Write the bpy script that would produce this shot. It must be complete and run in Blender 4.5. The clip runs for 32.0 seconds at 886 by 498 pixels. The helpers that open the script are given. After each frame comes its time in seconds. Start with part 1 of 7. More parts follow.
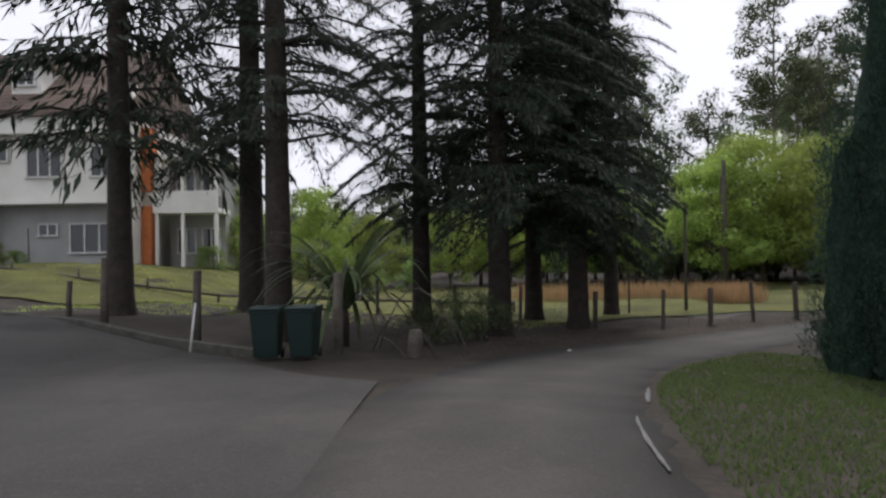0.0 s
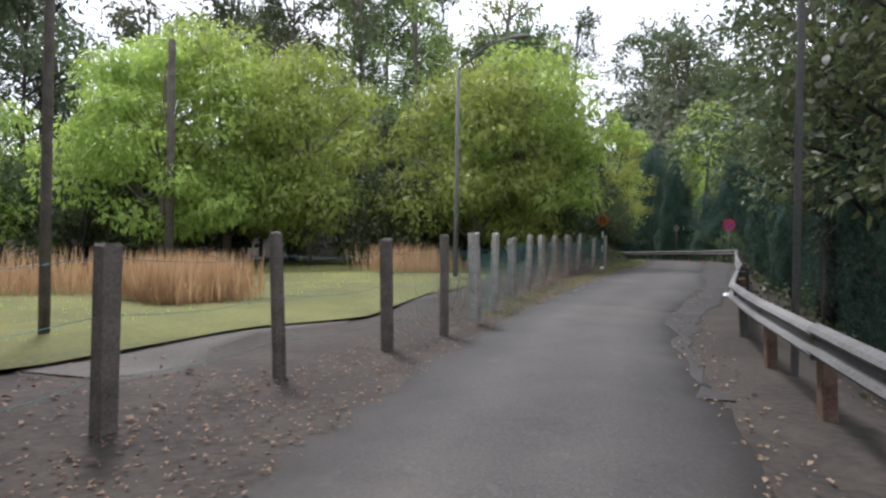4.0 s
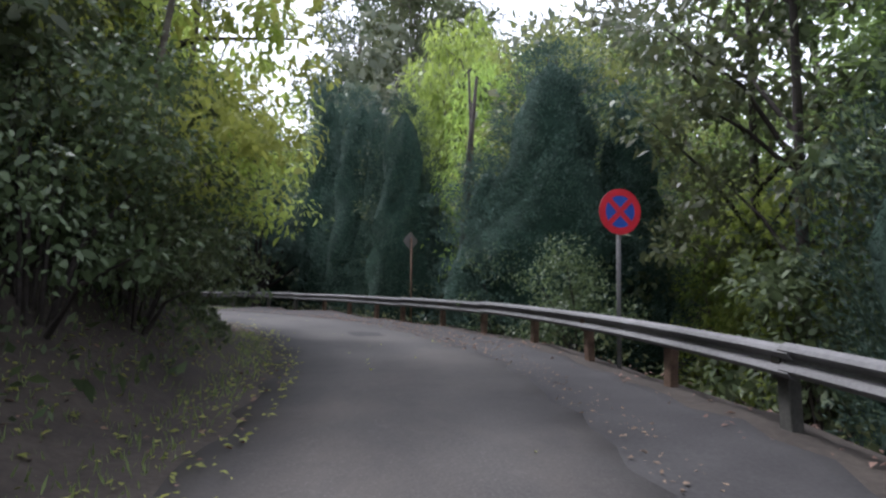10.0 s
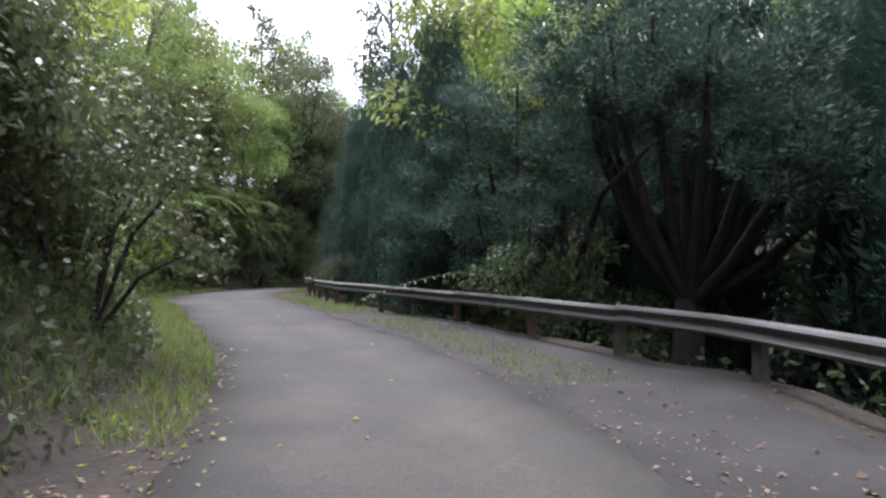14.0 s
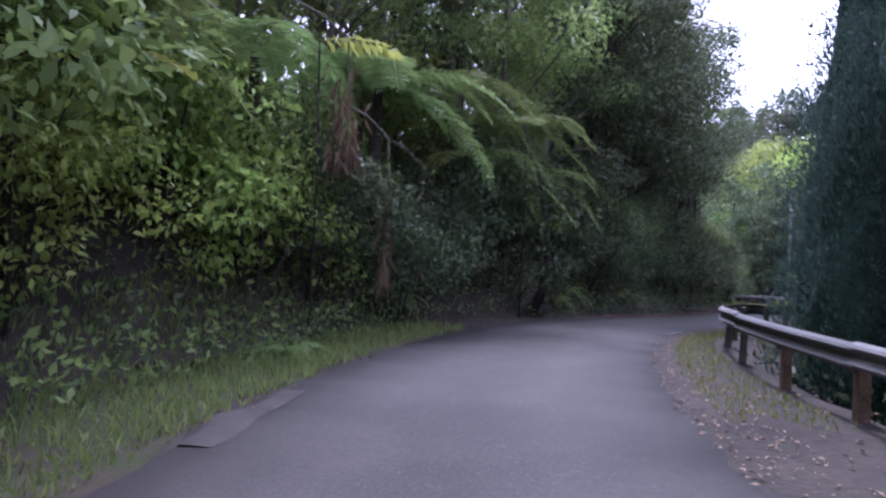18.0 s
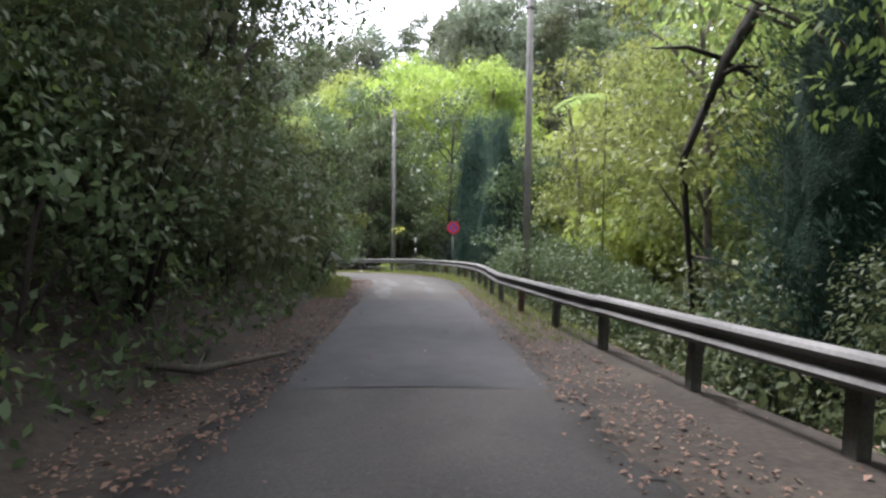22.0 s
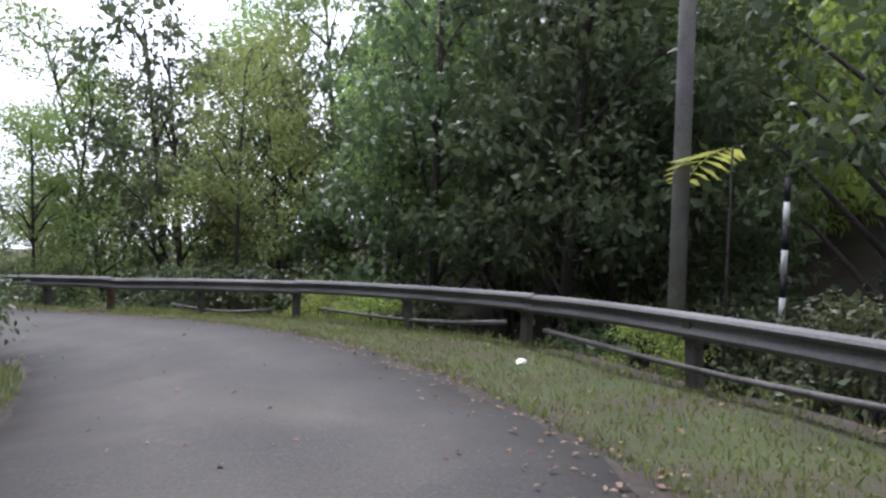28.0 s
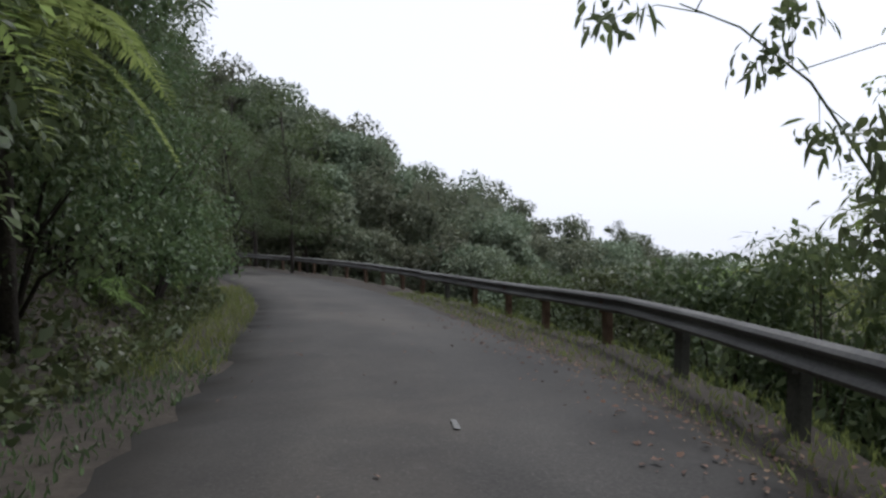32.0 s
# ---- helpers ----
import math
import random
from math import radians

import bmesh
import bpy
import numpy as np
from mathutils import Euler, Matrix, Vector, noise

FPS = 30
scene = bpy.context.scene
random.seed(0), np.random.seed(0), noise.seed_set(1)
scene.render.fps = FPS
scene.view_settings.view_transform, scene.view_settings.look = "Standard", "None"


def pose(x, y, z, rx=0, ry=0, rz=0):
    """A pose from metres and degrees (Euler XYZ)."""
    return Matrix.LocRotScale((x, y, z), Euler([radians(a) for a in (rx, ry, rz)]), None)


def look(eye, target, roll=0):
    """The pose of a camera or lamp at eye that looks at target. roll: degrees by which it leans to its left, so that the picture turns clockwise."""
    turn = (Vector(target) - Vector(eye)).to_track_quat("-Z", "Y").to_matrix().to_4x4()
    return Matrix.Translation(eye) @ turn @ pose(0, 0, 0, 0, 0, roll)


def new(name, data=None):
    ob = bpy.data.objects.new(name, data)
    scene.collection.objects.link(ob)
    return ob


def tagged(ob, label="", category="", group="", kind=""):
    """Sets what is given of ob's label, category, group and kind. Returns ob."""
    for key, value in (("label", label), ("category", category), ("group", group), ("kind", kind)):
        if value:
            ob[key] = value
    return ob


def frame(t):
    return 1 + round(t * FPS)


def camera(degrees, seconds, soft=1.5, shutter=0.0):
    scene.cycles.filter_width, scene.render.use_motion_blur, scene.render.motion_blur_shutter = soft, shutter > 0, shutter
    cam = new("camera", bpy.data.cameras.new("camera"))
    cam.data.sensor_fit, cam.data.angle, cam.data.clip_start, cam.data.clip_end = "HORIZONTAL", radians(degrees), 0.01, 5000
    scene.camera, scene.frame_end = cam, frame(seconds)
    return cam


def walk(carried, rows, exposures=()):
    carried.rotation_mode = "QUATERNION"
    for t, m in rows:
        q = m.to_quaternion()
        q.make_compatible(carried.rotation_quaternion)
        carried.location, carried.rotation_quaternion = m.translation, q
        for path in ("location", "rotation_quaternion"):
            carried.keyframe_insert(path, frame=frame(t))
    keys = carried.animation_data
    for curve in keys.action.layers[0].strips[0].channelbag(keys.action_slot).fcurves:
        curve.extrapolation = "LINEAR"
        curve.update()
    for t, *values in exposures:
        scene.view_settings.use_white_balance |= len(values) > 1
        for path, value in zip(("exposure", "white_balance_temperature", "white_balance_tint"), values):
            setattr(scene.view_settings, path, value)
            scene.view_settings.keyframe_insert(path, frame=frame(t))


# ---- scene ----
cam = camera(71.0, 32.0, soft=2.5)
PATH = [
    (0, (0.000, 0.000, 1.250), (0.000, 2.000, 1.270), -0.94),
    (0.5, (0.087, 2.196, 1.170), (0.162, 4.195, 1.155), -1.62),
    (1, (0.327, 4.447, 1.062), (0.527, 6.437, 1.030), -1.71),
    (1.5, (0.809, 6.829, 0.895), (1.190, 8.791, 0.832), -1.15),
    (2, (1.652, 9.246, 0.670), (2.293, 11.138, 0.583), -0.22),
    (2.5, (2.818, 11.465, 0.466), (3.725, 13.245, 0.369), 0.40),
    (3, (4.158, 13.339, 0.306), (5.292, 14.986, 0.242), 0.66),
    (3.5, (5.624, 14.937, 0.169), (6.945, 16.438, 0.137), 0.83),
    (4, (7.241, 16.291, 0.055), (8.741, 17.613, 0.043), 0.88),
    (4.5, (8.876, 17.341, -0.005), (10.524, 18.474, 0.001), -0.19),
    (5, (10.692, 18.324, 0.037), (12.434, 19.306, 0.080), -0.07),
    (5.5, (12.666, 19.254, 0.112), (14.467, 20.122, 0.172), 0.05),
    (6, (14.776, 20.147, 0.177), (16.615, 20.931, 0.236), 0.17),
    (6.5, (17.013, 21.026, 0.225), (18.875, 21.755, 0.272), 0.32),
    (7, (19.368, 21.922, 0.265), (21.239, 22.625, 0.330), 0.10),
    (7.5, (21.767, 22.791, 0.315), (23.649, 23.463, 0.389), -0.38),
    (8, (24.210, 23.634, 0.362), (26.102, 24.278, 0.423), -0.60),
    (8.5, (26.663, 24.444, 0.402), (28.564, 25.062, 0.457), -0.37),
    (9, (29.103, 25.214, 0.456), (31.012, 25.807, 0.523), -0.15),
    (9.5, (31.474, 25.947, 0.512), (33.386, 26.527, 0.579), 0.22),
    (10, (33.869, 26.698, 0.570), (35.780, 27.284, 0.648), 0.28),
    (10.5, (36.266, 27.511, 0.612), (38.164, 28.137, 0.668), 0.25),
    (11, (38.623, 28.454, 0.625), (40.488, 29.175, 0.649), 0.59),
    (11.5, (40.924, 29.573, 0.606), (42.735, 30.421, 0.602), 0.70),
    (12, (43.163, 30.895, 0.570), (44.900, 31.887, 0.570), 0.86),
    (12.5, (45.310, 32.455, 0.525), (46.945, 33.606, 0.494), 0.61),
    (13, (47.340, 34.279, 0.497), (48.846, 35.594, 0.526), 0.57),
    (13.5, (49.182, 36.313, 0.474), (50.544, 37.777, 0.472), 0.34),
    (14, (50.720, 38.450, 0.429), (51.916, 40.054, 0.439), -0.16),
    (14.5, (52.027, 40.681, 0.353), (53.066, 42.390, 0.359), -0.10),
    (15, (53.176, 43.102, 0.289), (54.059, 44.897, 0.304), -0.87),
    (15.5, (54.159, 45.729, 0.271), (54.881, 47.594, 0.263), -2.24),
    (16, (54.865, 48.500, 0.254), (55.381, 50.432, 0.254), -1.02),
    (16.5, (55.394, 51.374, 0.225), (55.773, 53.337, 0.225), 0.05),
    (17, (55.919, 54.311, 0.180), (56.282, 56.278, 0.176), 1.12),
    (17.5, (56.591, 57.280, 0.114), (57.043, 59.228, 0.108), 2.36),
    (18, (57.437, 60.266, 0.018), (57.994, 62.187, 0.003), 2.43),
    (18.5, (58.493, 63.121, -0.061), (59.195, 64.993, -0.045), 1.71),
    (19, (59.743, 65.693, -0.141), (60.619, 67.490, -0.126), 0.96),
    (19.5, (61.231, 68.011, -0.216), (62.307, 69.697, -0.229), 1.12),
    (20, (63.081, 70.250, -0.279), (64.356, 71.791, -0.313), 2.00),
    (20.5, (65.233, 72.301, -0.383), (66.684, 73.677, -0.444), 2.50),
    (21, (67.510, 74.089, -0.537), (69.084, 75.320, -0.621), 1.93),
    (21.5, (69.695, 75.706, -0.725), (71.305, 76.889, -0.815), 1.12),
    (22, (71.658, 77.211, -0.879), (73.253, 78.414, -0.971), 0.63),
    (22.5, (73.443, 78.649, -1.018), (75.013, 79.887, -1.089), 0.14),
    (23, (75.230, 80.112, -1.125), (76.787, 81.366, -1.193), 0.13),
    (23.5, (77.028, 81.584, -1.217), (78.582, 82.841, -1.283), -0.13),
    (24, (78.883, 83.109, -1.281), (80.436, 84.368, -1.353), -0.36),
    (24.5, (80.789, 84.679, -1.348), (82.339, 85.939, -1.439), -0.64),
    (25, (82.721, 86.315, -1.444), (84.256, 87.595, -1.519), -0.23),
    (25.5, (84.651, 87.999, -1.555), (86.168, 89.301, -1.627), 0.14),
    (26, (86.550, 89.712, -1.677), (88.045, 91.038, -1.751), 0.54),
    (26.5, (88.373, 91.453, -1.809), (89.830, 92.820, -1.890), 1.01),
    (27, (90.040, 93.248, -1.944), (91.419, 94.693, -2.034), 1.42),
    (27.5, (91.548, 95.182, -2.080), (92.805, 96.735, -2.168), 1.31),
    (28, (92.736, 97.107, -2.212), (93.828, 98.779, -2.320), 1.06),
    (28.5, (93.642, 99.113, -2.353), (94.521, 100.905, -2.483), 0.14),
    (29, (94.224, 101.273, -2.498), (94.815, 103.179, -2.626), -0.40),
    (29.5, (94.459, 103.534, -2.655), (94.739, 105.511, -2.784), -0.38),
    (30, (94.317, 105.697, -2.804), (94.272, 107.694, -2.907), 0.70),
    (30.5, (93.852, 107.609, -2.924), (93.486, 109.573, -3.021), 1.44),
    (31, (93.087, 109.380, -3.049), (92.403, 111.257, -3.140), 1.22),
    (31.5, (92.096, 110.980, -3.165), (91.141, 112.736, -3.235), 1.23),
    (32, (90.974, 112.475, -3.267), (89.841, 114.123, -3.314), 0.75),
]
STOPS = [(0, -1.05), (1, -1.05), (2, -0.25), (3, -0.3), (4, 0.0), (7, 0.25), (8, 0.5), (10, 0.1), (11, 0.55), (12, 0.15), (13, -0.05), (14, 0.5), (15, 0.45), (17.5, 0.55), (18.2, 0.4), (19, 0.25), (19.8, 1.05), (20.3, 1.05), (21, 0.1), (21.6, 0.65), (22.3, 0.9), (23.1, 1.4), (24, 0.75), (24.5, 0.65), (27, 0.38), (28.5, 0.1), (30, -0.45), (31, -0.9), (32, -0.95)]
BALANCE = [(0, 6200, 15), (3, 6400, 16), (5, 5550, 18), (7, 5450, 20), (9, 5850, 19), (11, 5600, 22), (12, 6250, 20), (13, 5800, 20), (15, 5950, 23), (16, 5600, 26), (18, 5050, 41), (19, 5200, 34), (21, 6000, 20), (22, 6150, 17), (23, 5500, 25), (24.6, 5800, 22), (27, 5600, 24), (29, 5900, 16), (32, 5950, 14)]
EXPOSURES = [(t, stops, *(float(np.interp(t, [b[0] for b in BALANCE], [b[k] for b in BALANCE])) for k in (1, 2))) for t, stops in STOPS]
walk(cam, [(t, look(eye, target, roll)) for t, eye, target, roll in PATH], EXPOSURES)

# ---- sky and light: a bright overcast afternoon ----
world = bpy.data.worlds.new("overcast_sky")
scene.world = world
world.use_nodes = True
wt = world.node_tree
wt.nodes.clear()
sky = wt.nodes.new("ShaderNodeTexSky")
sky.sky_type = "NISHITA"
sky.sun_disc = False
sky.sun_elevation = radians(59)
sky.sun_rotation = radians(22)
sky.dust_density = 4.0
sky.air_density = 1.2
grey = wt.nodes.new("ShaderNodeHueSaturation")
grey.inputs["Saturation"].default_value = 0.22
wbg = wt.nodes.new("ShaderNodeBackground")
wbg.inputs["Strength"].default_value = 0.15
wout = wt.nodes.new("ShaderNodeOutputWorld")
wt.links.new(sky.outputs["Color"], grey.inputs["Color"])
cloud = wt.nodes.new("ShaderNodeMix")
cloud.data_type = "RGBA"
cloud.inputs["Factor"].default_value = 0.75
cloud.inputs["B"].default_value = (16.0, 16.2, 16.7, 1)
wt.links.new(grey.outputs["Color"], cloud.inputs["A"])
wt.links.new(cloud.outputs["Result"], wbg.inputs["Color"])
wt.links.new(wbg.outputs["Background"], wout.inputs["Surface"])
sun_data = bpy.data.lights.new("sun", "SUN")
sun_data.energy = 4.6
sun_data.angle = radians(10)
sun_data.color = (1.0, 0.97, 0.91)
sun = new("sun", sun_data)
sun.matrix_world = look((0, 0, 60), (-9, -22, 60 - 40))

# ---- materials ----


def noise_material(name, dark, light, scale=6.0, fine=60.0, rough=0.9, bump=0.3, metal=0.0, spec=0.3, depth=0.01, per_object=0.0):
    """A surface with two scales of variation between two colours, and fine relief."""
    m = bpy.data.materials.new(name)
    m.use_nodes = True
    t = m.node_tree
    b = t.nodes["Principled BSDF"]
    geo = t.nodes.new("ShaderNodeTexCoord")
    n1, n2 = t.nodes.new("ShaderNodeTexNoise"), t.nodes.new("ShaderNodeTexNoise")
    n1.inputs["Scale"].default_value, n2.inputs["Scale"].default_value = scale, fine
    n1.inputs["Detail"].default_value, n2.inputs["Detail"].default_value = 5.0, 3.0
    t.links.new(geo.outputs["Object"], n1.inputs["Vector"])
    t.links.new(geo.outputs["Object"], n2.inputs["Vector"])
    mixf = t.nodes.new("ShaderNodeMath")
    mixf.operation = "MULTIPLY_ADD"
    mixf.inputs[1].default_value = 0.45
    t.links.new(n2.outputs["Fac"], mixf.inputs[0])
    half = t.nodes.new("ShaderNodeMath")
    half.operation = "MULTIPLY"
    half.inputs[1].default_value = 0.6
    t.links.new(n1.outputs["Fac"], half.inputs[0])
    t.links.new(half.outputs[0], mixf.inputs[2])
    ramp = t.nodes.new("ShaderNodeValToRGB")
    ramp.color_ramp.elements[0].position, ramp.color_ramp.elements[1].position = 0.32, 0.72
    ramp.color_ramp.elements[0].color, ramp.color_ramp.elements[1].color = (*dark, 1), (*light, 1)
    t.links.new(mixf.outputs[0], ramp.inputs["Fac"])
    out = ramp.outputs["Color"]
    if per_object:
        info, hsv = t.nodes.new("ShaderNodeObjectInfo"), t.nodes.new("ShaderNodeHueSaturation")
        val = t.nodes.new("ShaderNodeMapRange")
        val.inputs["To Min"].default_value, val.inputs["To Max"].default_value = 1 - per_object, 1 + per_object
        t.links.new(info.outputs["Random"], val.inputs["Value"])
        t.links.new(val.outputs["Result"], hsv.inputs["Value"])
        t.links.new(out, hsv.inputs["Color"])
        out = hsv.outputs["Color"]
    t.links.new(out, b.inputs["Base Color"])
    b.inputs["Roughness"].default_value = rough
    b.inputs["Metallic"].default_value = metal
    b.inputs["Specular IOR Level"].default_value = spec
    if bump:
        bp = t.nodes.new("ShaderNodeBump")
        bp.inputs["Strength"].default_value, bp.inputs["Distance"].default_value = bump, depth
        t.links.new(mixf.outputs[0], bp.inputs["Height"])
        t.links.new(bp.outputs["Normal"], b.inputs["Normal"])
    return m


def leaf_material(name, dark, light, thin=0.45, rough=0.55, hue=0.03):
    """Leaves: each leaf takes its own shade between two greens; light shines through them."""
    mid = [(a + b) / 2 for a, b in zip(dark, light)]
    dark, light = ([c + 0.6 * (q - c) for q, c in zip(end, mid)] for end in (dark, light))
    m = bpy.data.materials.new(name)
    m.use_nodes = True
    t = m.node_tree
    b, out = t.nodes["Principled BSDF"], t.nodes["Material Output"]
    geo, info = t.nodes.new("ShaderNodeNewGeometry"), t.nodes.new("ShaderNodeObjectInfo")
    ramp = t.nodes.new("ShaderNodeValToRGB")
    ramp.color_ramp.elements[0].color, ramp.color_ramp.elements[1].color = (*dark, 1), (*light, 1)
    t.links.new(geo.outputs["Random Per Island"], ramp.inputs["Fac"])
    hsv = t.nodes.new("ShaderNodeHueSaturation")
    hr, vr = t.nodes.new("ShaderNodeMapRange"), t.nodes.new("ShaderNodeMapRange")
    hr.inputs["To Min"].default_value, hr.inputs["To Max"].default_value = 0.5 - hue, 0.5 + hue
    vr.inputs["To Min"].default_value, vr.inputs["To Max"].default_value = 0.75, 1.25
    t.links.new(info.outputs["Random"], hr.inputs["Value"])
    t.links.new(info.outputs["Random"], vr.inputs["Value"])
    t.links.new(hr.outputs["Result"], hsv.inputs["Hue"])
    t.links.new(vr.outputs["Result"], hsv.inputs["Value"])
    hsv.inputs["Saturation"].default_value = 0.86
    t.links.new(ramp.outputs["Color"], hsv.inputs["Color"])
    t.links.new(hsv.outputs["Color"], b.inputs["Base Color"])
    b.inputs["Roughness"].default_value = rough
    b.inputs["Specular IOR Level"].default_value = 0.22
    tr, mix = t.nodes.new("ShaderNodeBsdfTranslucent"), t.nodes.new("ShaderNodeMixShader")
    bright = t.nodes.new("ShaderNodeHueSaturation")
    bright.inputs["Value"].default_value, bright.inputs["Saturation"].default_value, bright.inputs["Hue"].default_value = 1.5, 1.05, 0.492
    t.links.new(hsv.outputs["Color"], bright.inputs["Color"])
    t.links.new(bright.outputs["Color"], tr.inputs["Color"])
    mix.inputs["Fac"].default_value = thin
    t.links.new(b.outputs["BSDF"], mix.inputs[1])
    t.links.new(tr.outputs["BSDF"], mix.inputs[2])
    t.links.new(mix.outputs["Shader"], out.inputs["Surface"])
    return m


def plain(name, colour, rough=0.6, metal=0.0, spec=0.4):
    return noise_material(name, tuple(c * 0.8 for c in colour), colour, 9.0, 90.0, rough, 0.08, metal, spec, 0.003)


M_ASPHALT = noise_material("worn_asphalt", (0.023, 0.022, 0.0205), (0.06, 0.0565, 0.051), 0.45, 38, 0.82, 0.5, depth=0.006)


def weather(m, tint, scale, low, high, amount):
    """Patchy dust and stains laid over a surface, with soft uneven borders of their own."""
    t = m.node_tree
    b = t.nodes["Principled BSDF"]
    was = b.inputs["Base Color"].links[0].from_socket
    co, n, mp, mix = t.nodes.new("ShaderNodeTexCoord"), t.nodes.new("ShaderNodeTexNoise"), t.nodes.new("ShaderNodeMapRange"), t.nodes.new("ShaderNodeMix")
    n.inputs["Scale"].default_value, n.inputs["Detail"].default_value, n.inputs["Distortion"].default_value = scale, 9.0, 0.8
    n.inputs["Roughness"].default_value = 0.62
    mp.inputs["From Min"].default_value, mp.inputs["From Max"].default_value, mp.inputs["To Max"].default_value = low, high, amount
    mix.data_type = "RGBA"
    mix.inputs["B"].default_value = (*tint, 1)
    t.links.new(co.outputs["Object"], n.inputs["Vector"])
    t.links.new(n.outputs["Fac"], mp.inputs["Value"])
    t.links.new(mp.outputs["Result"], mix.inputs["Factor"])
    t.links.new(was, mix.inputs["A"])
    t.links.new(mix.outputs["Result"], b.inputs["Base Color"])


weather(M_ASPHALT, (0.085, 0.074, 0.062), 0.35, 0.48, 0.66, 0.35)
weather(M_ASPHALT, (0.026, 0.025, 0.025), 1.3, 0.52, 0.68, 0.35)
weather(M_ASPHALT, (0.13, 0.125, 0.115), 5.0, 0.6, 0.74, 0.2)


def lane_wear_and_shade(m):
    """Dust and polish worn into the lane's middle and wheel tracks, and dirt with the trees' shade painted dark along
    both margins; follows the map across the road.
    """
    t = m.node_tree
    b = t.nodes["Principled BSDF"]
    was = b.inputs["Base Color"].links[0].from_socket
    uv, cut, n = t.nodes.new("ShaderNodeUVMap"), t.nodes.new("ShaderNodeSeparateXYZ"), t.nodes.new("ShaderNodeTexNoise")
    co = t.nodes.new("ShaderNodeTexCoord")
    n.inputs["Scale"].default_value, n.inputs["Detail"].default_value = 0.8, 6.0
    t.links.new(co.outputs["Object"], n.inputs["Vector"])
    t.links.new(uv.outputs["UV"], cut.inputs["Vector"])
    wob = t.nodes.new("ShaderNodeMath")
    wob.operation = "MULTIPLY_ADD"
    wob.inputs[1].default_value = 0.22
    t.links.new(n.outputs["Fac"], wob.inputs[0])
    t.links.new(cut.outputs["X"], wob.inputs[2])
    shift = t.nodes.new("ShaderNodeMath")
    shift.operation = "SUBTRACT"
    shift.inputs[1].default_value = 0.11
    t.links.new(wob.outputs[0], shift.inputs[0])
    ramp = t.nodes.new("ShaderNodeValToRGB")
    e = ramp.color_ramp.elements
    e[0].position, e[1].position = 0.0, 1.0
    # Margins drop to about half: tree shade held in the asphalt's colour
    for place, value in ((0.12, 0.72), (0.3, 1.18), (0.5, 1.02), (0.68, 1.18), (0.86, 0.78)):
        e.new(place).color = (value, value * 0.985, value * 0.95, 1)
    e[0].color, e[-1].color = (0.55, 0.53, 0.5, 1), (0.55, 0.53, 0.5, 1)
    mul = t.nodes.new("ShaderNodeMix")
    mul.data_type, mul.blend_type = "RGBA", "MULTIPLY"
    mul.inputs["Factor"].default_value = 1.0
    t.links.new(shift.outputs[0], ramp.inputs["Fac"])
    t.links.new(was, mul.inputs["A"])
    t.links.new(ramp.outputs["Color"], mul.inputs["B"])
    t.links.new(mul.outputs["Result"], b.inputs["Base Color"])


weather(M_ASPHALT, (0.12, 0.115, 0.108), 55.0, 0.58, 0.66, 0.45)
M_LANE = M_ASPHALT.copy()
M_LANE.name = "worn_margin_shaded_asphalt"
lane_wear_and_shade(M_LANE)
M_PATCH = noise_material("old_asphalt_patch", (0.035, 0.035, 0.036), (0.06, 0.06, 0.06), 3, 60, 0.9, 0.5, depth=0.006)
M_SOIL = noise_material("forest_soil", (0.018, 0.015, 0.012), (0.058, 0.048, 0.037), 1.2, 14, 0.97, 0.8, depth=0.04)
M_DRIVE = noise_material("grey_driveway", (0.045, 0.04, 0.034), (0.1, 0.09, 0.075), 0.9, 30, 0.9, 0.3)
M_TURF = noise_material("grassy_turf", (0.024, 0.029, 0.013), (0.058, 0.07, 0.024), 1.6, 22, 0.97, 0.8, depth=0.03)
weather(M_TURF, (0.05, 0.04, 0.028), 1.1, 0.47, 0.6, 0.85)
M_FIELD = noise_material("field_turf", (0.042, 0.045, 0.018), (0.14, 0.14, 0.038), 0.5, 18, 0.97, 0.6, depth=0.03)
M_SHOULDER = noise_material("gritty_dark_shoulder", (0.02, 0.019, 0.018), (0.046, 0.044, 0.041), 1.4, 34, 0.92, 0.6, depth=0.008)
M_BARK_DARK = noise_material("dark_bark", (0.016, 0.014, 0.012), (0.06, 0.05, 0.042), 5, 28, 0.95, 0.9, depth=0.03, per_object=0.25)
M_BARK_CYPRESS = noise_material("blackish_cypress_bark", (0.01, 0.009, 0.008), (0.032, 0.027, 0.024), 5, 28, 0.95, 0.9, depth=0.03)
M_BARK_PALE = noise_material("pale_bark", (0.07, 0.06, 0.048), (0.21, 0.185, 0.15), 4, 24, 0.93, 0.7, depth=0.02, per_object=0.3)
M_WOOD = noise_material("weathered_timber", (0.045, 0.04, 0.033), (0.135, 0.12, 0.1), 5, 40, 0.92, 0.8, depth=0.012, per_object=0.3)
M_PALE_POST = noise_material("lichen_grey_post", (0.13, 0.12, 0.1), (0.42, 0.4, 0.36), 6, 36, 0.92, 0.7, depth=0.01, per_object=0.25)
M_STEEL = noise_material("weathered_galvanised_steel", (0.075, 0.074, 0.07), (0.17, 0.168, 0.16), 1.1, 30, 0.8, 0.2, metal=0.0, spec=0.25, depth=0.004, per_object=0.15)
M_RUST = noise_material("rusty_steel", (0.06, 0.035, 0.022), (0.19, 0.13, 0.09), 6, 50, 0.85, 0.4, metal=0.3)
M_PIPE = noise_material("dull_grey_brown_pipe", (0.045, 0.04, 0.036), (0.15, 0.14, 0.13), 5, 40, 0.7, 0.2)
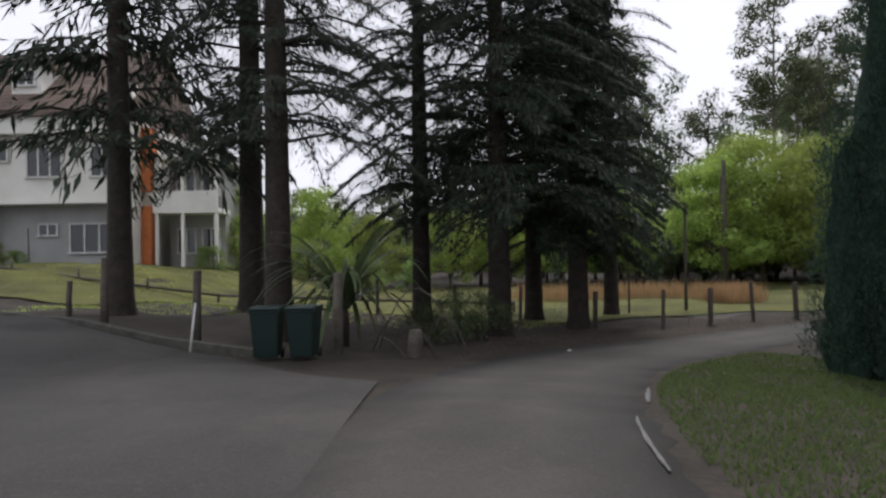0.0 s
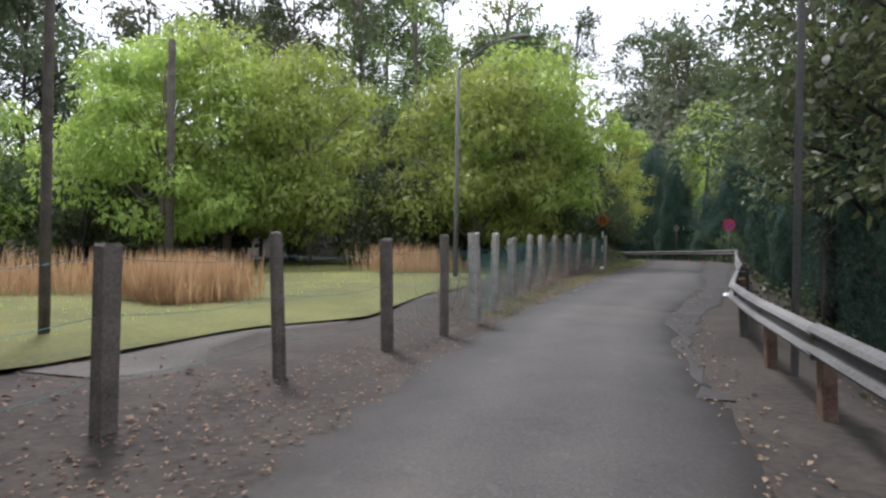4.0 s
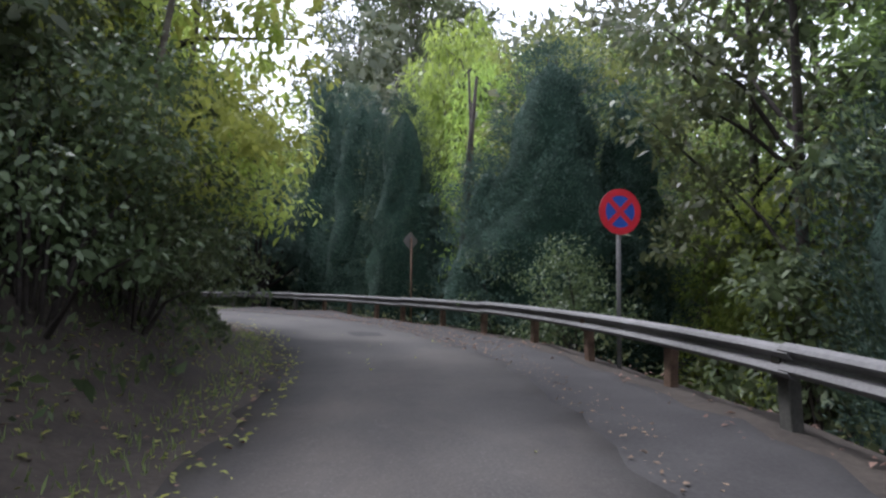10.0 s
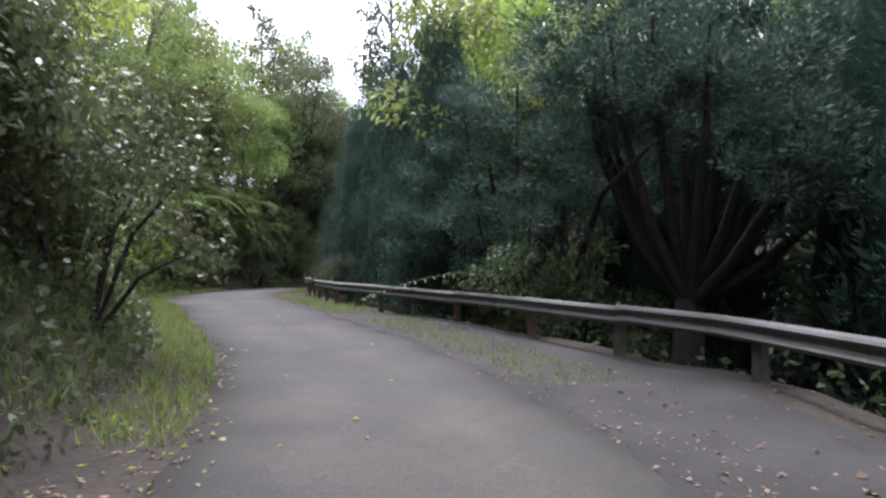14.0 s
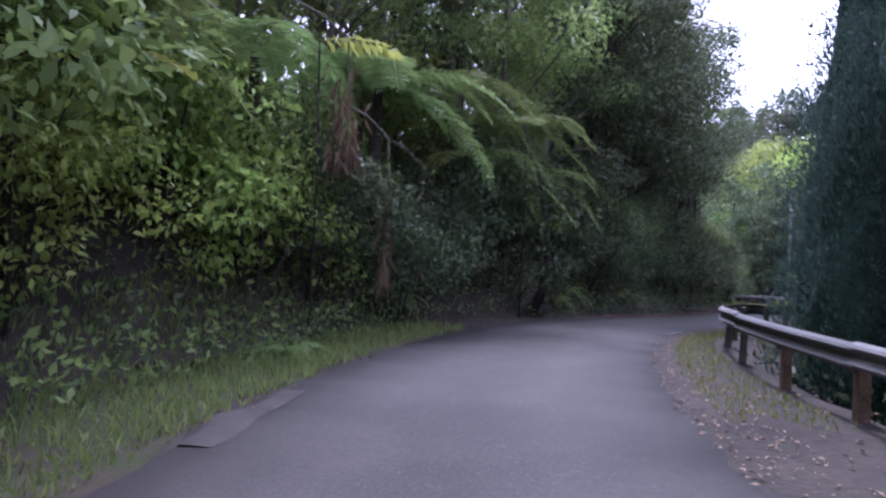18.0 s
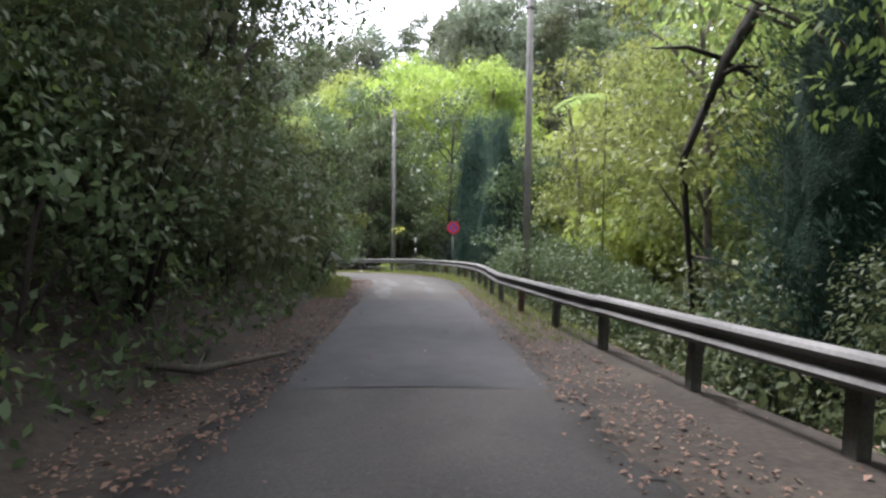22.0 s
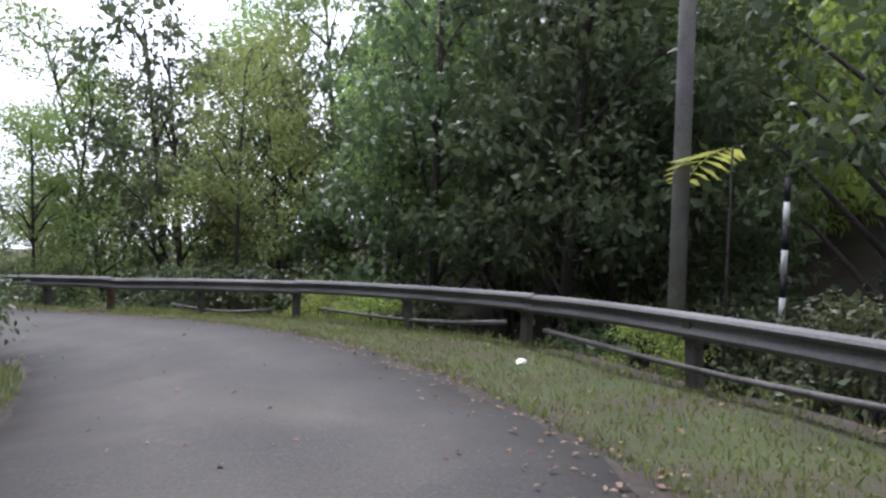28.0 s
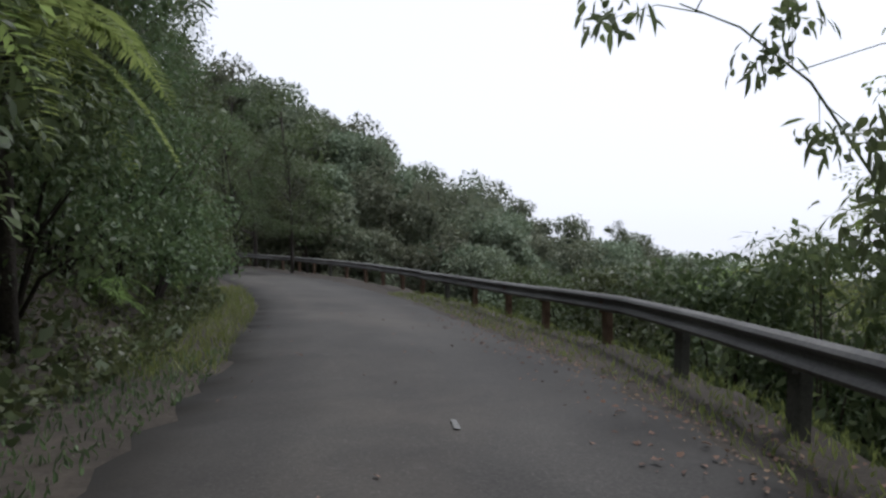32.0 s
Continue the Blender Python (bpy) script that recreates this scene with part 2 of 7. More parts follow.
M_WIRE = plain("green_coated_wire", (0.04, 0.13, 0.125), 0.6)
M_CONCRETE = noise_material("stained_concrete", (0.11, 0.106, 0.098), (0.26, 0.25, 0.235), 2.5, 40, 0.9, 0.4)
M_BAMBOO_CULM = noise_material("bamboo_culm", (0.07, 0.1, 0.03), (0.2, 0.24, 0.09), 5, 40, 0.6, 0.2)
M_WHITE = noise_material("worn_white_paint", (0.45, 0.45, 0.43), (0.78, 0.78, 0.75), 7, 70, 0.7, 0.1)
M_BLACK = plain("black_paint", (0.02, 0.02, 0.02), 0.5)
M_ORANGE = plain("orange_sign_sheet", (0.5, 0.15, 0.025), 0.5)
M_RED = plain("red_sign_sheet", (0.62, 0.025, 0.04), 0.45)
M_BLUE = plain("blue_sign_sheet", (0.03, 0.09, 0.4), 0.45)
M_SIGNBACK = plain("grey_sign_back", (0.13, 0.12, 0.105), 0.7)
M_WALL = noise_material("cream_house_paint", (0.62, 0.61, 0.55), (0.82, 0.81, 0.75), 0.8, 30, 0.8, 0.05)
# Greyer than the cream walls: recessed ground floor, door and wing
M_GREYWALL = noise_material("grey_house_wall", (0.3, 0.3, 0.29), (0.42, 0.42, 0.4), 0.8, 30, 0.8, 0.05)
M_ROOF = noise_material("brown_roof_tile", (0.075, 0.055, 0.045), (0.17, 0.125, 0.1), 2, 20, 0.8, 0.4, per_object=0.2)
M_BRICKRED = noise_material("orange_brick_panel", (0.36, 0.1, 0.035), (0.55, 0.19, 0.07), 4, 40, 0.85, 0.2)
M_GLASS = plain("dark_window_glass", (0.03, 0.035, 0.04), 0.08, 0.0, 0.6)
# Green lowered so the conifers' shade is in the plastic's colour
M_BIN = plain("shade_darkened_green_plastic", (0.008, 0.024, 0.021), 0.5)
M_LITTER_WHITE = plain("white_plastic_litter", (0.8, 0.8, 0.78), 0.5)
L_CONIFER = leaf_material("conifer_needles", (0.015, 0.024, 0.016), (0.036, 0.054, 0.03), 0.12, 0.65, 0.02)
L_CYPRESS = leaf_material("cypress_sprays", (0.026, 0.054, 0.04), (0.06, 0.108, 0.074), 0.2, 0.65, 0.02)
L_BRIGHT = leaf_material("fresh_green_leaves", (0.125, 0.2, 0.022), (0.36, 0.47, 0.065), 0.42, 0.5, 0.015)
L_MID = leaf_material("mid_green_leaves", (0.08, 0.122, 0.026), (0.25, 0.33, 0.07), 0.42, 0.5, 0.03)
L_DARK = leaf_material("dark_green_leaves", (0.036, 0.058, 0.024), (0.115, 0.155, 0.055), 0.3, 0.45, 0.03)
L_YELLOW = leaf_material("yellow_green_leaves", (0.16, 0.215, 0.024), (0.39, 0.45, 0.065), 0.5, 0.5, 0.02)
L_FERN = leaf_material("fern_fronds", (0.085, 0.14, 0.03), (0.24, 0.32, 0.08), 0.45, 0.5, 0.02)
L_BAMBOO = leaf_material("bamboo_leaves", (0.06, 0.088, 0.032), (0.15, 0.19, 0.07), 0.35, 0.5, 0.02)
L_DEAD = leaf_material("dead_brown_leaves", (0.085, 0.048, 0.03), (0.26, 0.16, 0.09), 0.25, 0.8, 0.02)
L_LITTER = leaf_material("fallen_leaves", (0.07, 0.042, 0.026), (0.27, 0.175, 0.105), 0.1, 0.85, 0.03)
L_GRASS = leaf_material("verge_grass", (0.075, 0.108, 0.024), (0.22, 0.265, 0.062), 0.35, 0.6, 0.02)
# Shade of the junction trees is put into this darker green
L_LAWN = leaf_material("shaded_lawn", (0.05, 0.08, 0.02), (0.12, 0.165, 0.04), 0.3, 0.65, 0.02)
L_WEED = leaf_material("withered_weeds", (0.14, 0.1, 0.06), (0.36, 0.29, 0.19), 0.2, 0.8, 0.02)
L_DRY = leaf_material("dry_golden_grass", (0.28, 0.17, 0.06), (0.56, 0.38, 0.17), 0.35, 0.7, 0.01)
# Distance haze is put into this paler, greyer green
L_HILL = leaf_material("hazed_hillside_leaves", (0.085, 0.112, 0.07), (0.19, 0.22, 0.13), 0.25, 0.6, 0.04)

# ---- the road's line ----
ROAD_XY = [(-0.6, -14.0), (-0.3, -7.5), (-0.0, -1.0), (0.5, 5.5), (2.8, 11.5), (7.2, 16.3), (12.9, 19.4), (19.0, 21.8), (25.1, 23.9), (31.3, 25.9), (37.4, 28.0), (43.2, 30.9), (48.1, 35.1), (51.9, 40.4), (54.3, 46.4), (55.6, 52.8), (57.1, 59.1), (59.5, 65.2), (63.3, 70.4), (68.2, 74.6), (73.4, 78.6), (78.4, 82.7), (83.4, 86.9), (88.2, 91.3), (92.2, 96.3), (94.3, 102.4), (93.4, 108.7), (88.0, 116.0), (83.9, 120.0), (79.0, 124.2), (71.0, 129.2), (60.5, 133.2), (50.0, 133.8), (40.0, 131.5)]
ROAD_Z = [0.26, 0.14, 0.02, -0.26, -0.79, -1.19, -1.13, -0.99, -0.87, -0.74, -0.63, -0.68, -0.76, -0.89, -0.98, -1.05, -1.2, -1.37, -1.54, -1.85, -2.26, -2.51, -2.73, -3.04, -3.41, -3.83, -4.25, -4.65, -4.85, -5.05, -5.2, -5.3, -5.3, -5.3]


def spline(rows, step=0.25):
    p = np.array(rows, float)
    p = np.vstack([2 * p[0] - p[1], p, 2 * p[-1] - p[-2]])
    out = []
    for i in range(1, len(p) - 2):
        n = max(2, int(np.linalg.norm(p[i + 1][:2] - p[i][:2]) / step))
        u = np.linspace(0, 1, n, endpoint=False)[:, None]
        a, b, c, d = p[i - 1], p[i], p[i + 1], p[i + 2]
        out.append(0.5 * (2 * b + (c - a) * u + (2 * a - 5 * b + 4 * c - d) * u**2 + (3 * b - a - 3 * c + d) * u**3))
    return np.vstack(out)


LINE = spline([(x, y, z) for (x, y), z in zip(ROAD_XY, ROAD_Z)])
STEP = np.r_[0, np.cumsum(np.hypot(*np.diff(LINE[:, :2], axis=0).T))] - 14.0
TAN = np.gradient(LINE[:, :2], axis=0)
TAN /= np.linalg.norm(TAN, axis=1)[:, None]


def along(s):
    """The road's middle and the unit vector to its right, s metres down the road."""
    p = np.array([np.interp(s, STEP, LINE[:, i]) for i in range(3)])
    t = np.array([np.interp(s, STEP, TAN[:, i]) for i in range(2)])
    t /= np.linalg.norm(t)
    return p, np.array([t[1], -t[0]]), t


def at(s, d, h=0.0):
    p, r, _ = along(s)
    return Vector((p[0] + d * r[0], p[1] + d * r[1], p[2] + h))


def bearing(s):
    _, _, t = along(s)
    return math.degrees(math.atan2(-t[0], t[1]))


def table(*pairs):
    a = np.array(pairs, float)
    return lambda s: np.interp(s, a[:, 0], a[:, 1])


left_edge = table((-14, -1.7), (9, -1.7), (14, -1.9), (20, -1.5), (36, -1.4), (66, -1.3), (72, -1.15), (88, -1.2), (92, -2.0), (100, -2.1), (112, -1.6), (126, -1.55), (134, -1.85), (148, -1.9), (156, -1.5), (175, -1.7), (220, -1.7))
right_edge = table((-14, 2.2), (4, 1.35), (18, 1.2), (30, 1.05), (35, 1.65), (50, 1.5), (60, 2.0), (80, 1.85), (89, 2.2), (96, 1.6), (105, 1.1), (114, 1.35), (131, 1.45), (142, 1.8), (150, 1.75), (158, 1.7), (164, 2.3), (172, 2.2), (220, 2.0))
rail_line = table((14, 3.4), (18, 2.0), (22, 1.75), (28, 1.75), (34, 2.3), (44, 2.55), (52, 2.85), (59, 3.0), (64, 2.9), (69, 3.6), (74, 4.2), (80, 3.5), (87, 3.2), (93, 3.3), (98, 2.9), (103, 2.15), (108, 1.9), (113, 2.5), (117, 2.7), (122, 2.2), (127, 1.75), (132, 2.0), (137, 2.4), (141, 2.9), (145, 3.8), (149, 3.8), (153, 3.1), (157, 2.35), (162, 2.6), (167, 3.4), (175, 3.2), (220, 3.0))


def smooth(a, b, x):
    u = np.clip((np.asarray(x, float) - a) / (b - a), 0, 1)
    return u * u * (3 - 2 * u)


def near_road(x, y):
    """For arrays of places: metres down the road, metres to its right, and the road's height."""
    x, y = np.ravel(x).astype(float), np.ravel(y).astype(float)
    s, d, z, some = np.empty(len(x)), np.empty(len(x)), np.empty(len(x)), LINE[::3]
    for a in range(0, len(x), 4000):
        k = slice(a, a + 4000)
        i = np.argmin((x[k, None] - some[None, :, 0]) ** 2 + (y[k, None] - some[None, :, 1]) ** 2, axis=1) * 3
        wx, wy = x[k] - LINE[i, 0], y[k] - LINE[i, 1]
        s[k] = STEP[i] + wx * TAN[i, 0] + wy * TAN[i, 1]
        side = np.where(TAN[i, 1] * wx - TAN[i, 0] * wy >= 0, 1.0, -1.0)
        d[k] = side * np.hypot(wx, wy)
        z[k] = np.interp(s[k], STEP, LINE[:, 2])
    return s, d, z


HILL_FOOT = (91.0, 112.5)
hill_top = table((-20, -19), (0, -17), (10, -16), (19, -13.5), (27, -11), (34, -8), (41, -3.5), (49, -0.5), (56, 3.0), (63, 6.0), (75, 11), (95, 14))


def hillside(x, y):
    """The wooded hill across the valley, beyond the last bend."""
    dx, dy = np.asarray(x) - HILL_FOOT[0], np.asarray(y) - HILL_FOOT[1]
    turn, far = np.degrees(np.arctan2(-dx, dy)), np.hypot(dx, dy)
    top = hill_top(turn)
    up = smooth(30, 62, far) * smooth(134.5, 146, y)
    return np.where((np.abs(turn - 40) < 58), -19 + (top + 19) * up, -40.0)


def ground_height(x, y):
    s, d, z = near_road(x, y)
    x, y = np.ravel(x), np.ravel(y)
    a = -d + left_edge(s)
    bank = smooth(46, 56, s)
    verge = np.interp(s, (0, 60, 88, 94, 100, 104, 130, 138, 150, 156, 164), (0.8, 0.8, 0.9, 1.6, 1.4, 0.9, 0.9, 0.9, 1.0, 1.0, 1.6))
    up = np.clip(a - verge, 0, None)
    left = bank * (np.minimum(up * 1.05, 2.4) + 0.42 * np.minimum(np.clip(up - 2.3, 0, 40), np.interp(s, (46, 70, 86), (2, 6, 40))) * smooth(30, 48, x))
    left += 0.5 * smooth(4, 9, a) * (1 - smooth(13, 19, s))
    left += 1.5 * (1 - smooth(9, 16, np.hypot(x + 20, y - 38)))
    b = d - rail_line(s) - 0.35
    drop = np.where(s < 18, 0.12, np.where(s > 150, 0.75, 0.5))
    right = -np.minimum(np.clip(b, 0, None) * drop, np.where(s > 150, 16.0, 7.0))
    inland = (1 - smooth(144, 152, s)) * smooth(18, 40, s)
    right = right + inland * np.clip((b - 13) * 0.38, 0, 13)
    wob = 0.09 * np.sin(x * 0.9 + 1.3 * np.sin(y * 0.6)) * np.cos(y * 0.8 + x * 0.2)
    off = np.where(d < 0, np.clip(a, 0, 2.5), np.clip(d - right_edge(s), 0, 2.5)) / 2.5
    h = z + np.where(d < 0, left, right) + wob * off - 0.014
    rise = np.where((x > 104) & (s > 120), -9 + 0.55 * np.clip(x - 105 - 0.35 * np.clip(y - 126, 0, None), 0, 48), -40.0)
    return np.maximum(np.maximum(h, hillside(x, y)), rise)


def ground_at(x, y):
    return float(ground_height([x], [y])[0])


# ---- mesh helpers ----


def part(name, bm, material, parent=None, label=""):
    """Links a bmesh as one mesh object, under a thing or a part if given."""
    me = bpy.data.meshes.new(name)
    bm.to_mesh(me)
    bm.free()
    return mesh_part(name, me, material, parent, label)


def mesh_part(name, me, material, parent=None, label=""):
    if material and not me.materials:
        me.materials.append(material)
    ob = new(name, me)
    if parent is not None:
        ob.parent = parent
    if label:
        ob["label"] = label
    return ob


def from_lists(name, verts, faces, smooth_faces=False):
    me = bpy.data.meshes.new(name)
    me.from_pydata([tuple(v) for v in verts], [], [tuple(f) for f in faces])
    if smooth_faces:
        me.polygons.foreach_set("use_smooth", [True] * len(me.polygons))
    me.update()
    return me


def leaves_mesh(name, verts):
    """A mesh of equal leaves from an array (n, corners, 3), one face a leaf."""
    n, per = len(verts), np.asarray(verts).shape[1]
    v = np.asarray(verts, np.float32).reshape(-1, 3)
    me = bpy.data.meshes.new(name)
    idx = np.arange(n)[:, None] * per
    loops = (idx + np.arange(per)).ravel()
    starts, totals = np.arange(n) * per, np.full(n, per)
    me.vertices.add(len(v))
    me.vertices.foreach_set("co", v.ravel())
    me.loops.add(len(loops))
    me.loops.foreach_set("vertex_index", loops.astype(np.int32))
    me.polygons.add(len(starts))
    me.polygons.foreach_set("loop_start", starts.astype(np.int32))
    me.polygons.foreach_set("loop_total", totals.astype(np.int32))
    me.update(calc_edges=True)
    return me


def box(bm, x0, x1, y0, y1, z0, z1, bevel=0.0):
    r = bmesh.ops.create_cube(bm, size=1.0)
    bmesh.ops.scale(bm, vec=(x1 - x0, y1 - y0, z1 - z0), verts=r["verts"])
    bmesh.ops.translate(bm, vec=((x0 + x1) / 2, (y0 + y1) / 2, (z0 + z1) / 2), verts=r["verts"])
    if bevel:
        e = list({e for v in r["verts"] for e in v.link_edges})
        bmesh.ops.bevel(bm, geom=e, offset=bevel, segments=1, affect="EDGES")
    return bm


def tube_lists(points, radii, sides=6, verts=None, faces=None, close=True):
    """A tapered tube through points, added to lists of corners and faces."""
    verts, faces = ([] if verts is None else verts), ([] if faces is None else faces)
    pts = [Vector(p) for p in points]
    base = len(verts)
    for i, p in enumerate(pts):
        t = (pts[min(i + 1, len(pts) - 1)] - pts[max(i - 1, 0)]).normalized()
        u = t.cross(Vector((0.31, 0.87, 0.11))).normalized()
        w = t.cross(u)
        for k in range(sides):
            a = 2 * math.pi * k / sides
            verts.append(p + radii[i] * (math.cos(a) * u + math.sin(a) * w))
    for i in range(len(pts) - 1):
        for k in range(sides):
            a, b = base + i * sides + k, base + i * sides + (k + 1) % sides
            faces.append((a, b, b + sides, a + sides))
    if close:
        faces.append(tuple(base + (len(pts) - 1) * sides + k for k in range(sides)))
        faces.append(tuple(base + sides - 1 - k for k in range(sides)))
    return verts, faces


def tube(name, points, radii, material, parent=None, sides=8, label=""):
    v, f = tube_lists(points, radii, sides)
    return mesh_part(name, from_lists(name, v, f, True), material, parent, label)


def thing(name, label, category, group="", kind="", place=None):
    ob = new(name)
    ob.empty_display_size = 0.1
    if place is not None:
        ob.matrix_world = place
    return tagged(ob, label, category, group, kind)


# Crown shade put into a colour darker than the sprays
M_CORE = noise_material("painted_crown_shade", (0.008, 0.022, 0.015), (0.03, 0.066, 0.042), 9, 34, 0.95, 1.0, depth=0.1)
M_STONE = noise_material("dark_stone", (0.035, 0.036, 0.03), (0.11, 0.105, 0.09), 4, 40, 0.92, 0.5)

# ---- ground and road ----


def graded(lo, hi, fine, reach):
    mid = np.arange(lo, hi + fine / 2, fine)
    out = [mid[-1]]
    while out[-1] < hi + reach:
        out.append(out[-1] + max(fine, (out[-1] - hi) * 0.28 + fine))
    back = [mid[0]]
    while back[-1] > lo - reach:
        back.append(back[-1] - max(fine, (lo - back[-1]) * 0.28 + fine))
    return np.r_[back[:0:-1], mid, out[1:]]


def build_ground():
    gx, gy = graded(-26, 122, 0.62, 1500), graded(-16, 152, 0.62, 1500)
    xx, yy = np.meshgrid(gx, gy)
    zz = ground_height(xx, yy).reshape(xx.shape)
    far = np.maximum(np.maximum(gx[0] * 0 + (-30 - xx), xx - 125), np.maximum(-20 - yy, yy - 155))
    zz = zz - smooth(25, 420, far) * 85
    v = np.stack([xx, yy, zz], -1).reshape(-1, 3)
    w, h = len(gx), len(gy)
    i = (np.arange(h - 1)[:, None] * w + np.arange(w - 1)).ravel()
    quads = np.stack([i, i + 1, i + w + 1, i + w], 1)
    me = leaves_mesh_indexed("ground", v, quads)
    ob = mesh_part("ground", me, M_SOIL)
    tagged(ob, "dark leaf-strewn forest soil with patches of grass", "ground", kind="structure")


def leaves_mesh_indexed(name, v, quads, smooth_faces=True):
    me = bpy.data.meshes.new(name)
    me.vertices.add(len(v))
    me.vertices.foreach_set("co", np.asarray(v, np.float32).ravel())
    me.loops.add(quads.size)
    me.loops.foreach_set("vertex_index", quads.ravel().astype(np.int32))
    me.polygons.add(len(quads))
    me.polygons.foreach_set("loop_start", (np.arange(len(quads)) * 4).astype(np.int32))
    me.polygons.foreach_set("loop_total", np.full(len(quads), 4, np.int32))
    me.update(calc_edges=True)
    if smooth_faces:
        me.polygons.foreach_set("use_smooth", [True] * len(me.polygons))
    return me


def ribbon(name, s0, s1, da, db, h, material, label, category, step=0.5, across=8, rag=0.08, lie=False):
    """A strip that follows the road between two offsets, with an uneven edge and a little thickness at the sides."""
    rng = np.random.RandomState(int(s0 * 10) % 1000 + 7)
    ss = np.arange(s0, s1 + 1e-6, step)
    rows = []
    for s in ss:
        a, b = da(s) + rng.uniform(-rag, rag), db(s) + rng.uniform(-rag, rag)
        row = [at(s, a - 0.05, h - 0.12)] + [at(s, a + (b - a) * k / across, h + 0.03 * math.sin(math.pi * k / across) - (0.012 if k in (0, across) else 0)) for k in range(across + 1)] + [at(s, b + 0.05, h - 0.12)]
        rows.append(row)
    w = across + 3
    if lie:
        for r in rows:
            for k, p in enumerate(r):
                p.z = ground_at(p.x, p.y) + (h if 0 < k < w - 1 else -0.05)
    v = np.array([tuple(p) for r in rows for p in r])
    i = (np.arange(len(ss) - 1)[:, None] * w + np.arange(w - 1)).ravel()
    me = leaves_mesh_indexed(name, v, np.stack([i, i + 1, i + w + 1, i + w], 1))
    across_map = me.uv_layers.new(name="across")
    k = np.empty(len(me.loops), np.int32)
    me.loops.foreach_get("vertex_index", k)
    across_map.data.foreach_set("uv", np.stack([np.clip((k % w - 1) / across, 0, 1), (k // w) * step], 1).astype(np.float32).ravel())
    return tagged(mesh_part(name, me, material), label, category, kind="structure")


build_ground()
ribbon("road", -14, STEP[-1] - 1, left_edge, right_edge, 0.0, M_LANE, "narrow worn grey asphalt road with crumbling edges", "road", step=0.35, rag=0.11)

# ---- guardrail ----


def beam_mesh(s0, s1, lift):
    prof = [(0.0, 0.0), (0.05, 0.022), (0.07, 0.05), (0.05, 0.078), (0.004, 0.105), (0.004, 0.14), (0.05, 0.167), (0.07, 0.195), (0.05, 0.223), (0.0, 0.245)]
    prof = [(-p, q) for p, q in prof] + [(-p + 0.012, q) for p, q in prof[::-1]]
    ss = np.linspace(s0, s1, 9)
    v, f = [], []
    for s in ss:
        for o, q in prof:
            v.append(at(s, rail_line(s) + o, 0.445 + q + lift))
    n = len(prof)
    for i in range(len(ss) - 1):
        for k in range(n):
            a, b = i * n + k, i * n + (k + 1) % n
            f.append((a, a + n, b + n, b))
    f += [tuple(range(n)), tuple((len(ss) - 1) * n + n - 1 - k for k in range(n))]
    return from_lists("beam", v, f)


def guardrail(s0, s1, label):
    rail = thing("guardrail", label, "guardrail", "roadside guardrails", place=Matrix.Translation(at(s0, rail_line(s0))))
    rng = random.Random(int(s0))
    inv = rail.matrix_world.inverted()

    def under(ob):
        ob.parent = rail
        ob.matrix_parent_inverse = inv
    s, lift = s0, 0.0
    while s < s1 - 0.5:
        e = min(s + 4.0, s1)
        lift = max(-0.05, min(0.05, lift + rng.uniform(-0.025, 0.025)))
        under(mesh_part("beam", beam_mesh(s, e + 0.12, lift), M_STEEL))
        for q in (s + 0.2, (s + e) / 2 + 0.1):
            p = at(q, rail_line(q) + 0.1)
            bm = box(bmesh.new(), -0.05, 0.05, -0.075, 0.075, -0.9, 0.64, 0.008)
            box(bm, -0.1, -0.05, -0.05, 0.05, 0.42, 0.6)
            ob = part("post", bm, M_RUST if rng.random() < 0.4 else M_STONE)
            ob.matrix_world = Matrix.Translation((p.x, p.y, p.z)) @ pose(0, 0, 0, rng.uniform(-3, 3), rng.uniform(-3, 3), bearing(q))
            under(ob)
        s = e
    return rail


guardrail(19.5, 92.6, "long weathered steel guardrail beside the road's outer edge")
guardrail(93.4, 206.0, "weathered grey steel guardrail curving along the bends")

# ---- trees: one set of meshes a kind, shared by its trees ----


def leaf_array(base, way, length, width, rng, roll=True, face=None, fine=False):
    """Kite-shaped leaves, or fine pointed ovals, from arrays of places and directions; face: the way their upper sides look."""
    n = len(base)
    way = way / np.maximum(np.linalg.norm(way, axis=1), 1e-6)[:, None]
    ref = face if face is not None else rng.normal(size=(n, 3)) if roll else np.tile([0, 0, 1.0], (n, 1)) + rng.normal(size=(n, 3)) * 0.25
    side = np.cross(way, ref)
    side /= np.maximum(np.linalg.norm(side, axis=1), 1e-6)[:, None]
    up = np.cross(side, way)
    l, w = length[:, None], width[:, None]
    if fine:
        tip = base + way * l - up * l * 0.12
        low, high = base + way * l * 0.27 + up * w * 0.16, base + way * l * 0.62 + up * w * 0.1
        return np.stack([base, low + side * w * 0.43, high + side * w * 0.42, tip, high - side * w * 0.42, low - side * w * 0.43], 1)
    mid = base + way * l * 0.45 + up * w * 0.18
    return np.stack([base, mid + side * w * 0.5, base + way * l + up * w * -0.15, mid - side * w * 0.5], 1)


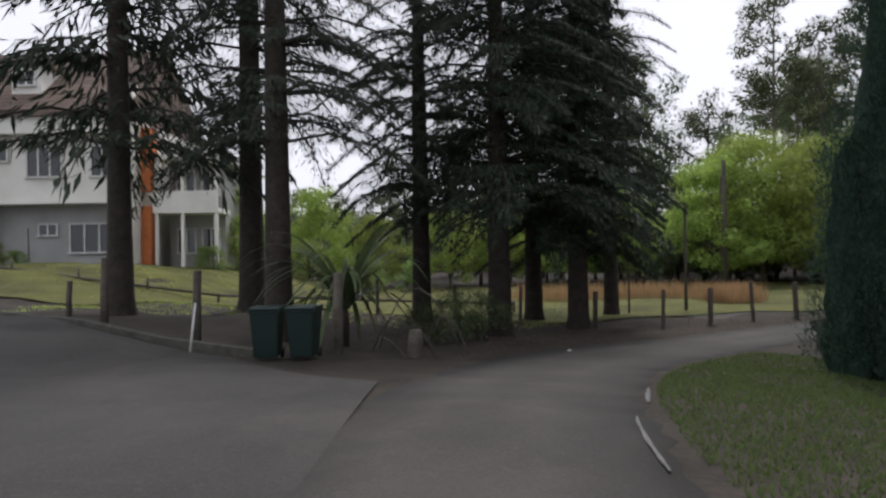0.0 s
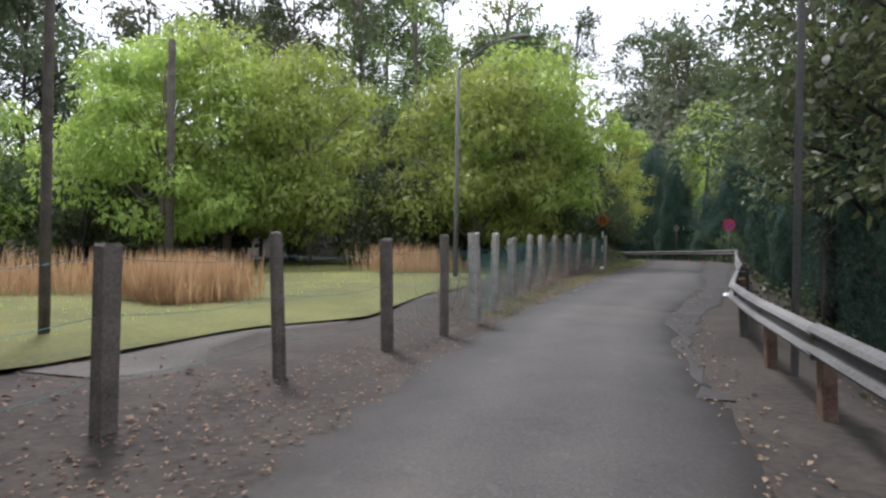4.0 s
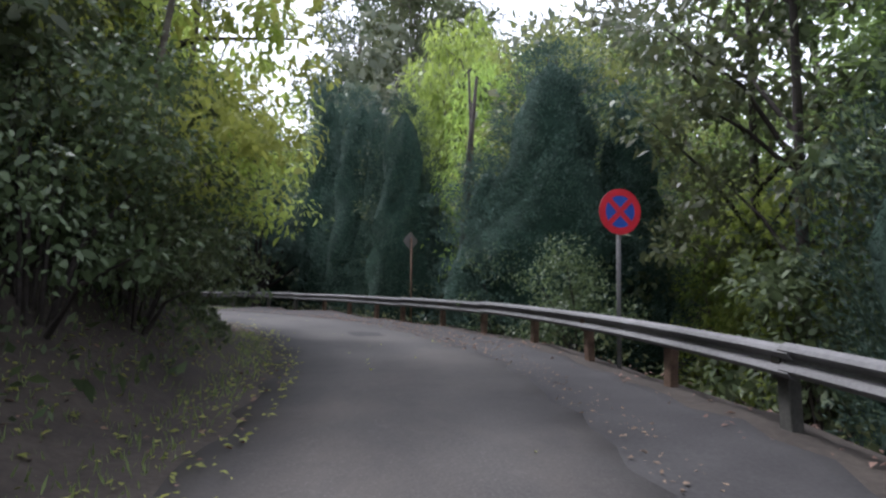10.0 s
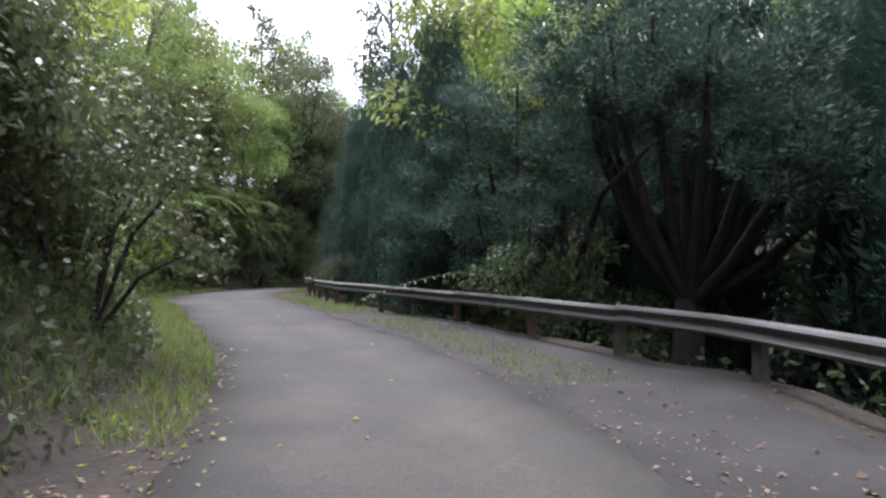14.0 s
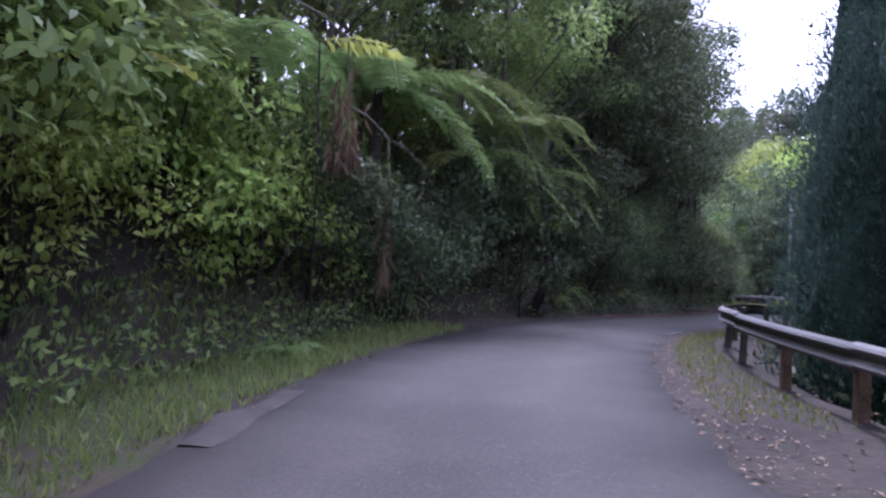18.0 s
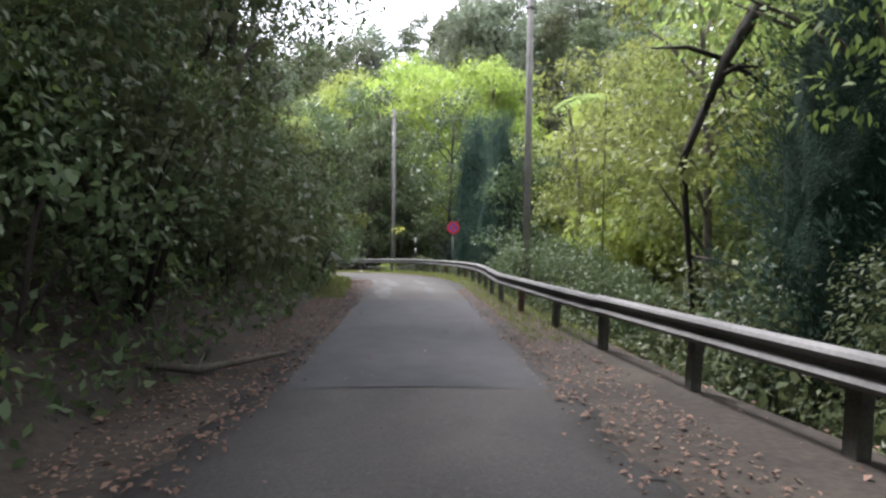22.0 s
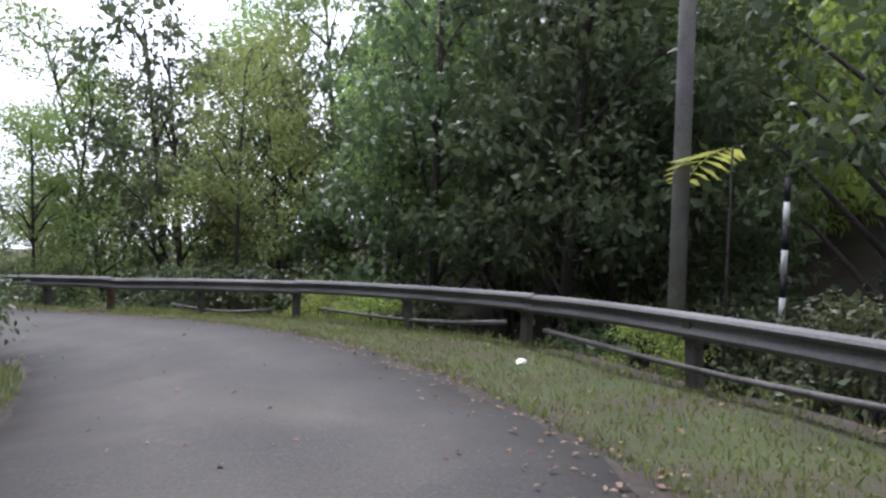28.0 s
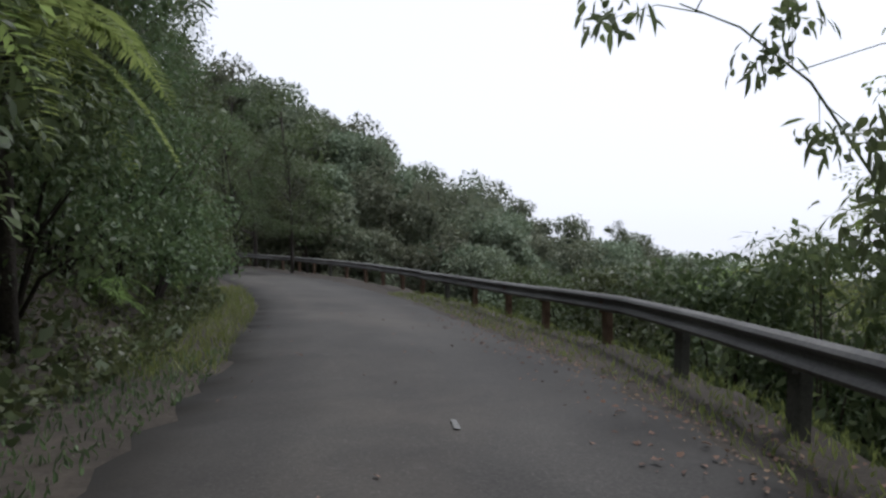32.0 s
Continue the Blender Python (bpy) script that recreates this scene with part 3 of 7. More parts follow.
def clump_leaves(rng, centres, radii, per, length, width, droop=0.5, flat=0.6, fill=30):
    """Clumps of leaves that look outwards and up, round a loose filling of broad inner leaves."""
    out, fine = [], length < 0.255
    for c, r in zip(centres, radii):
        n = max(6, int(per * (r / np.mean(radii)) ** 2))
        v = rng.normal(size=(n, 3))
        v /= np.linalg.norm(v, axis=1)[:, None]
        v[:, 2] += 0.25
        rad = r * rng.uniform(0.35, 1.0, n) ** 0.5
        base = c + v * rad[:, None] * np.array([1, 1, flat])
        way = v * 0.7 + rng.normal(size=(n, 3)) * 0.4 + np.array([0, 0, -droop])
        face = v * 0.6 + np.array([0, 0, 0.8]) + rng.normal(size=(n, 3)) * 0.45
        out.append(leaf_array(base, way, length * rng.uniform(0.6, 1.3, n), width * rng.uniform(0.6, 1.3, n), rng, True, face, fine))
        if fill:
            size = min(0.4 * r, 1.6 * length)
            v = rng.normal(size=(fill, 3)) * r * np.array([0.3, 0.3, 0.22])
            out.append(leaf_array(c + v, rng.normal(size=(fill, 3)), size * rng.uniform(0.6, 1.1, fill), size * rng.uniform(0.4, 0.6, fill), rng, fine=fine))
    return np.concatenate(out)


def broadleaf(seed, height, radius, crown_from, clumps, per, length, width, trunk_r, droop=0.5, limbs=10, lean=0.06, fill=26):
    """Trunk and limbs, and a crown of clumps of leaves with gaps between them."""
    rng = np.random.RandomState(seed)
    bend = rng.normal(size=2) * lean * height
    def stem(z):
        u = z / height
        return np.array([bend[0] * u * u, bend[1] * u * u, z])
    zs = np.linspace(-0.4, height * 0.92, 9)
    v, f = tube_lists([stem(max(z, 0)) + [0, 0, min(z, 0)] for z in zs], [trunk_r * (1.25 if i == 0 else 1 - 0.085 * i) for i in range(9)], 8)
    centres, radii = [], []
    for k in range(clumps):
        h = rng.uniform(crown_from, 1.0)
        spread = radius * math.sqrt(max(0.08, 1 - ((h - crown_from) / (1.02 - crown_from)) ** 2.2)) * (0.55 + 0.45 * min(1, (h - crown_from) / 0.15 + 0.35))
        a, q = rng.uniform(0, 2 * math.pi), spread * math.sqrt(rng.uniform(0.2, 1.0))
        c = stem(height * h) + np.array([q * math.cos(a), q * math.sin(a), rng.normal() * 0.2])
        centres.append(c)
        radii.append(radius * rng.uniform(0.2, 0.38))
        if k < limbs:
            z0 = max(height * crown_from * 0.75, height * h - q * 0.9)
            p0 = stem(z0)
            m = (p0 + c) / 2 + np.array([0, 0, 0.12 * q]) + rng.normal(size=3) * 0.12
            tube_lists([p0, m, c], [trunk_r * 0.42, trunk_r * 0.26, trunk_r * 0.08], 5, v, f, False)
    lv = clump_leaves(rng, centres, radii, per, length, width, droop, fill=fill)
    return from_lists("trunk", v, f, True), leaves_mesh("crown", lv)


def conifer(seed, height, radius, first, trunk_r, whorls=26, dense=2.0, big=0.62):
    """A dark conifer: straight trunk, whorls of drooping boughs hung with needle sprays."""
    rng = np.random.RandomState(seed)
    v, f = tube_lists([(0, 0, z) for z in (-0.5, 0.0, 0.5, 2, height * 0.4, height * 0.7, height)], [trunk_r * k for k in (1.7, 1.45, 1.12, 1, 0.8, 0.5, 0.08)], 10)
    base, way = [], []
    for w in range(whorls):
        u = w / (whorls - 1)
        z = first + (height - first) * u
        reach = radius * (1 - u) ** 0.7 + 0.3
        for k in range(5):
            a = rng.uniform(0, 2 * math.pi)
            r = reach * rng.uniform(0.6, 1.1)
            d = np.array([math.cos(a), math.sin(a), 0])
            pts = [np.array([0, 0, z]) + d * r * q + np.array([0, 0, 0.12 * r * math.sin(q * 2.2) - 0.42 * r * q * q]) for q in (0, 0.35, 0.7, 1.0)]
            tube_lists(pts, [0.045, 0.035, 0.022, 0.008], 4, v, f, False)
            n = int((150 * r / radius + 40) * dense)
            q = rng.uniform(0.12, 1.0, n)
            p = np.array([0, 0, z]) + d * (r * q)[:, None]
            p[:, 2] += 0.12 * r * np.sin(q * 2.2) - 0.42 * r * q * q
            across = np.array([-d[1], d[0], 0]) * rng.normal(size=(n, 1)) * 0.22 * r * (1.1 - q)[:, None]
            base.append(p + across)
            way.append(d * 0.5 + across * 1.2 + rng.normal(size=(n, 3)) * 0.25 + np.array([0, 0, -0.75]))
    base, way = np.concatenate(base), np.concatenate(way)
    lv = leaf_array(base, way, rng.uniform(0.14, 0.42, len(base)) * big, rng.uniform(0.025, 0.07, len(base)) * big, rng)
    return from_lists("trunk", v, f, True), leaves_mesh("crown", lv)


def cypress(seed, height, radius, n=58000, big=1.0, first=0.03, tops=1):
    """A dense dark cypress: puffs of fine upright sprays over several swelling spires."""
    rng = np.random.RandomState(seed)
    v, f = tube_lists([(0, 0, z) for z in (-0.6, 0, height * 0.3, height * 0.85)], [0.2, 0.16, 0.11, 0.02], 7)
    out, cv, cf = [], [], []
    lobes = [(0, 0, 1.0, 0.86)] + [(rng.normal() * radius * 0.33, rng.normal() * radius * 0.33, rng.uniform(0.5, 0.9), rng.uniform(0.42, 0.66)) for _ in range(4 + tops)]
    total = sum(q[2] * q[3] for q in lobes)
    for k, (lx, ly, lh, lr) in enumerate(lobes):
        def reach(u, a):
            prof = np.sqrt(np.clip(1 - u ** 2.6, 0, 1)) * (0.72 + 0.28 * np.sin(np.pi * np.clip(u * 1.6, 0, 1)))
            return radius * lr * prof * (1 + 0.16 * np.sin(a * 3 + u * 9 + seed + k) + 0.13 * np.sin(a * 5 - u * 17 + k) + 0.1 * np.sin(a * 9 + u * 31))
        tufts = int(n * lr * lh / total / 34)
        u, a = rng.uniform(0, 1, tufts) ** 0.95, rng.uniform(0, 2 * math.pi, tufts)
        r = reach(u, a) * rng.uniform(0.74, 1.06, tufts)
        c = np.stack([lx + r * np.cos(a), ly + r * np.sin(a), height * lh * (first + (1 - first) * u)], 1)
        outward = np.stack([np.cos(a), np.sin(a), 0.55 + 0.5 * u], 1)
        size = rng.uniform(0.14, 0.5, tufts)
        m = tufts * 34
        c, outward, size = (np.repeat(q, 34, axis=0) for q in (c, outward, size))
        puff = rng.normal(size=(m, 3))
        puff = puff / np.linalg.norm(puff, axis=1)[:, None] + outward * 0.5
        base = c + puff * (size * rng.uniform(0.3, 1.0, m))[:, None]
        way = puff * 0.7 + outward * 0.3 + np.array([0, 0, 0.35]) + rng.normal(size=(m, 3)) * 0.3
        face = puff + outward * 0.4 + rng.normal(size=(m, 3)) * 0.4
        out.append(leaf_array(base, way, rng.uniform(0.06, 0.13, m) * big, rng.uniform(0.018, 0.036, m) * big, rng, True, face))
        # Dark shell inside each spire, added to fill the crown with shade
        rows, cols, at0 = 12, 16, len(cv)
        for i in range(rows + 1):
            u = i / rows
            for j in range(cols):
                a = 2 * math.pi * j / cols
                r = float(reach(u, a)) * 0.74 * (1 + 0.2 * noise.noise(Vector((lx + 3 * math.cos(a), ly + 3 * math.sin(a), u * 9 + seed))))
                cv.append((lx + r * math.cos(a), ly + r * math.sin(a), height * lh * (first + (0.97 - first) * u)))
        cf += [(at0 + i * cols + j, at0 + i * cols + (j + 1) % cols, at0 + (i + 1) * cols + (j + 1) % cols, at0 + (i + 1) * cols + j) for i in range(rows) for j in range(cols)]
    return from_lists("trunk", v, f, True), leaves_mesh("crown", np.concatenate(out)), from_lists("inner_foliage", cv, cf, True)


def spreading_cypress(seed, height, radius):
    """An old cypress: bare limbs fanning up from a short trunk to flat pads of fine sprays."""
    rng = np.random.RandomState(seed)
    v, f = tube_lists([(0, 0, -0.8), (0, 0, 0.3), (0.05, 0, height * 0.24)], [0.36, 0.28, 0.22], 9)
    base, outward = [], []
    for k in range(15):
        a, tip = 2 * math.pi * k / 15 + rng.uniform(-0.2, 0.2), rng.uniform(0.5, 1.0)
        d = np.array([math.cos(a), math.sin(a), 0])
        q = radius * (1.15 - 0.75 * tip) * rng.uniform(0.8, 1.15)
        top = height * tip * 0.94
        pts = [(0.03 * k % 0.1, 0, height * 0.2), tuple(d * q * 0.45 + [0, 0, height * 0.2 + (top - height * 0.2) * 0.28]), tuple(d * q * 0.85 + [0, 0, height * 0.2 + (top - height * 0.2) * 0.66]), tuple(d * q + [0, 0, top])]
        tube_lists(pts, [0.12, 0.09, 0.055, 0.02], 6, v, f, False)
        for j in range(16):
            u = rng.uniform(0.5, 1.05)
            c = np.array(pts[2]) + (np.array(pts[3]) - pts[2]) * (u - 0.5) * 2 + rng.normal(size=3) * radius * np.array([0.2, 0.2, 0.1])
            base.append(c)
            outward.append(d * 0.5 + [0, 0, 0.8])
    base, outward = np.array(base), np.array(outward)
    m = 200
    size = np.repeat(rng.uniform(0.25, 0.6, len(base)), m)
    c, outward = np.repeat(base, m, axis=0), np.repeat(outward, m, axis=0)
    puff = rng.normal(size=(len(c), 3))
    puff = puff / np.linalg.norm(puff, axis=1)[:, None]
    puff[:, 2] *= 0.7
    lv = leaf_array(c + puff * (size * rng.uniform(0.2, 1.0, len(c)))[:, None], puff + outward * 0.6 + rng.normal(size=c.shape) * 0.3, rng.uniform(0.07, 0.16, len(c)), rng.uniform(0.022, 0.045, len(c)), rng, True, puff * 0.6 + outward + rng.normal(size=c.shape) * 0.4)
    return from_lists("trunk", v, f, True), leaves_mesh("crown", lv)


def frond_array(rng, root, a, length, rise, sag, pairs=22, leaflet=0.3, width=0.05):
    """One arching fern frond: leaflets in pairs along a curved rib."""
    q = np.linspace(0.08, 1, pairs)
    d = np.array([math.cos(a), math.sin(a), 0])
    rib = np.array(root) + d * (length * q)[:, None]
    rib[:, 2] += rise * q - sag * q * q
    across = np.array([-d[1], d[0], 0])
    size = leaflet * np.sin(np.pi * np.clip(q * 0.9 + 0.1, 0, 1)) ** 0.6 + 0.03
    out = []
    for side in (-1, 1):
        way = across * side + d * 0.4 + np.array([0, 0, -0.28]) + rng.normal(size=(pairs, 3)) * 0.06
        out.append(leaf_array(rib, way, size, np.full(pairs, width), rng, False))
    ribs = leaf_array(rib[:-1], np.diff(rib, axis=0), np.linalg.norm(np.diff(rib, axis=0), axis=1), np.full(pairs - 1, 0.02), rng, False)
    return np.concatenate(out + [ribs])


def tree_fern(seed, height, reach, fronds=16):
    rng = np.random.RandomState(seed)
    v, f = tube_lists([(0, 0, -0.4), (0.03, 0.02, height * 0.5), (0, 0, height)], [0.13, 0.1, 0.08], 7)
    out = []
    for k in range(fronds):
        a = 2 * math.pi * k / fronds + rng.uniform(-0.2, 0.2)
        low = k % 3 == 0
        out.append(frond_array(rng, (0, 0, height), a, reach * rng.uniform(0.75, 1.1), (0.15 if low else 0.75) * reach, (0.9 if low else 1.0) * reach, 46, reach * 0.2, reach * 0.022))
    return from_lists("trunk", v, f, True), leaves_mesh("fronds", np.concatenate(out))


def shrub(seed, height, radius, clumps, per, length, width, droop=0.5):
    rng = np.random.RandomState(seed)
    v, f, centres, radii = [], [], [], []
    for k in range(clumps):
        a, q, h = rng.uniform(0, 6.28), radius * math.sqrt(rng.uniform(0, 1)), height * rng.uniform(0.18, 1.0)
        q *= 1.1 - 0.5 * h / height
        c = np.array([q * math.cos(a), q * math.sin(a), h])
        centres.append(c)
        radii.append(radius * rng.uniform(0.28, 0.45))
        if k < 9:
            tube_lists([(0.1 * math.cos(a), 0.1 * math.sin(a), -0.3), c * [0.5, 0.5, 0.6], c], [0.035, 0.025, 0.008], 4, v, f, False)
    return from_lists("stems", v, f, True), leaves_mesh("leaves", clump_leaves(rng, centres, radii, per, length, width, droop))


KINDS = {}
FAR = {"mid": 7.6, "dark": 6.6, "bright": 27.0, "shrub": 5.4, "darkshrub": 4.7, "conifer": 9.0, "cypress": 8.5}


def kind(key, meshes, bark, leaf, name, label, category, names=("trunk", "crown")):
    meshes[0].materials.append(bark)
    meshes[1].materials.append(leaf)
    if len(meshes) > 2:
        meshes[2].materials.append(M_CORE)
    KINDS.setdefault(key, []).append((meshes, name, label, category, names))


def plant(key, x, y, scale=1.0, turn=None, sink=0.1, group="", which=None, z=None, tall=1.0, tilt=(0, 0)):
    choice = KINDS[key][RNG.randrange(len(KINDS[key])) if which is None else which % len(KINDS[key])]
    if key in FAR and abs(near_road([x], [y])[1][0]) > FAR[key]:
        choice = KINDS[key + "_far"][RNG.randrange(len(KINDS[key + "_far"]))]
    meshes, name, label, category, names = choice
    z = ground_at(x, y) - sink if z is None else z
    ob = new(name)
    ob.empty_display_size = 0.1
    turn = RNG.uniform(0, 360) if turn is None else turn
    ob.matrix_world = pose(x, y, z, tilt[0], tilt[1], turn) @ Matrix.Diagonal((scale, scale, scale * tall, 1))
    tagged(ob, label, category, group or category + "s along the road")
    for me, n in zip(meshes, names):
        p = new(n, me)
        p.parent = ob
    return ob


RNG = random.Random(5)


def plant_sd(key, s, d, scale=1.0, **more):
    p = at(s, d)
    return plant(key, p.x, p.y, scale, **more)


for i in range(2):
    kind("conifer_far", conifer(16 + i, 17 + 2 * i, 3.5, 4.0, 0.27, 20, 0.45, 1.6), M_BARK_DARK, L_CONIFER, "conifer_tree", "tall dark conifer with drooping needle-hung boughs", "conifer")
for i in range(3):
    kind("conifer", conifer(11 + i, 17 + 2 * i, 3.5 + 0.3 * i, 4.0 + 0.7 * i, 0.27 + 0.03 * i), M_BARK_DARK, L_CONIFER, "conifer_tree", "tall dark conifer with drooping needle-hung boughs", "conifer")
for i in range(2):
    kind("conifer_low", conifer(21 + i, 17 + 2 * i, 4.4, 3.6, 0.3, 32, 3.6, 0.64), M_BARK_DARK, L_CONIFER, "conifer_tree", "tall dark conifer with thick low drooping boughs", "conifer")
kind("conifer_skirted", conifer(24, 17, 3.1, 2.7, 0.32, 40, 4.6, 0.55), M_BARK_DARK, L_CONIFER, "conifer_tree", "tall dark conifer with dense boughs hanging near the ground", "conifer")
KINDS["conifer_open"] = KINDS["conifer"]
KINDS["conifer_low_far"], FAR["conifer_low"] = KINDS["conifer_low"], FAR["conifer"]
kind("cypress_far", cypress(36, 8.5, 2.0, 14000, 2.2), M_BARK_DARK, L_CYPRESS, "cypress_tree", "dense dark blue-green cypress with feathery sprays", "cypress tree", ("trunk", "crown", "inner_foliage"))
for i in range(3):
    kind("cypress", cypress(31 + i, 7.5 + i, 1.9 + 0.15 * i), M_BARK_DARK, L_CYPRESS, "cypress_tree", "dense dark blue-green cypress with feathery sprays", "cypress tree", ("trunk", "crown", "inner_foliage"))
for i in range(2):
    kind("spreading", spreading_cypress(41 + i, 7.6, 2.9), M_BARK_CYPRESS, L_CYPRESS, "cypress_tree", "old spreading cypress with bare fanning limbs", "cypress tree")
for i in range(3):
    kind("bright", broadleaf(51 + i, 8.0 + i * 0.6, 3.6, 0.18, 64, 190, 0.24, 0.068, 0.16, 0.9, 14), M_BARK_PALE, L_BRIGHT, "broadleaf_tree", "rounded fresh-green tree with drooping leaf clusters", "tree")
    kind("bright_far", broadleaf(251 + i, 8.0 + i * 0.6, 3.6, 0.18, 70, 110, 0.28, 0.12, 0.16, 0.9, 10), M_BARK_PALE, L_BRIGHT, "broadleaf_tree", "rounded fresh-green tree with drooping leaf clusters", "tree")
for i in range(4):
    kind("mid", broadleaf(61 + i, 11 + i, 3.1, 0.42, 52, 110, 0.18, 0.075, 0.13 + 0.02 * i, 0.5, 16, 0.09, 4), M_BARK_PALE, L_MID, "forest_tree", "slender forest tree with mid-green leaf clumps and gaps", "tree")
    kind("mid_far", broadleaf(261 + i, 11 + i, 3.1, 0.42, 46, 60, 0.25, 0.11, 0.13 + 0.02 * i, 0.5, 12, 0.09, 5), M_BARK_PALE, L_MID, "forest_tree", "slender forest tree with mid-green leaf clumps and gaps", "tree")
for i in range(3):
    kind("dark", broadleaf(71 + i, 12 + 1.5 * i, 3.4, 0.3, 56, 130, 0.15, 0.065, 0.17, 0.4, 16, 0.07), M_BARK_DARK, L_DARK, "forest_tree", "shady forest tree with dense dark-green crown", "tree")
    kind("dark_far", broadleaf(271 + i, 12 + 1.5 * i, 3.4, 0.3, 52, 60, 0.26, 0.115, 0.17, 0.4, 12, 0.07), M_BARK_DARK, L_DARK, "forest_tree", "shady forest tree with dense dark-green crown", "tree")
for i in range(3):
    kind("valley", broadleaf(161 + i, 16 + 1.5 * i, 3.4, 0.38, 66, 105, 0.19, 0.08, 0.15, 0.4, 16, 0.08, 9), M_BARK_DARK, L_MID, "forest_tree", "slender dark-stemmed tree with a lacy green crown", "tree")
for i in range(2):
    kind("yellow", broadleaf(81 + i, 8.5 + i, 2.9, 0.2, 55, 85, 0.18, 0.075, 0.11, 0.8, 12, 0.1), M_BARK_PALE, L_YELLOW, "roadside_tree", "light roadside tree with yellow-green leaves", "tree")
for i in range(2):
    kind("tall", broadleaf(91 + i, 21 + 2 * i, 3.2, 0.55, 48, 60, 0.36, 0.17, 0.2, 0.3, 12, 0.03), M_BARK_PALE, L_DARK, "tall_tree", "very tall forest tree with a high open crown", "tree")
for i in range(3):
    kind("hill", broadleaf(101 + i, 11 + i, 4.0, 0.25, 44, 62, 0.46, 0.24, 0.22, 0.3, 6, 0.06), M_BARK_DARK, L_HILL, "hillside_tree", "tree of the wooded hillside, its dull green paled by painted haze", "tree")
for i in range(3):
    kind("shrub", shrub(111 + i, 2.3, 1.5, 28, 110, 0.095, 0.042, 0.5), M_BARK_DARK, L_MID, "shrub", "mid-green leafy shrub on the roadside bank", "shrub", ("woody_base", "foliage"))
    kind("shrub_far", shrub(211 + i, 2.3, 1.5, 26, 70, 0.15, 0.068, 0.5), M_BARK_DARK, L_MID, "shrub", "mid-green leafy shrub on the roadside bank", "shrub", ("woody_base", "foliage"))
for i in range(3):
    kind("lightshrub", shrub(311 + i, 2.3, 1.5, 28, 110, 0.09, 0.034, 0.7), M_BARK_DARK, L_BRIGHT, "shrub", "light yellow-green leafy shrub on the bank", "shrub", ("woody_base", "foliage"))
for i in range(3):
    kind("darkshrub", shrub(121 + i, 2.8, 1.7, 30, 120, 0.09, 0.04, 0.6), M_BARK_DARK, L_DARK, "shrub", "dark shaded shrub overhanging the bank", "shrub", ("woody_base", "foliage"))
    kind("darkshrub_far", shrub(221 + i, 2.8, 1.7, 28, 70, 0.15, 0.068, 0.5), M_BARK_DARK, L_DARK, "shrub", "dark shaded shrub overhanging the bank", "shrub", ("woody_base", "foliage"))
for i in range(2):
    kind("treefern", tree_fern(131 + i, 2.6 + i, 2.0), M_BARK_DARK, L_FERN, "tree_fern", "tree fern with arching feathery fronds", "fern", ("trunk", "fronds"))
kind("fern", tree_fern(141, 0.3, 1.1, 13), M_BARK_DARK, L_FERN, "fern", "low green fern on the bank", "fern", ("rootstock", "fronds"))
for i in range(2):
    kind("bamboo", shrub(151 + i, 4.2, 1.8, 34, 60, 0.26, 0.035, 1.0), M_BARK_PALE, L_BAMBOO, "bamboo_clump", "green bamboo clump with narrow drooping leaves", "bamboo", ("culm_base", "foliage"))

HEIGHTS = {"bright": 8.6, "mid": 12.5, "dark": 13.5, "tall": 22.0, "hill": 12.0, "yellow": 9.0, "valley": 17.5}


def plant_top(key, x, y, top, group, slim=1.0):
    """A tree whose crown reaches the given height above the datum."""
    h = max(4.0, top - ground_at(x, y))
    scale = h / HEIGHTS[key]
    return plant(key, x, y, scale * slim, tall=1 / slim, group=group)


# conifers by the junction
for x, y, sc, w in ((1.6, 17.8, 1.05, 0), (3.4, 23.5, 1.05, 0), (-3.85, 14.5, 1.0, 1), (-6.0, 19.5, 1.15, 2), (-9.1, 17.5, 1.2, 2), (-0.7, 19.9, 0.95, 1), (4.4, 20.35, 1.0, 1), (6.6, 24.5, 0.85, 2)):
    plant("conifer_skirted" if x == 4.4 else "conifer_low" if x > 1 and y != 24.5 else "conifer_open" if y == 19.5 else "conifer", x, y, sc, which=w, group="conifers by the junction", sink=0.15)
plant("cypress", 7.5, 10.2, 0.6, tall=1.9, which=0, group="cypresses beside the junction lawn")
# Last two stand out of view, added to shade asphalt and lawn
for s, d, sc in ((8.5, 8.6, 0.95), (12.5, 8.0, 1.0), (4.0, 8.5, 1.0), (-1.0, 8.0, 1.05)):
    plant_sd("conifer", s, d, sc, group="conifers beside the junction lawn")
for s, d, sc in ((27, 5.2, 1.0), (31, 6.5, 1.1), (34, 5.0, 0.9), (37, 8.0, 1.1), (24.5, 7.5, 1.1)):
    plant_sd("conifer", s, d + 1.5, sc, group="conifers behind the guardrail")
for s, d, sc in ((26.2, 5.0, 0.9), (29.2, 4.7, 0.88), (32.0, 4.5, 0.85), (34.6, 4.1, 0.92), (36.2, 4.2, 0.92), (30.5, 7.5, 1.0), (34.0, 8.0, 1.0)):
    plant_sd("dark", s, d, sc, group="shady trees behind the guardrail")
for s, d, sc in ((41.6, 7.0, 0.85), (42.6, 8.8, 0.9)):
    plant_sd("mid", s, d, sc, group="light trees behind the guardrail")
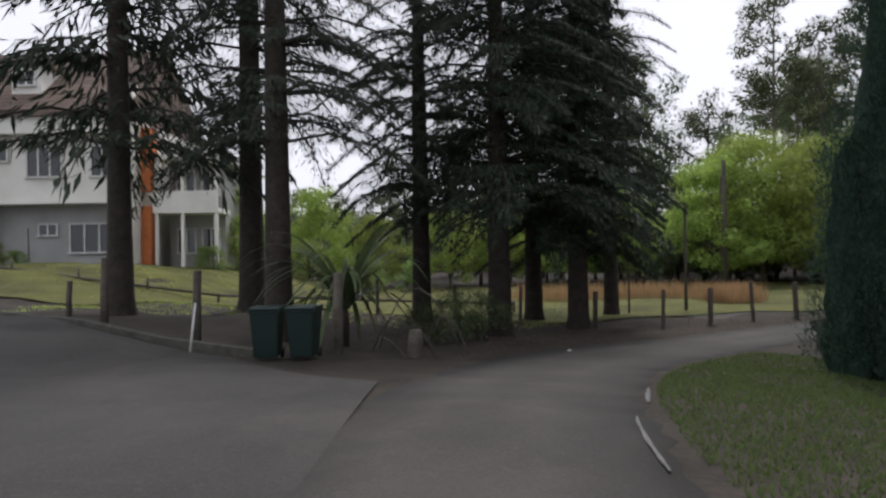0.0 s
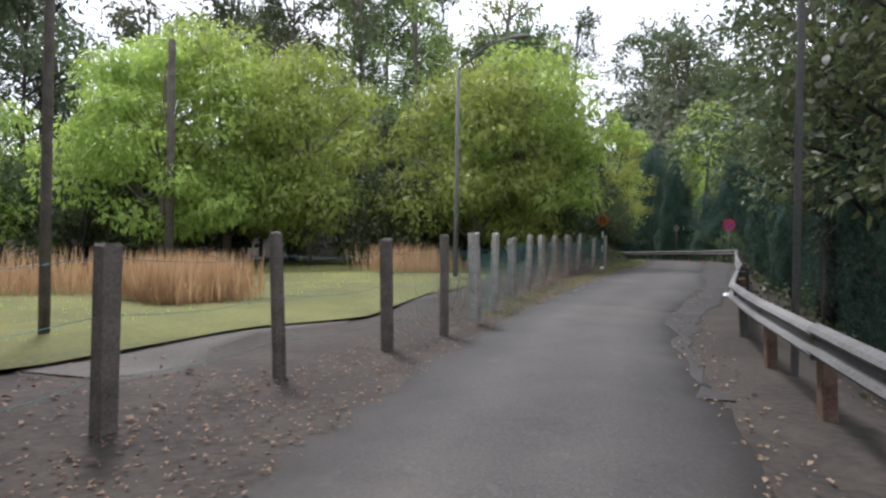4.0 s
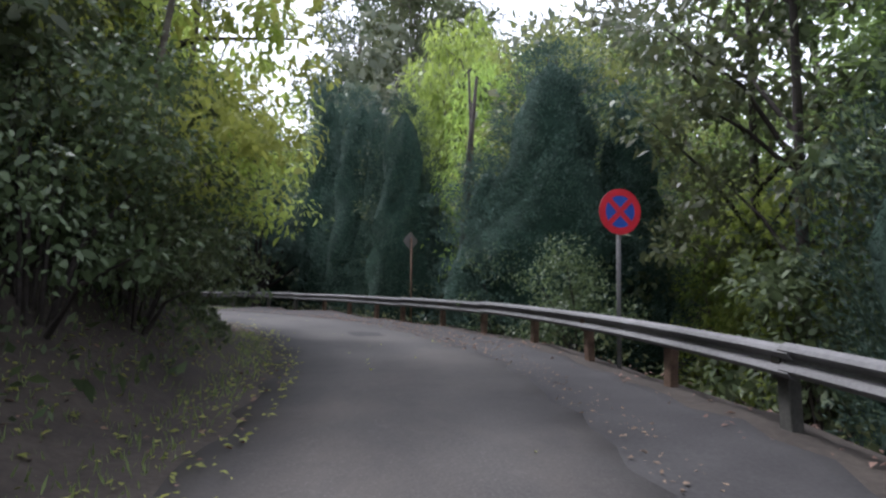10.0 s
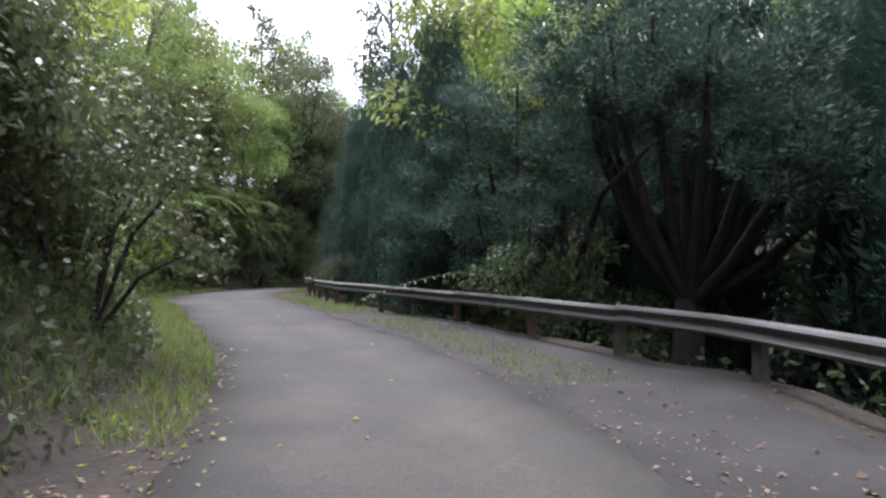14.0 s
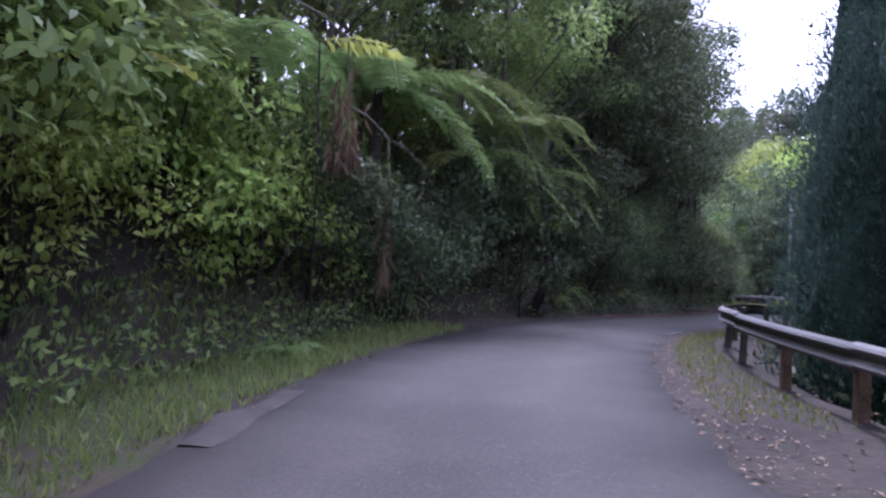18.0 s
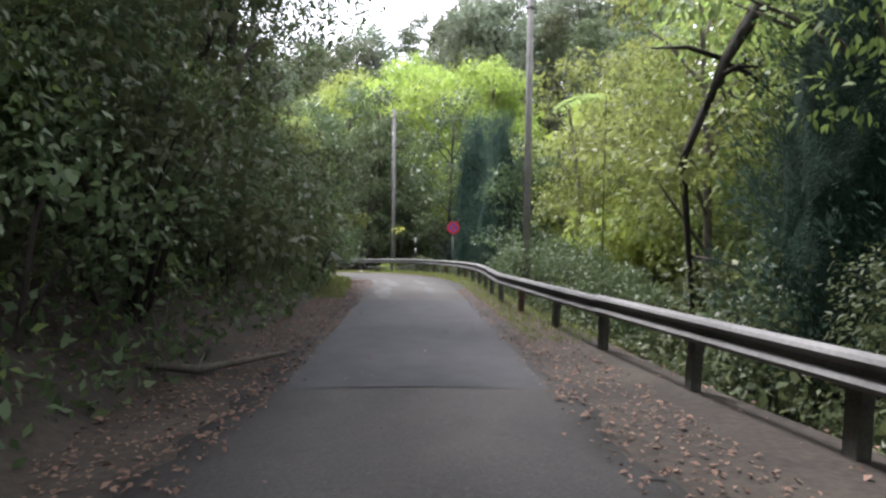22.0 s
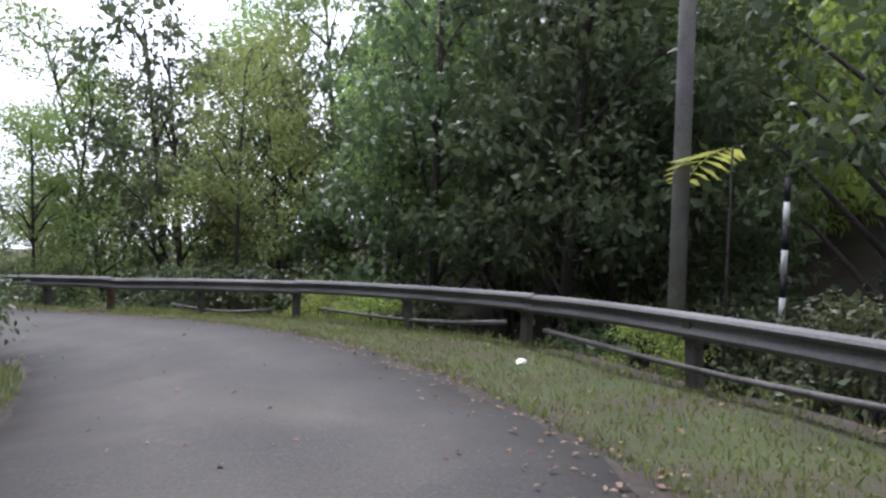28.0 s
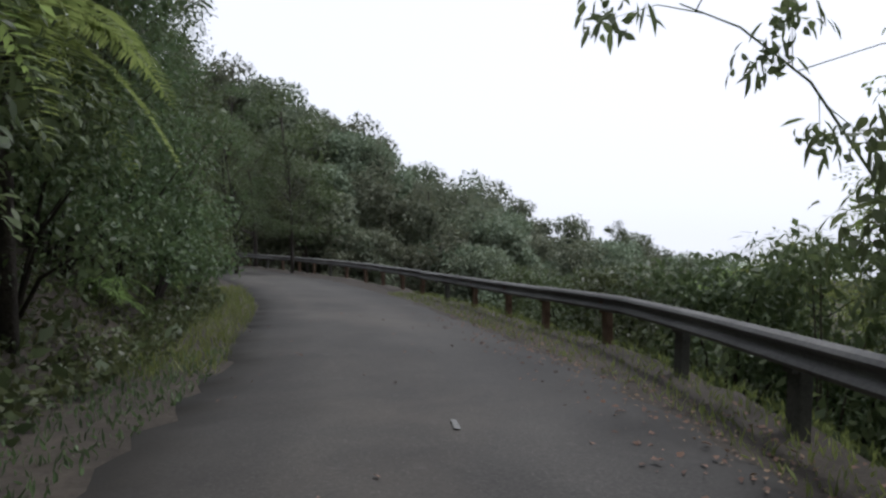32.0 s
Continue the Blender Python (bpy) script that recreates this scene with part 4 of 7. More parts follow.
# fresh green trees across the field
for x, y, sc, w in ((17.3, 38.6, 1.0, 0), (20.4, 39.6, 1.1, 1), (22.8, 37.4, 0.98, 2), (12.0, 43.0, 0.8, 1), (8.5, 44.0, 0.75, 2), (27.0, 32.0, 0.95, 1), (29.4, 31.6, 1.02, 2), (31.0, 33.0, 0.85, 0)):
    plant("bright", x, y, sc, which=w, group="fresh green trees across the field")
for x, y in ((14, 52), (9, 56), (2, 58), (39, 47), (17, 60)):
    plant("tall", x, y, RNG.uniform(0.85, 1.1), group="tall trees behind the field")
for x, y in ((5, 50), (12, 49), (22, 46), (40, 41), (-3, 52), (18, 55)):
    plant("dark", x, y, RNG.uniform(0.65, 0.9), group="trees behind the field")
for x, y in ((12, 46), (17, 45), (23, 43), (29, 43), (34, 41), (39, 40), (44, 42), (8, 48), (14, 49), (20, 51), (26, 46), (31, 50), (37, 47), (3, 50), (10, 53), (24, 55), (42, 47), (22, 60), (28, 63), (34, 58), (40, 54), (46, 52)):
    plant("hill", x, y, RNG.uniform(0.45, 0.7), group="dark undergrowth trees behind the field")
for x, y in ((-26, 58), (-22, 62), (-18, 60), (-14, 63), (-10, 60), (-6, 62), (-2, 60), (2, 63), (-20, 66), (-12, 68), (-4, 67), (-30, 63)):
    plant("hill", x, y, RNG.uniform(0.5, 0.75), group="trees far behind the field")
# Dark shrubs added to stand in for deep shade below the crowns
for x, y, sc in ((24.6, 34.5, 1.2), (26.4, 35.4, 1.4), (28.4, 35.0, 1.3), (30.2, 34.8, 1.5), (32.4, 34.6, 1.3), (34.0, 33.6, 1.2), (35.6, 34.4, 1.4), (32.6, 31.4, 1.0), (34.8, 31.6, 1.1), (15.4, 41.6, 1.4), (17.6, 42.2, 1.5), (19.8, 42.6, 1.5), (22.0, 41.4, 1.5), (24.2, 40.4, 1.4), (25.6, 38.2, 1.3), (13.2, 42.4, 1.3)):
    plant("darkshrub", x, y, sc, group="dark shrubs under the fresh green trees")
for x, y, top in ((16.5, 52.5, 14.5), (22.0, 51.5, 14.0), (19.5, 57.0, 17.0), (32.5, 45.5, 12.5), (36.5, 44.0, 12.5), (40.5, 38.0, 14.0), (43.5, 37.0, 15.5)):
    plant_top("dark", x, y, top, "shady trees behind the field", 0.85)
# cypresses behind the guardrail


def plant_cypress(s, d, top, wide, which=None, group="cypresses behind the guardrail"):
    """A cypress whose tip stands the given height over the road, with the given radius."""
    p = at(s, d)
    tall = p.z + top - ground_at(p.x, p.y)
    k = RNG.randrange(3) if which is None else which
    scale = wide / (1.9 + 0.15 * k)
    plant("cypress", p.x, p.y, scale, tall=tall / (7.5 + k) / scale, which=k, group=group)


for s, d, top, wide in ((26.5, 5.6, 8.5, 1.9), (30.0, 5.4, 8.0, 1.8), (33.6, 5.2, 7.4, 1.8), (36.2, 5.6, 6.6, 1.6), (38.5, 5.4, 6.0, 1.6), (40.4, 5.9, 11.5, 2.5), (44.4, 6.0, 8.6, 2.1), (48.0, 5.5, 8.3, 2.3), (51.8, 4.9, 5.0, 1.35), (61.2, 5.9, 7.2, 3.0), (69.4, 7.3, 8.6, 2.2), (72.6, 8.4, 10.0, 2.6), (75.2, 9.4, 11.0, 2.5), (79.2, 9.2, 10.0, 2.3), (84.8, 5.8, 8.2, 1.9), (87.2, 6.4, 8.8, 1.9), (89.4, 6.0, 8.6, 1.9), (92.6, 5.8, 8.4, 1.8), (95.6, 6.8, 9.0, 2.0), (99.0, 6.4, 6.6, 1.8), (101.4, 4.9, 9.0, 1.8), (104.2, 4.8, 10.5, 1.9), (107.2, 4.7, 11.0, 2.0), (110.4, 4.8, 10.5, 2.0), (113.6, 5.2, 10.0, 2.2), (117.5, 5.7, 8.6, 2.1), (120.8, 5.7, 8.4, 2.0), (144.6, 8.4, 8.4, 1.9), (146.8, 9.6, 7.6, 1.8), (148.2, 10.6, 5.4, 1.4)):
    plant_cypress(s, d, top, wide)
for s, d, sc, w in ((76.9, 6.4, 1.05, 0), (81.3, 6.1, 1.0, 1)):
    plant_sd("spreading", s, d, sc, which=w, group="spreading cypresses behind the guardrail")


KEEP_CLEAR = ((139.5, 146, -4.4, 0), (44, 52, -4.6, 0), (142, 152.5, 2, 7.0), (52, 56.5, 2, 5))
NO_TREES = ((53, 64.5, 4, 9.5), (134, 145.5, 3, 9.0))


def scatter(key, s0, s1, d0, d1, count, lo, hi, group="", gap=1.6, free=2.0, **more):
    """Plants spread between two offsets from the road, none of them within reach of any bend of it."""
    done, tries = [], 0
    while len(done) < count and tries < count * 30:
        tries += 1
        p = at(RNG.uniform(s0, s1), RNG.uniform(d0, d1))
        if any((p.x - q[0]) ** 2 + (p.y - q[1]) ** 2 < gap * gap for q in done):
            continue
        s, d, _ = near_road([p.x], [p.y])
        if d[0] < 0 and 44 < s[0] < 52.5 and d[0] > -6.2:
            continue
        if key in ("shrub", "darkshrub", "lightshrub") and any(a < s[0] < b and c < d[0] < e for a, b, c, e in KEEP_CLEAR):
            continue
        if key not in ("shrub", "darkshrub", "lightshrub", "fern") and any(a < s[0] < b and c < d[0] < e for a, b, c, e in NO_TREES):
            continue
        if (abs(d[0]) < free) or (d[0] > 0 and d[0] < rail_line(s[0]) + 0.8):
            continue
        done.append((p.x, p.y))
        plant(key, p.x, p.y, RNG.uniform(lo, hi), group=group, **more)


# right of the road
RNG.seed(21)
scatter("mid", 46, 95, 7.0, 16, 18, 0.7, 1.0, "forest below the road", 2.6)
scatter("dark", 66, 118, 9, 16, 11, 0.8, 1.1, "forest below the road", 3.0)
scatter("mid", 54, 78, 10, 18, 12, 1.05, 1.3, "forest below the road", 2.4)
scatter("mid", 46, 66, 7.6, 14, 9, 0.8, 1.05, "forest below the road", 2.2)
scatter("bright", 50, 64, 9, 16, 3, 0.8, 1.0, "fresh green trees below the road", 3)
for s, d, sc in ((49.0, 8.2, 0.8), (53.5, 8.0, 0.8), (56.5, 7.6, 0.85), (58.5, 9.2, 0.9)):
    plant_sd("dark", s, d, sc, group="forest below the road")
scatter("darkshrub", 42, 72, 7, 15, 20, 0.9, 1.3, "dark shrubs below the road", 1.8)
scatter("yellow", 44, 66, 9.5, 13, 5, 0.7, 1.0, "light trees below the road", 2.5)
scatter("mid", 116, 140, 5.8, 16, 22, 0.75, 1.15, "forest below the road", 1.9)
scatter("darkshrub", 117, 141, 4.0, 7.0, 16, 0.6, 1.0, "dark shrubs below the guardrail", 1.2)
scatter("darkshrub", 141, 156, 8.2, 12.5, 14, 0.6, 0.85, "dark shrubs below the guardrail", 1.2)
scatter("yellow", 124, 143, 9.5, 16, 10, 0.8, 1.05, "light trees below the road", 2.3)
scatter("bright", 134, 149, 12, 24, 8, 1.1, 1.5, "fresh green trees below the road", 3.2)
scatter("dark", 139, 154, 7.5, 14, 11, 0.8, 1.05, "forest below the road", 2.0)
scatter("darkshrub", 152, 176, 4.6, 10.0, 30, 0.6, 0.9, "shrubs below the guardrail", 1.2)
scatter("darkshrub", 154, 159.5, 4.6, 9, 14, 0.8, 1.1, "tall dark shrubs below the guardrail", 1.1)
scatter("darkshrub", 20, 128, 4.2, 7.0, 30, 0.55, 0.9, "shrubs behind the guardrail", 1.5)
for s, d, sc in ((36, 9, 0.9), (70, 12, 0.8), (75, 12.5, 0.8)):
    plant_sd("conifer", s, d, sc, group="conifers behind the guardrail")
for s, d, sc in ((153.7, 3.75, 0.42), (153.1, 4.4, 0.55), (148.9, 5.3, 0.45)):
    plant_sd("lightshrub", s, d, sc, group="small light plants beneath the guardrail")
for s, d, sc in ((145.6, 5.7, 0.5), (147.2, 5.9, 0.55), (148.4, 6.6, 0.6), (150.2, 5.8, 0.5), (143.8, 5.4, 0.5), (146.4, 7.2, 0.7)):
    plant_sd("darkshrub", s, d, sc, group="low dark shrubs beneath the guardrail")
# slender trees of the valley below the last bend
for x, y, top in ((92.6, 121.5, 2.0), (93.6, 124.6, 3.2), (95.3, 127.2, 4.5), (97.5, 115.5, 3.0), (100.0, 118.5, 4.5), (102.5, 115.0, 6.5), (99.5, 123.5, 6.5), (103.5, 121.5, 7.5), (106.0, 118.0, 9.0), (105.0, 127.0, 8.5), (101.0, 129.0, 7.0), (108.5, 124.0, 10.5), (111.0, 131.0, 11.0)):
    plant_top("valley", x, y, top, "slender trees below the last bend", 0.95)
for x, y, top in ((103.0, 117.5, 3.0), (106.5, 121.0, 5.5), (109.5, 117.0, 7.0), (104.5, 124.5, 5.0), (108.5, 128.5, 7.0), (101.0, 121.0, 2.0), (112.5, 123.0, 9.0), (97.0, 120.5, 3.0), (97.4, 126.0, 5.0), (101.8, 111.5, 5.5), (104.0, 111.0, 6.5), (107.0, 113.5, 7.5), (109.5, 113.0, 9.0), (104.5, 107.5, 6.5), (108.0, 108.0, 8.0)):
    plant_top("dark", x, y, top, "shady trees below the last bend", 0.9)
for x, y, top in ((92.5, 124.5, -2.6), (90.5, 127.0, -3.4), (93.5, 129.5, -2.8), (88.0, 130.0, -4.2), (95.5, 136.0, 0.0), (90.5, 134.5, -3.2), (101.5, 139.0, 3.5), (97.0, 142.0, 0.5), (93.0, 140.5, -2.0), (107.0, 142.0, 6.0), (86.0, 134.5, -4.8), (103.0, 147.0, 3.0)):
    plant_top("valley", x, y, top, "low trees of the valley", 1.3)
# fresh green and hazy tall trees on the rise beyond the bend
for x, y, top in ((117, 114, 12.5), (121, 119, 14.0), (124.5, 113, 14.5), (115.5, 120.5, 11.5), (127, 121, 16.0), (120.5, 108.5, 12.5), (129.5, 115.0, 16.5), (114, 109.5, 9.5), (118, 126, 12.5), (124, 128, 14.5)):
    plant_top("bright", x, y, top, "fresh green trees on the rise")
for x, y, top in ((133, 124, 24), (138, 117, 26), (142, 126, 29), (136, 132, 25), (146, 120, 30), (131, 108, 21), (140, 108, 26), (150, 130, 31), (128, 135, 21), (150, 112, 30), (134, 101, 22), (145, 100, 26), (126, 102, 18), (144, 136, 29), (120, 131, 17), (125, 139, 21), (131, 146, 24), (137, 151, 27), (128, 151, 22), (123, 126, 16)):
    plant_top("tall", x, y, top, "tall trees on the rise")
for x, y, top in ((131, 119, 17), (135, 113, 19), (134, 128, 18), (141, 121, 22), (140, 131, 21), (127, 108, 15), (133, 104, 17), (147, 126, 25), (146, 114, 24), (121, 133, 13), (115, 133, 11), (130, 139, 19), (122, 140, 16), (127, 144, 19), (135, 142, 23), (133, 153, 23), (141, 146, 27), (121, 148, 15), (150, 120, 29), (152, 105, 28), (143, 106, 24), (138, 98, 21), (154, 136, 31), (131, 113, 24), (137, 107, 25), (136, 119, 26), (142, 113, 27), (145, 107, 28), (148, 118, 29), (132, 99, 22), (128, 117, 20), (139, 125, 26), (141, 101, 25)):
    plant_top("hill", x, y, top, "trees on the rise")
for x, y, top in ((60, 31.5, 9.5), (64, 34.5, 11.5), (75, 66.5, 16), (78, 63.5, 17), (72.5, 63, 15), (82, 66, 18)):
    plant_top("bright", x, y, top, "light trees behind the cypresses", 0.58)
for x, y, top in ((70, 36, 13), (74, 33, 14), (66, 31, 11.5), (78, 38, 16), (72, 41, 14.5), (80, 32, 16), (63, 27, 10.5), (68, 26, 12), (76, 44, 16.5), (84, 40, 18), (73, 29, 13.5), (66, 35.5, 11.5)):
    plant_top("hill", x, y, top, "trees of the slope beyond the bend")
for x, y, top in ((80, 43, 25), (86, 47, 28), (92, 46, 28), (88, 52, 29), (96, 52, 29), (76, 38, 21)):
    plant_top("tall", x, y, top, "tall trees above the bend")
    plant_top("hill", x + 2, y - 2.5, top - 7, "trees above the bend")
plant_top("tall", 67.1, 64.8, 17.5, "tall trees below the road", 0.7)
# left of the road
RNG.seed(34)
for x, y, top in ((58.3, 76.7, 13.5), (63.0, 79.0, 14.5), (66.2, 83.0, 17.0), (70.5, 87.8, 18.5), (76.3, 91.2, 19.5), (61.0, 84.5, 17.0)):
    plant_top("mid", x, y, top, "tall leafy trees inside the bend", 0.8)
for x, y, top in ((60.8, 78.2, 14.0), (68.4, 86.0, 17.5), (73.7, 91.0, 20.0), (64.5, 90.0, 19.0)):
    plant_top("dark", x, y, top, "tall leafy trees inside the bend", 0.8)
for s, d, sc in ((104.6, -3.9, 1.15), (102.4, -4.4, 1.3), (96.8, -4.9, 1.0), (107.5, -3.8, 1.1)):
    plant_sd("treefern", s, d, sc, group="tree ferns on the bank")
scatter("darkshrub", 52, 78, -4.6, -2.7, 26, 0.7, 1.15, "shrubs on the bank", 0.85, 2.5)
scatter("lightshrub", 78, 96, -6.2, -4.3, 16, 0.7, 1.1, "light shrubs on the bank", 0.9, 3.8)
scatter("darkshrub", 100, 143, -4.6, -3.0, 42, 0.75, 1.25, "shrubs on the bank", 0.85, 2.9)
scatter("darkshrub", 56, 82, -5.6, -3.6, 16, 0.8, 1.2, "shrubs on the bank", 1.2, 3.2)
scatter("lightshrub", 96, 109, -6.4, -4.2, 14, 0.7, 1.1, "lush shrubs on the bank", 1.1, 4.2)
scatter("mid", 94, 108, -8.5, -6.0, 6, 0.5, 0.65, "young trees on the bank", 1.8, 5.0)
scatter("lightshrub", 84, 102, -8.5, -5.0, 18, 0.9, 1.3, "light shrubs on the bank", 1.2, 4.5)
scatter("shrub", 124, 136, -4.7, -3.8, 8, 1.0, 1.3, "leafy shrubs overhanging the bank", 1.1, 3.7)
plant_sd("treefern", 144.4, -3.1, 0.98, which=0, turn=20, group="tree ferns on the bank")
for s, d, sc in ((146.8, -3.0, 0.6), (148.4, -2.95, 0.75), (150.2, -2.85, 0.6), (152.0, -2.8, 0.6)):
    plant_sd("darkshrub", s, d, sc, group="dark shrubs on the inner bank")
plant_sd("treefern", 147.5, -4.2, 1.0, group="tree ferns on the bank")
scatter("shrub", 104, 144, -5.6, -4.1, 14, 0.8, 1.3, "shrubs on the bank", 1.2, 3.6)
scatter("shrub", 86, 112, -9.0, -5.0, 14, 1.1, 1.6, "shrubs on the bank", 1.5, 4.5)
scatter("darkshrub", 112, 146, -9.0, -5.0, 20, 1.1, 1.6, "shrubs on the bank", 1.5, 4.5)
scatter("dark", 50, 98, -10, -5.0, 13, 0.55, 0.9, "trees on the bank", 2.0, 4.5)
scatter("mid", 96, 110, -10, -4.8, 7, 0.5, 0.8, "trees on the bank", 1.9, 4.5)
scatter("dark", 110, 150, -10, -4.8, 12, 0.55, 0.85, "trees on the bank", 1.9, 4.5)
scatter("darkshrub", 47, 58, -7.8, -4.8, 12, 1.0, 1.5, "shrubs behind the sign", 1.2, 4.6)
scatter("dark", 46, 56, -9.5, -6.5, 5, 0.6, 0.8, "trees behind the sign", 2.0, 6.0)
scatter("yellow", 74, 90, -6.0, -4.4, 7, 0.5, 0.65, "light trees on the bank", 1.8, 4.2)
scatter("yellow", 56, 80, -6.0, -3.9, 14, 0.6, 0.9, "light trees on the bank", 1.8, 4.0)
scatter("dark", 114, 134, -6.4, -4.4, 9, 0.85, 1.05, "trees on the bank", 1.9, 4.3)
scatter("mid", 98, 110, -8.0, -5.6, 5, 0.9, 1.1, "tall leafy trees on the bank", 2.4, 5.4)
scatter("mid", 110, 134, -8.0, -5.6, 7, 1.0, 1.2, "tall leafy trees above the bank", 2.8, 5.4)
scatter("mid", 50, 150, -22, -9, 24, 0.8, 1.2, "forest above the road", 3.0, 7.0)
scatter("treefern", 80, 110, -6.2, -4.2, 16, 0.8, 1.05, "tree ferns on the bank", 1.5, 4.0)
scatter("treefern", 140, 152, -5.5, -4.2, 3, 0.7, 0.9, "tree ferns on the bank", 1.6, 4.0)
scatter("darkshrub", 150, 182, -4.6, -3.3, 14, 0.8, 1.2, "dark shrubs on the inner bank", 1.1, 3.2)
scatter("dark", 157, 174, -6.0, -4.4, 8, 0.48, 0.65, "trees on the inner bank", 1.6, 4.2)
scatter("dark", 152, 190, -9, -4.5, 9, 0.6, 0.9, "trees on the bank", 2.0, 4.2)
for s, d, sc in ((164.6, -4.1, 0.46), (167.0, -4.2, 0.5), (169.2, -4.4, 0.45), (171.5, -4.2, 0.5), (174.0, -4.2, 0.5), (176.5, -4.0, 0.45), (161.8, -3.9, 0.42)):
    plant_sd("dark", s, d, sc * 0.78, group="small dark trees on the inner verge")
for s, d, sc in ((157.5, -4.6, 0.8), (160.5, -4.9, 0.85), (163.4, -5.0, 0.8), (166.4, -5.0, 0.75)):
    plant_sd("dark", s, d, sc, group="trees on the inner bank")
for s, d, sc in ((56.0, -3.1, 0.72), (59.2, -3.0, 0.78)):
    plant_sd("yellow", s, d, sc, group="light trees on the bank")
for s, d, sc in ((107.8, -4.7, 0.9), (111.2, -5.0, 0.8)):
    plant_sd("mid", s, d, sc, group="trees overhanging the bank")
for s, d, sc in ((105.6, -3.7, 1.1), (108.8, -3.8, 1.05)):
    plant_sd("treefern", s, d, sc, group="tree ferns on the bank")
for s, d, sc in ((115.0, -4.7, 0.9), (118.6, -4.6, 0.95), (122.4, -4.8, 0.9)):
    plant_sd("dark", s, d, sc, group="trees overhanging the bank")
for s, d, sc in ((158.6, -3.5, 1.15), (162.6, -3.3, 1.0), (166.0, -3.5, 0.9)):
    plant_sd("treefern", s, d, sc, group="tree ferns on the inner bank")
scatter("fern", 54, 150, -3.9, -2.9, 24, 0.45, 0.75, "ferns along the verge", 1.2, 2.4)
scatter("treefern", 84, 94, -4.6, -3.5, 9, 0.5, 0.7, "bright tree ferns on the bank", 1.0, 3.2)
scatter("fern", 82, 95, -5.2, -3.5, 11, 0.6, 0.9, "bright ferns on the bank", 0.9, 3.2)
scatter("darkshrub", 74, 83, -4.6, -3.2, 7, 0.7, 1.0, "shrubs on the bank", 1.0, 3.0)
scatter("fern", 158, 184, -4.0, -3.2, 6, 0.5, 0.8, "ferns along the verge", 1.5, 3.0)
# the wooded hillside beyond the last bend
for i in range(190):
    turn, far = radians(RNG.uniform(4, 78)), RNG.uniform(40, 74)
    x, y = HILL_FOOT[0] - far * math.sin(turn), HILL_FOOT[1] + far * math.cos(turn)
    if y < 141 or far * math.cos(turn) < 26:
        continue
    plant("hill", x, y, RNG.uniform(0.6, 0.95), group="trees of the far hillside", sink=0.3)
for turn, far, sc in ((19, 62, 0.5), (17.5, 58, 0.42), (30, 64, 0.4)):
    plant("tall", HILL_FOOT[0] - far * math.sin(radians(turn)), HILL_FOOT[1] + far * math.cos(radians(turn)), sc, group="trees of the far hillside")
scatter("tall", 66, 98, 14, 26, 8, 0.7, 0.95, "tall trees below the road", 3.5, 8)
scatter("tall", 120, 146, 14, 30, 14, 0.75, 1.1, "tall trees below the road", 3.5, 8)
scatter("tall", 52, 130, -30, -14, 18, 0.7, 1.0, "tall trees above the road", 4, 10)
scatter("hill", 40, 148, 22, 36, 16, 0.9, 1.4, "trees of the wooded slope", 4, 14)
scatter("hill", 0, 70, -75, -48, 22, 0.4, 0.6, "trees of the wooded slope", 4, 25)
scatter("tall", 98, 124, 10, 26, 8, 0.6, 0.9, "tall trees below the road", 3, 6)
scatter("mid", 98, 112, 8.5, 16, 8, 0.9, 1.2, "forest below the road", 2.2)
scatter("bright", 24, 46, 12, 24, 4, 0.9, 1.2, "fresh green trees below the road", 3)
# dark trees past the last bend
for x, y, top in ((66.5, 131.0, 1.5), (63.0, 133.0, 3.0), (61.0, 136.5, 3.5), (67.5, 133.5, 1.5), (57.5, 137.0, 4.5), (59.0, 141.0, 4.5)):
    plant_top("dark", x, y, top, "shady trees on the slope past the last bend", 1.1)

# ---- grasses, leaf litter and verge plants ----


def spread_sd(rng, n, s0, s1, da, db):
    """Places beside the road: offsets may be tables of the distance."""
    s = rng.uniform(s0, s1, n)
    u = rng.uniform(0, 1, n)
    a = da(s) if callable(da) else np.full(n, float(da))
    b = db(s) if callable(db) else np.full(n, float(db))
    d = a + (b - a) * u
    p = np.array([np.interp(s, STEP, LINE[:, i]) for i in range(3)]).T
    t = np.array([np.interp(s, STEP, TAN[:, i]) for i in range(2)]).T
    t /= np.linalg.norm(t, axis=1)[:, None]
    xy = p[:, :2] + d[:, None] * np.stack([t[:, 1], -t[:, 0]], 1)
    on_road = (d > left_edge(s)) & (d < right_edge(s))
    w = np.clip((d - left_edge(s)) / (right_edge(s) - left_edge(s)), 0, 1)
    z = np.where(on_road, p[:, 2] + 0.03 * np.sin(np.pi * w) + 0.006, ground_height(xy[:, 0], xy[:, 1]) + 0.01)
    return np.column_stack([xy, z])


def litter(seed, rows, material, label, lo=0.05, hi=0.13, flat=0.25):
    rng = np.random.RandomState(seed)
    p = np.concatenate([spread_sd(rng, *r) for r in rows])
    n = len(p)
    a = rng.uniform(0, 2 * np.pi, n)
    way = np.column_stack([np.cos(a), np.sin(a), rng.normal(size=n) * flat])
    p[:, 2] += np.abs(rng.normal(size=n)) * 0.012
    l = rng.uniform(lo, hi, n)
    me = leaves_mesh("fallen_leaves", leaf_array(p, way, l, l * rng.uniform(0.4, 0.7, n), rng, False))
    tagged(mesh_part("fallen_leaves", me, material), label, "leaf litter", kind="stuff")


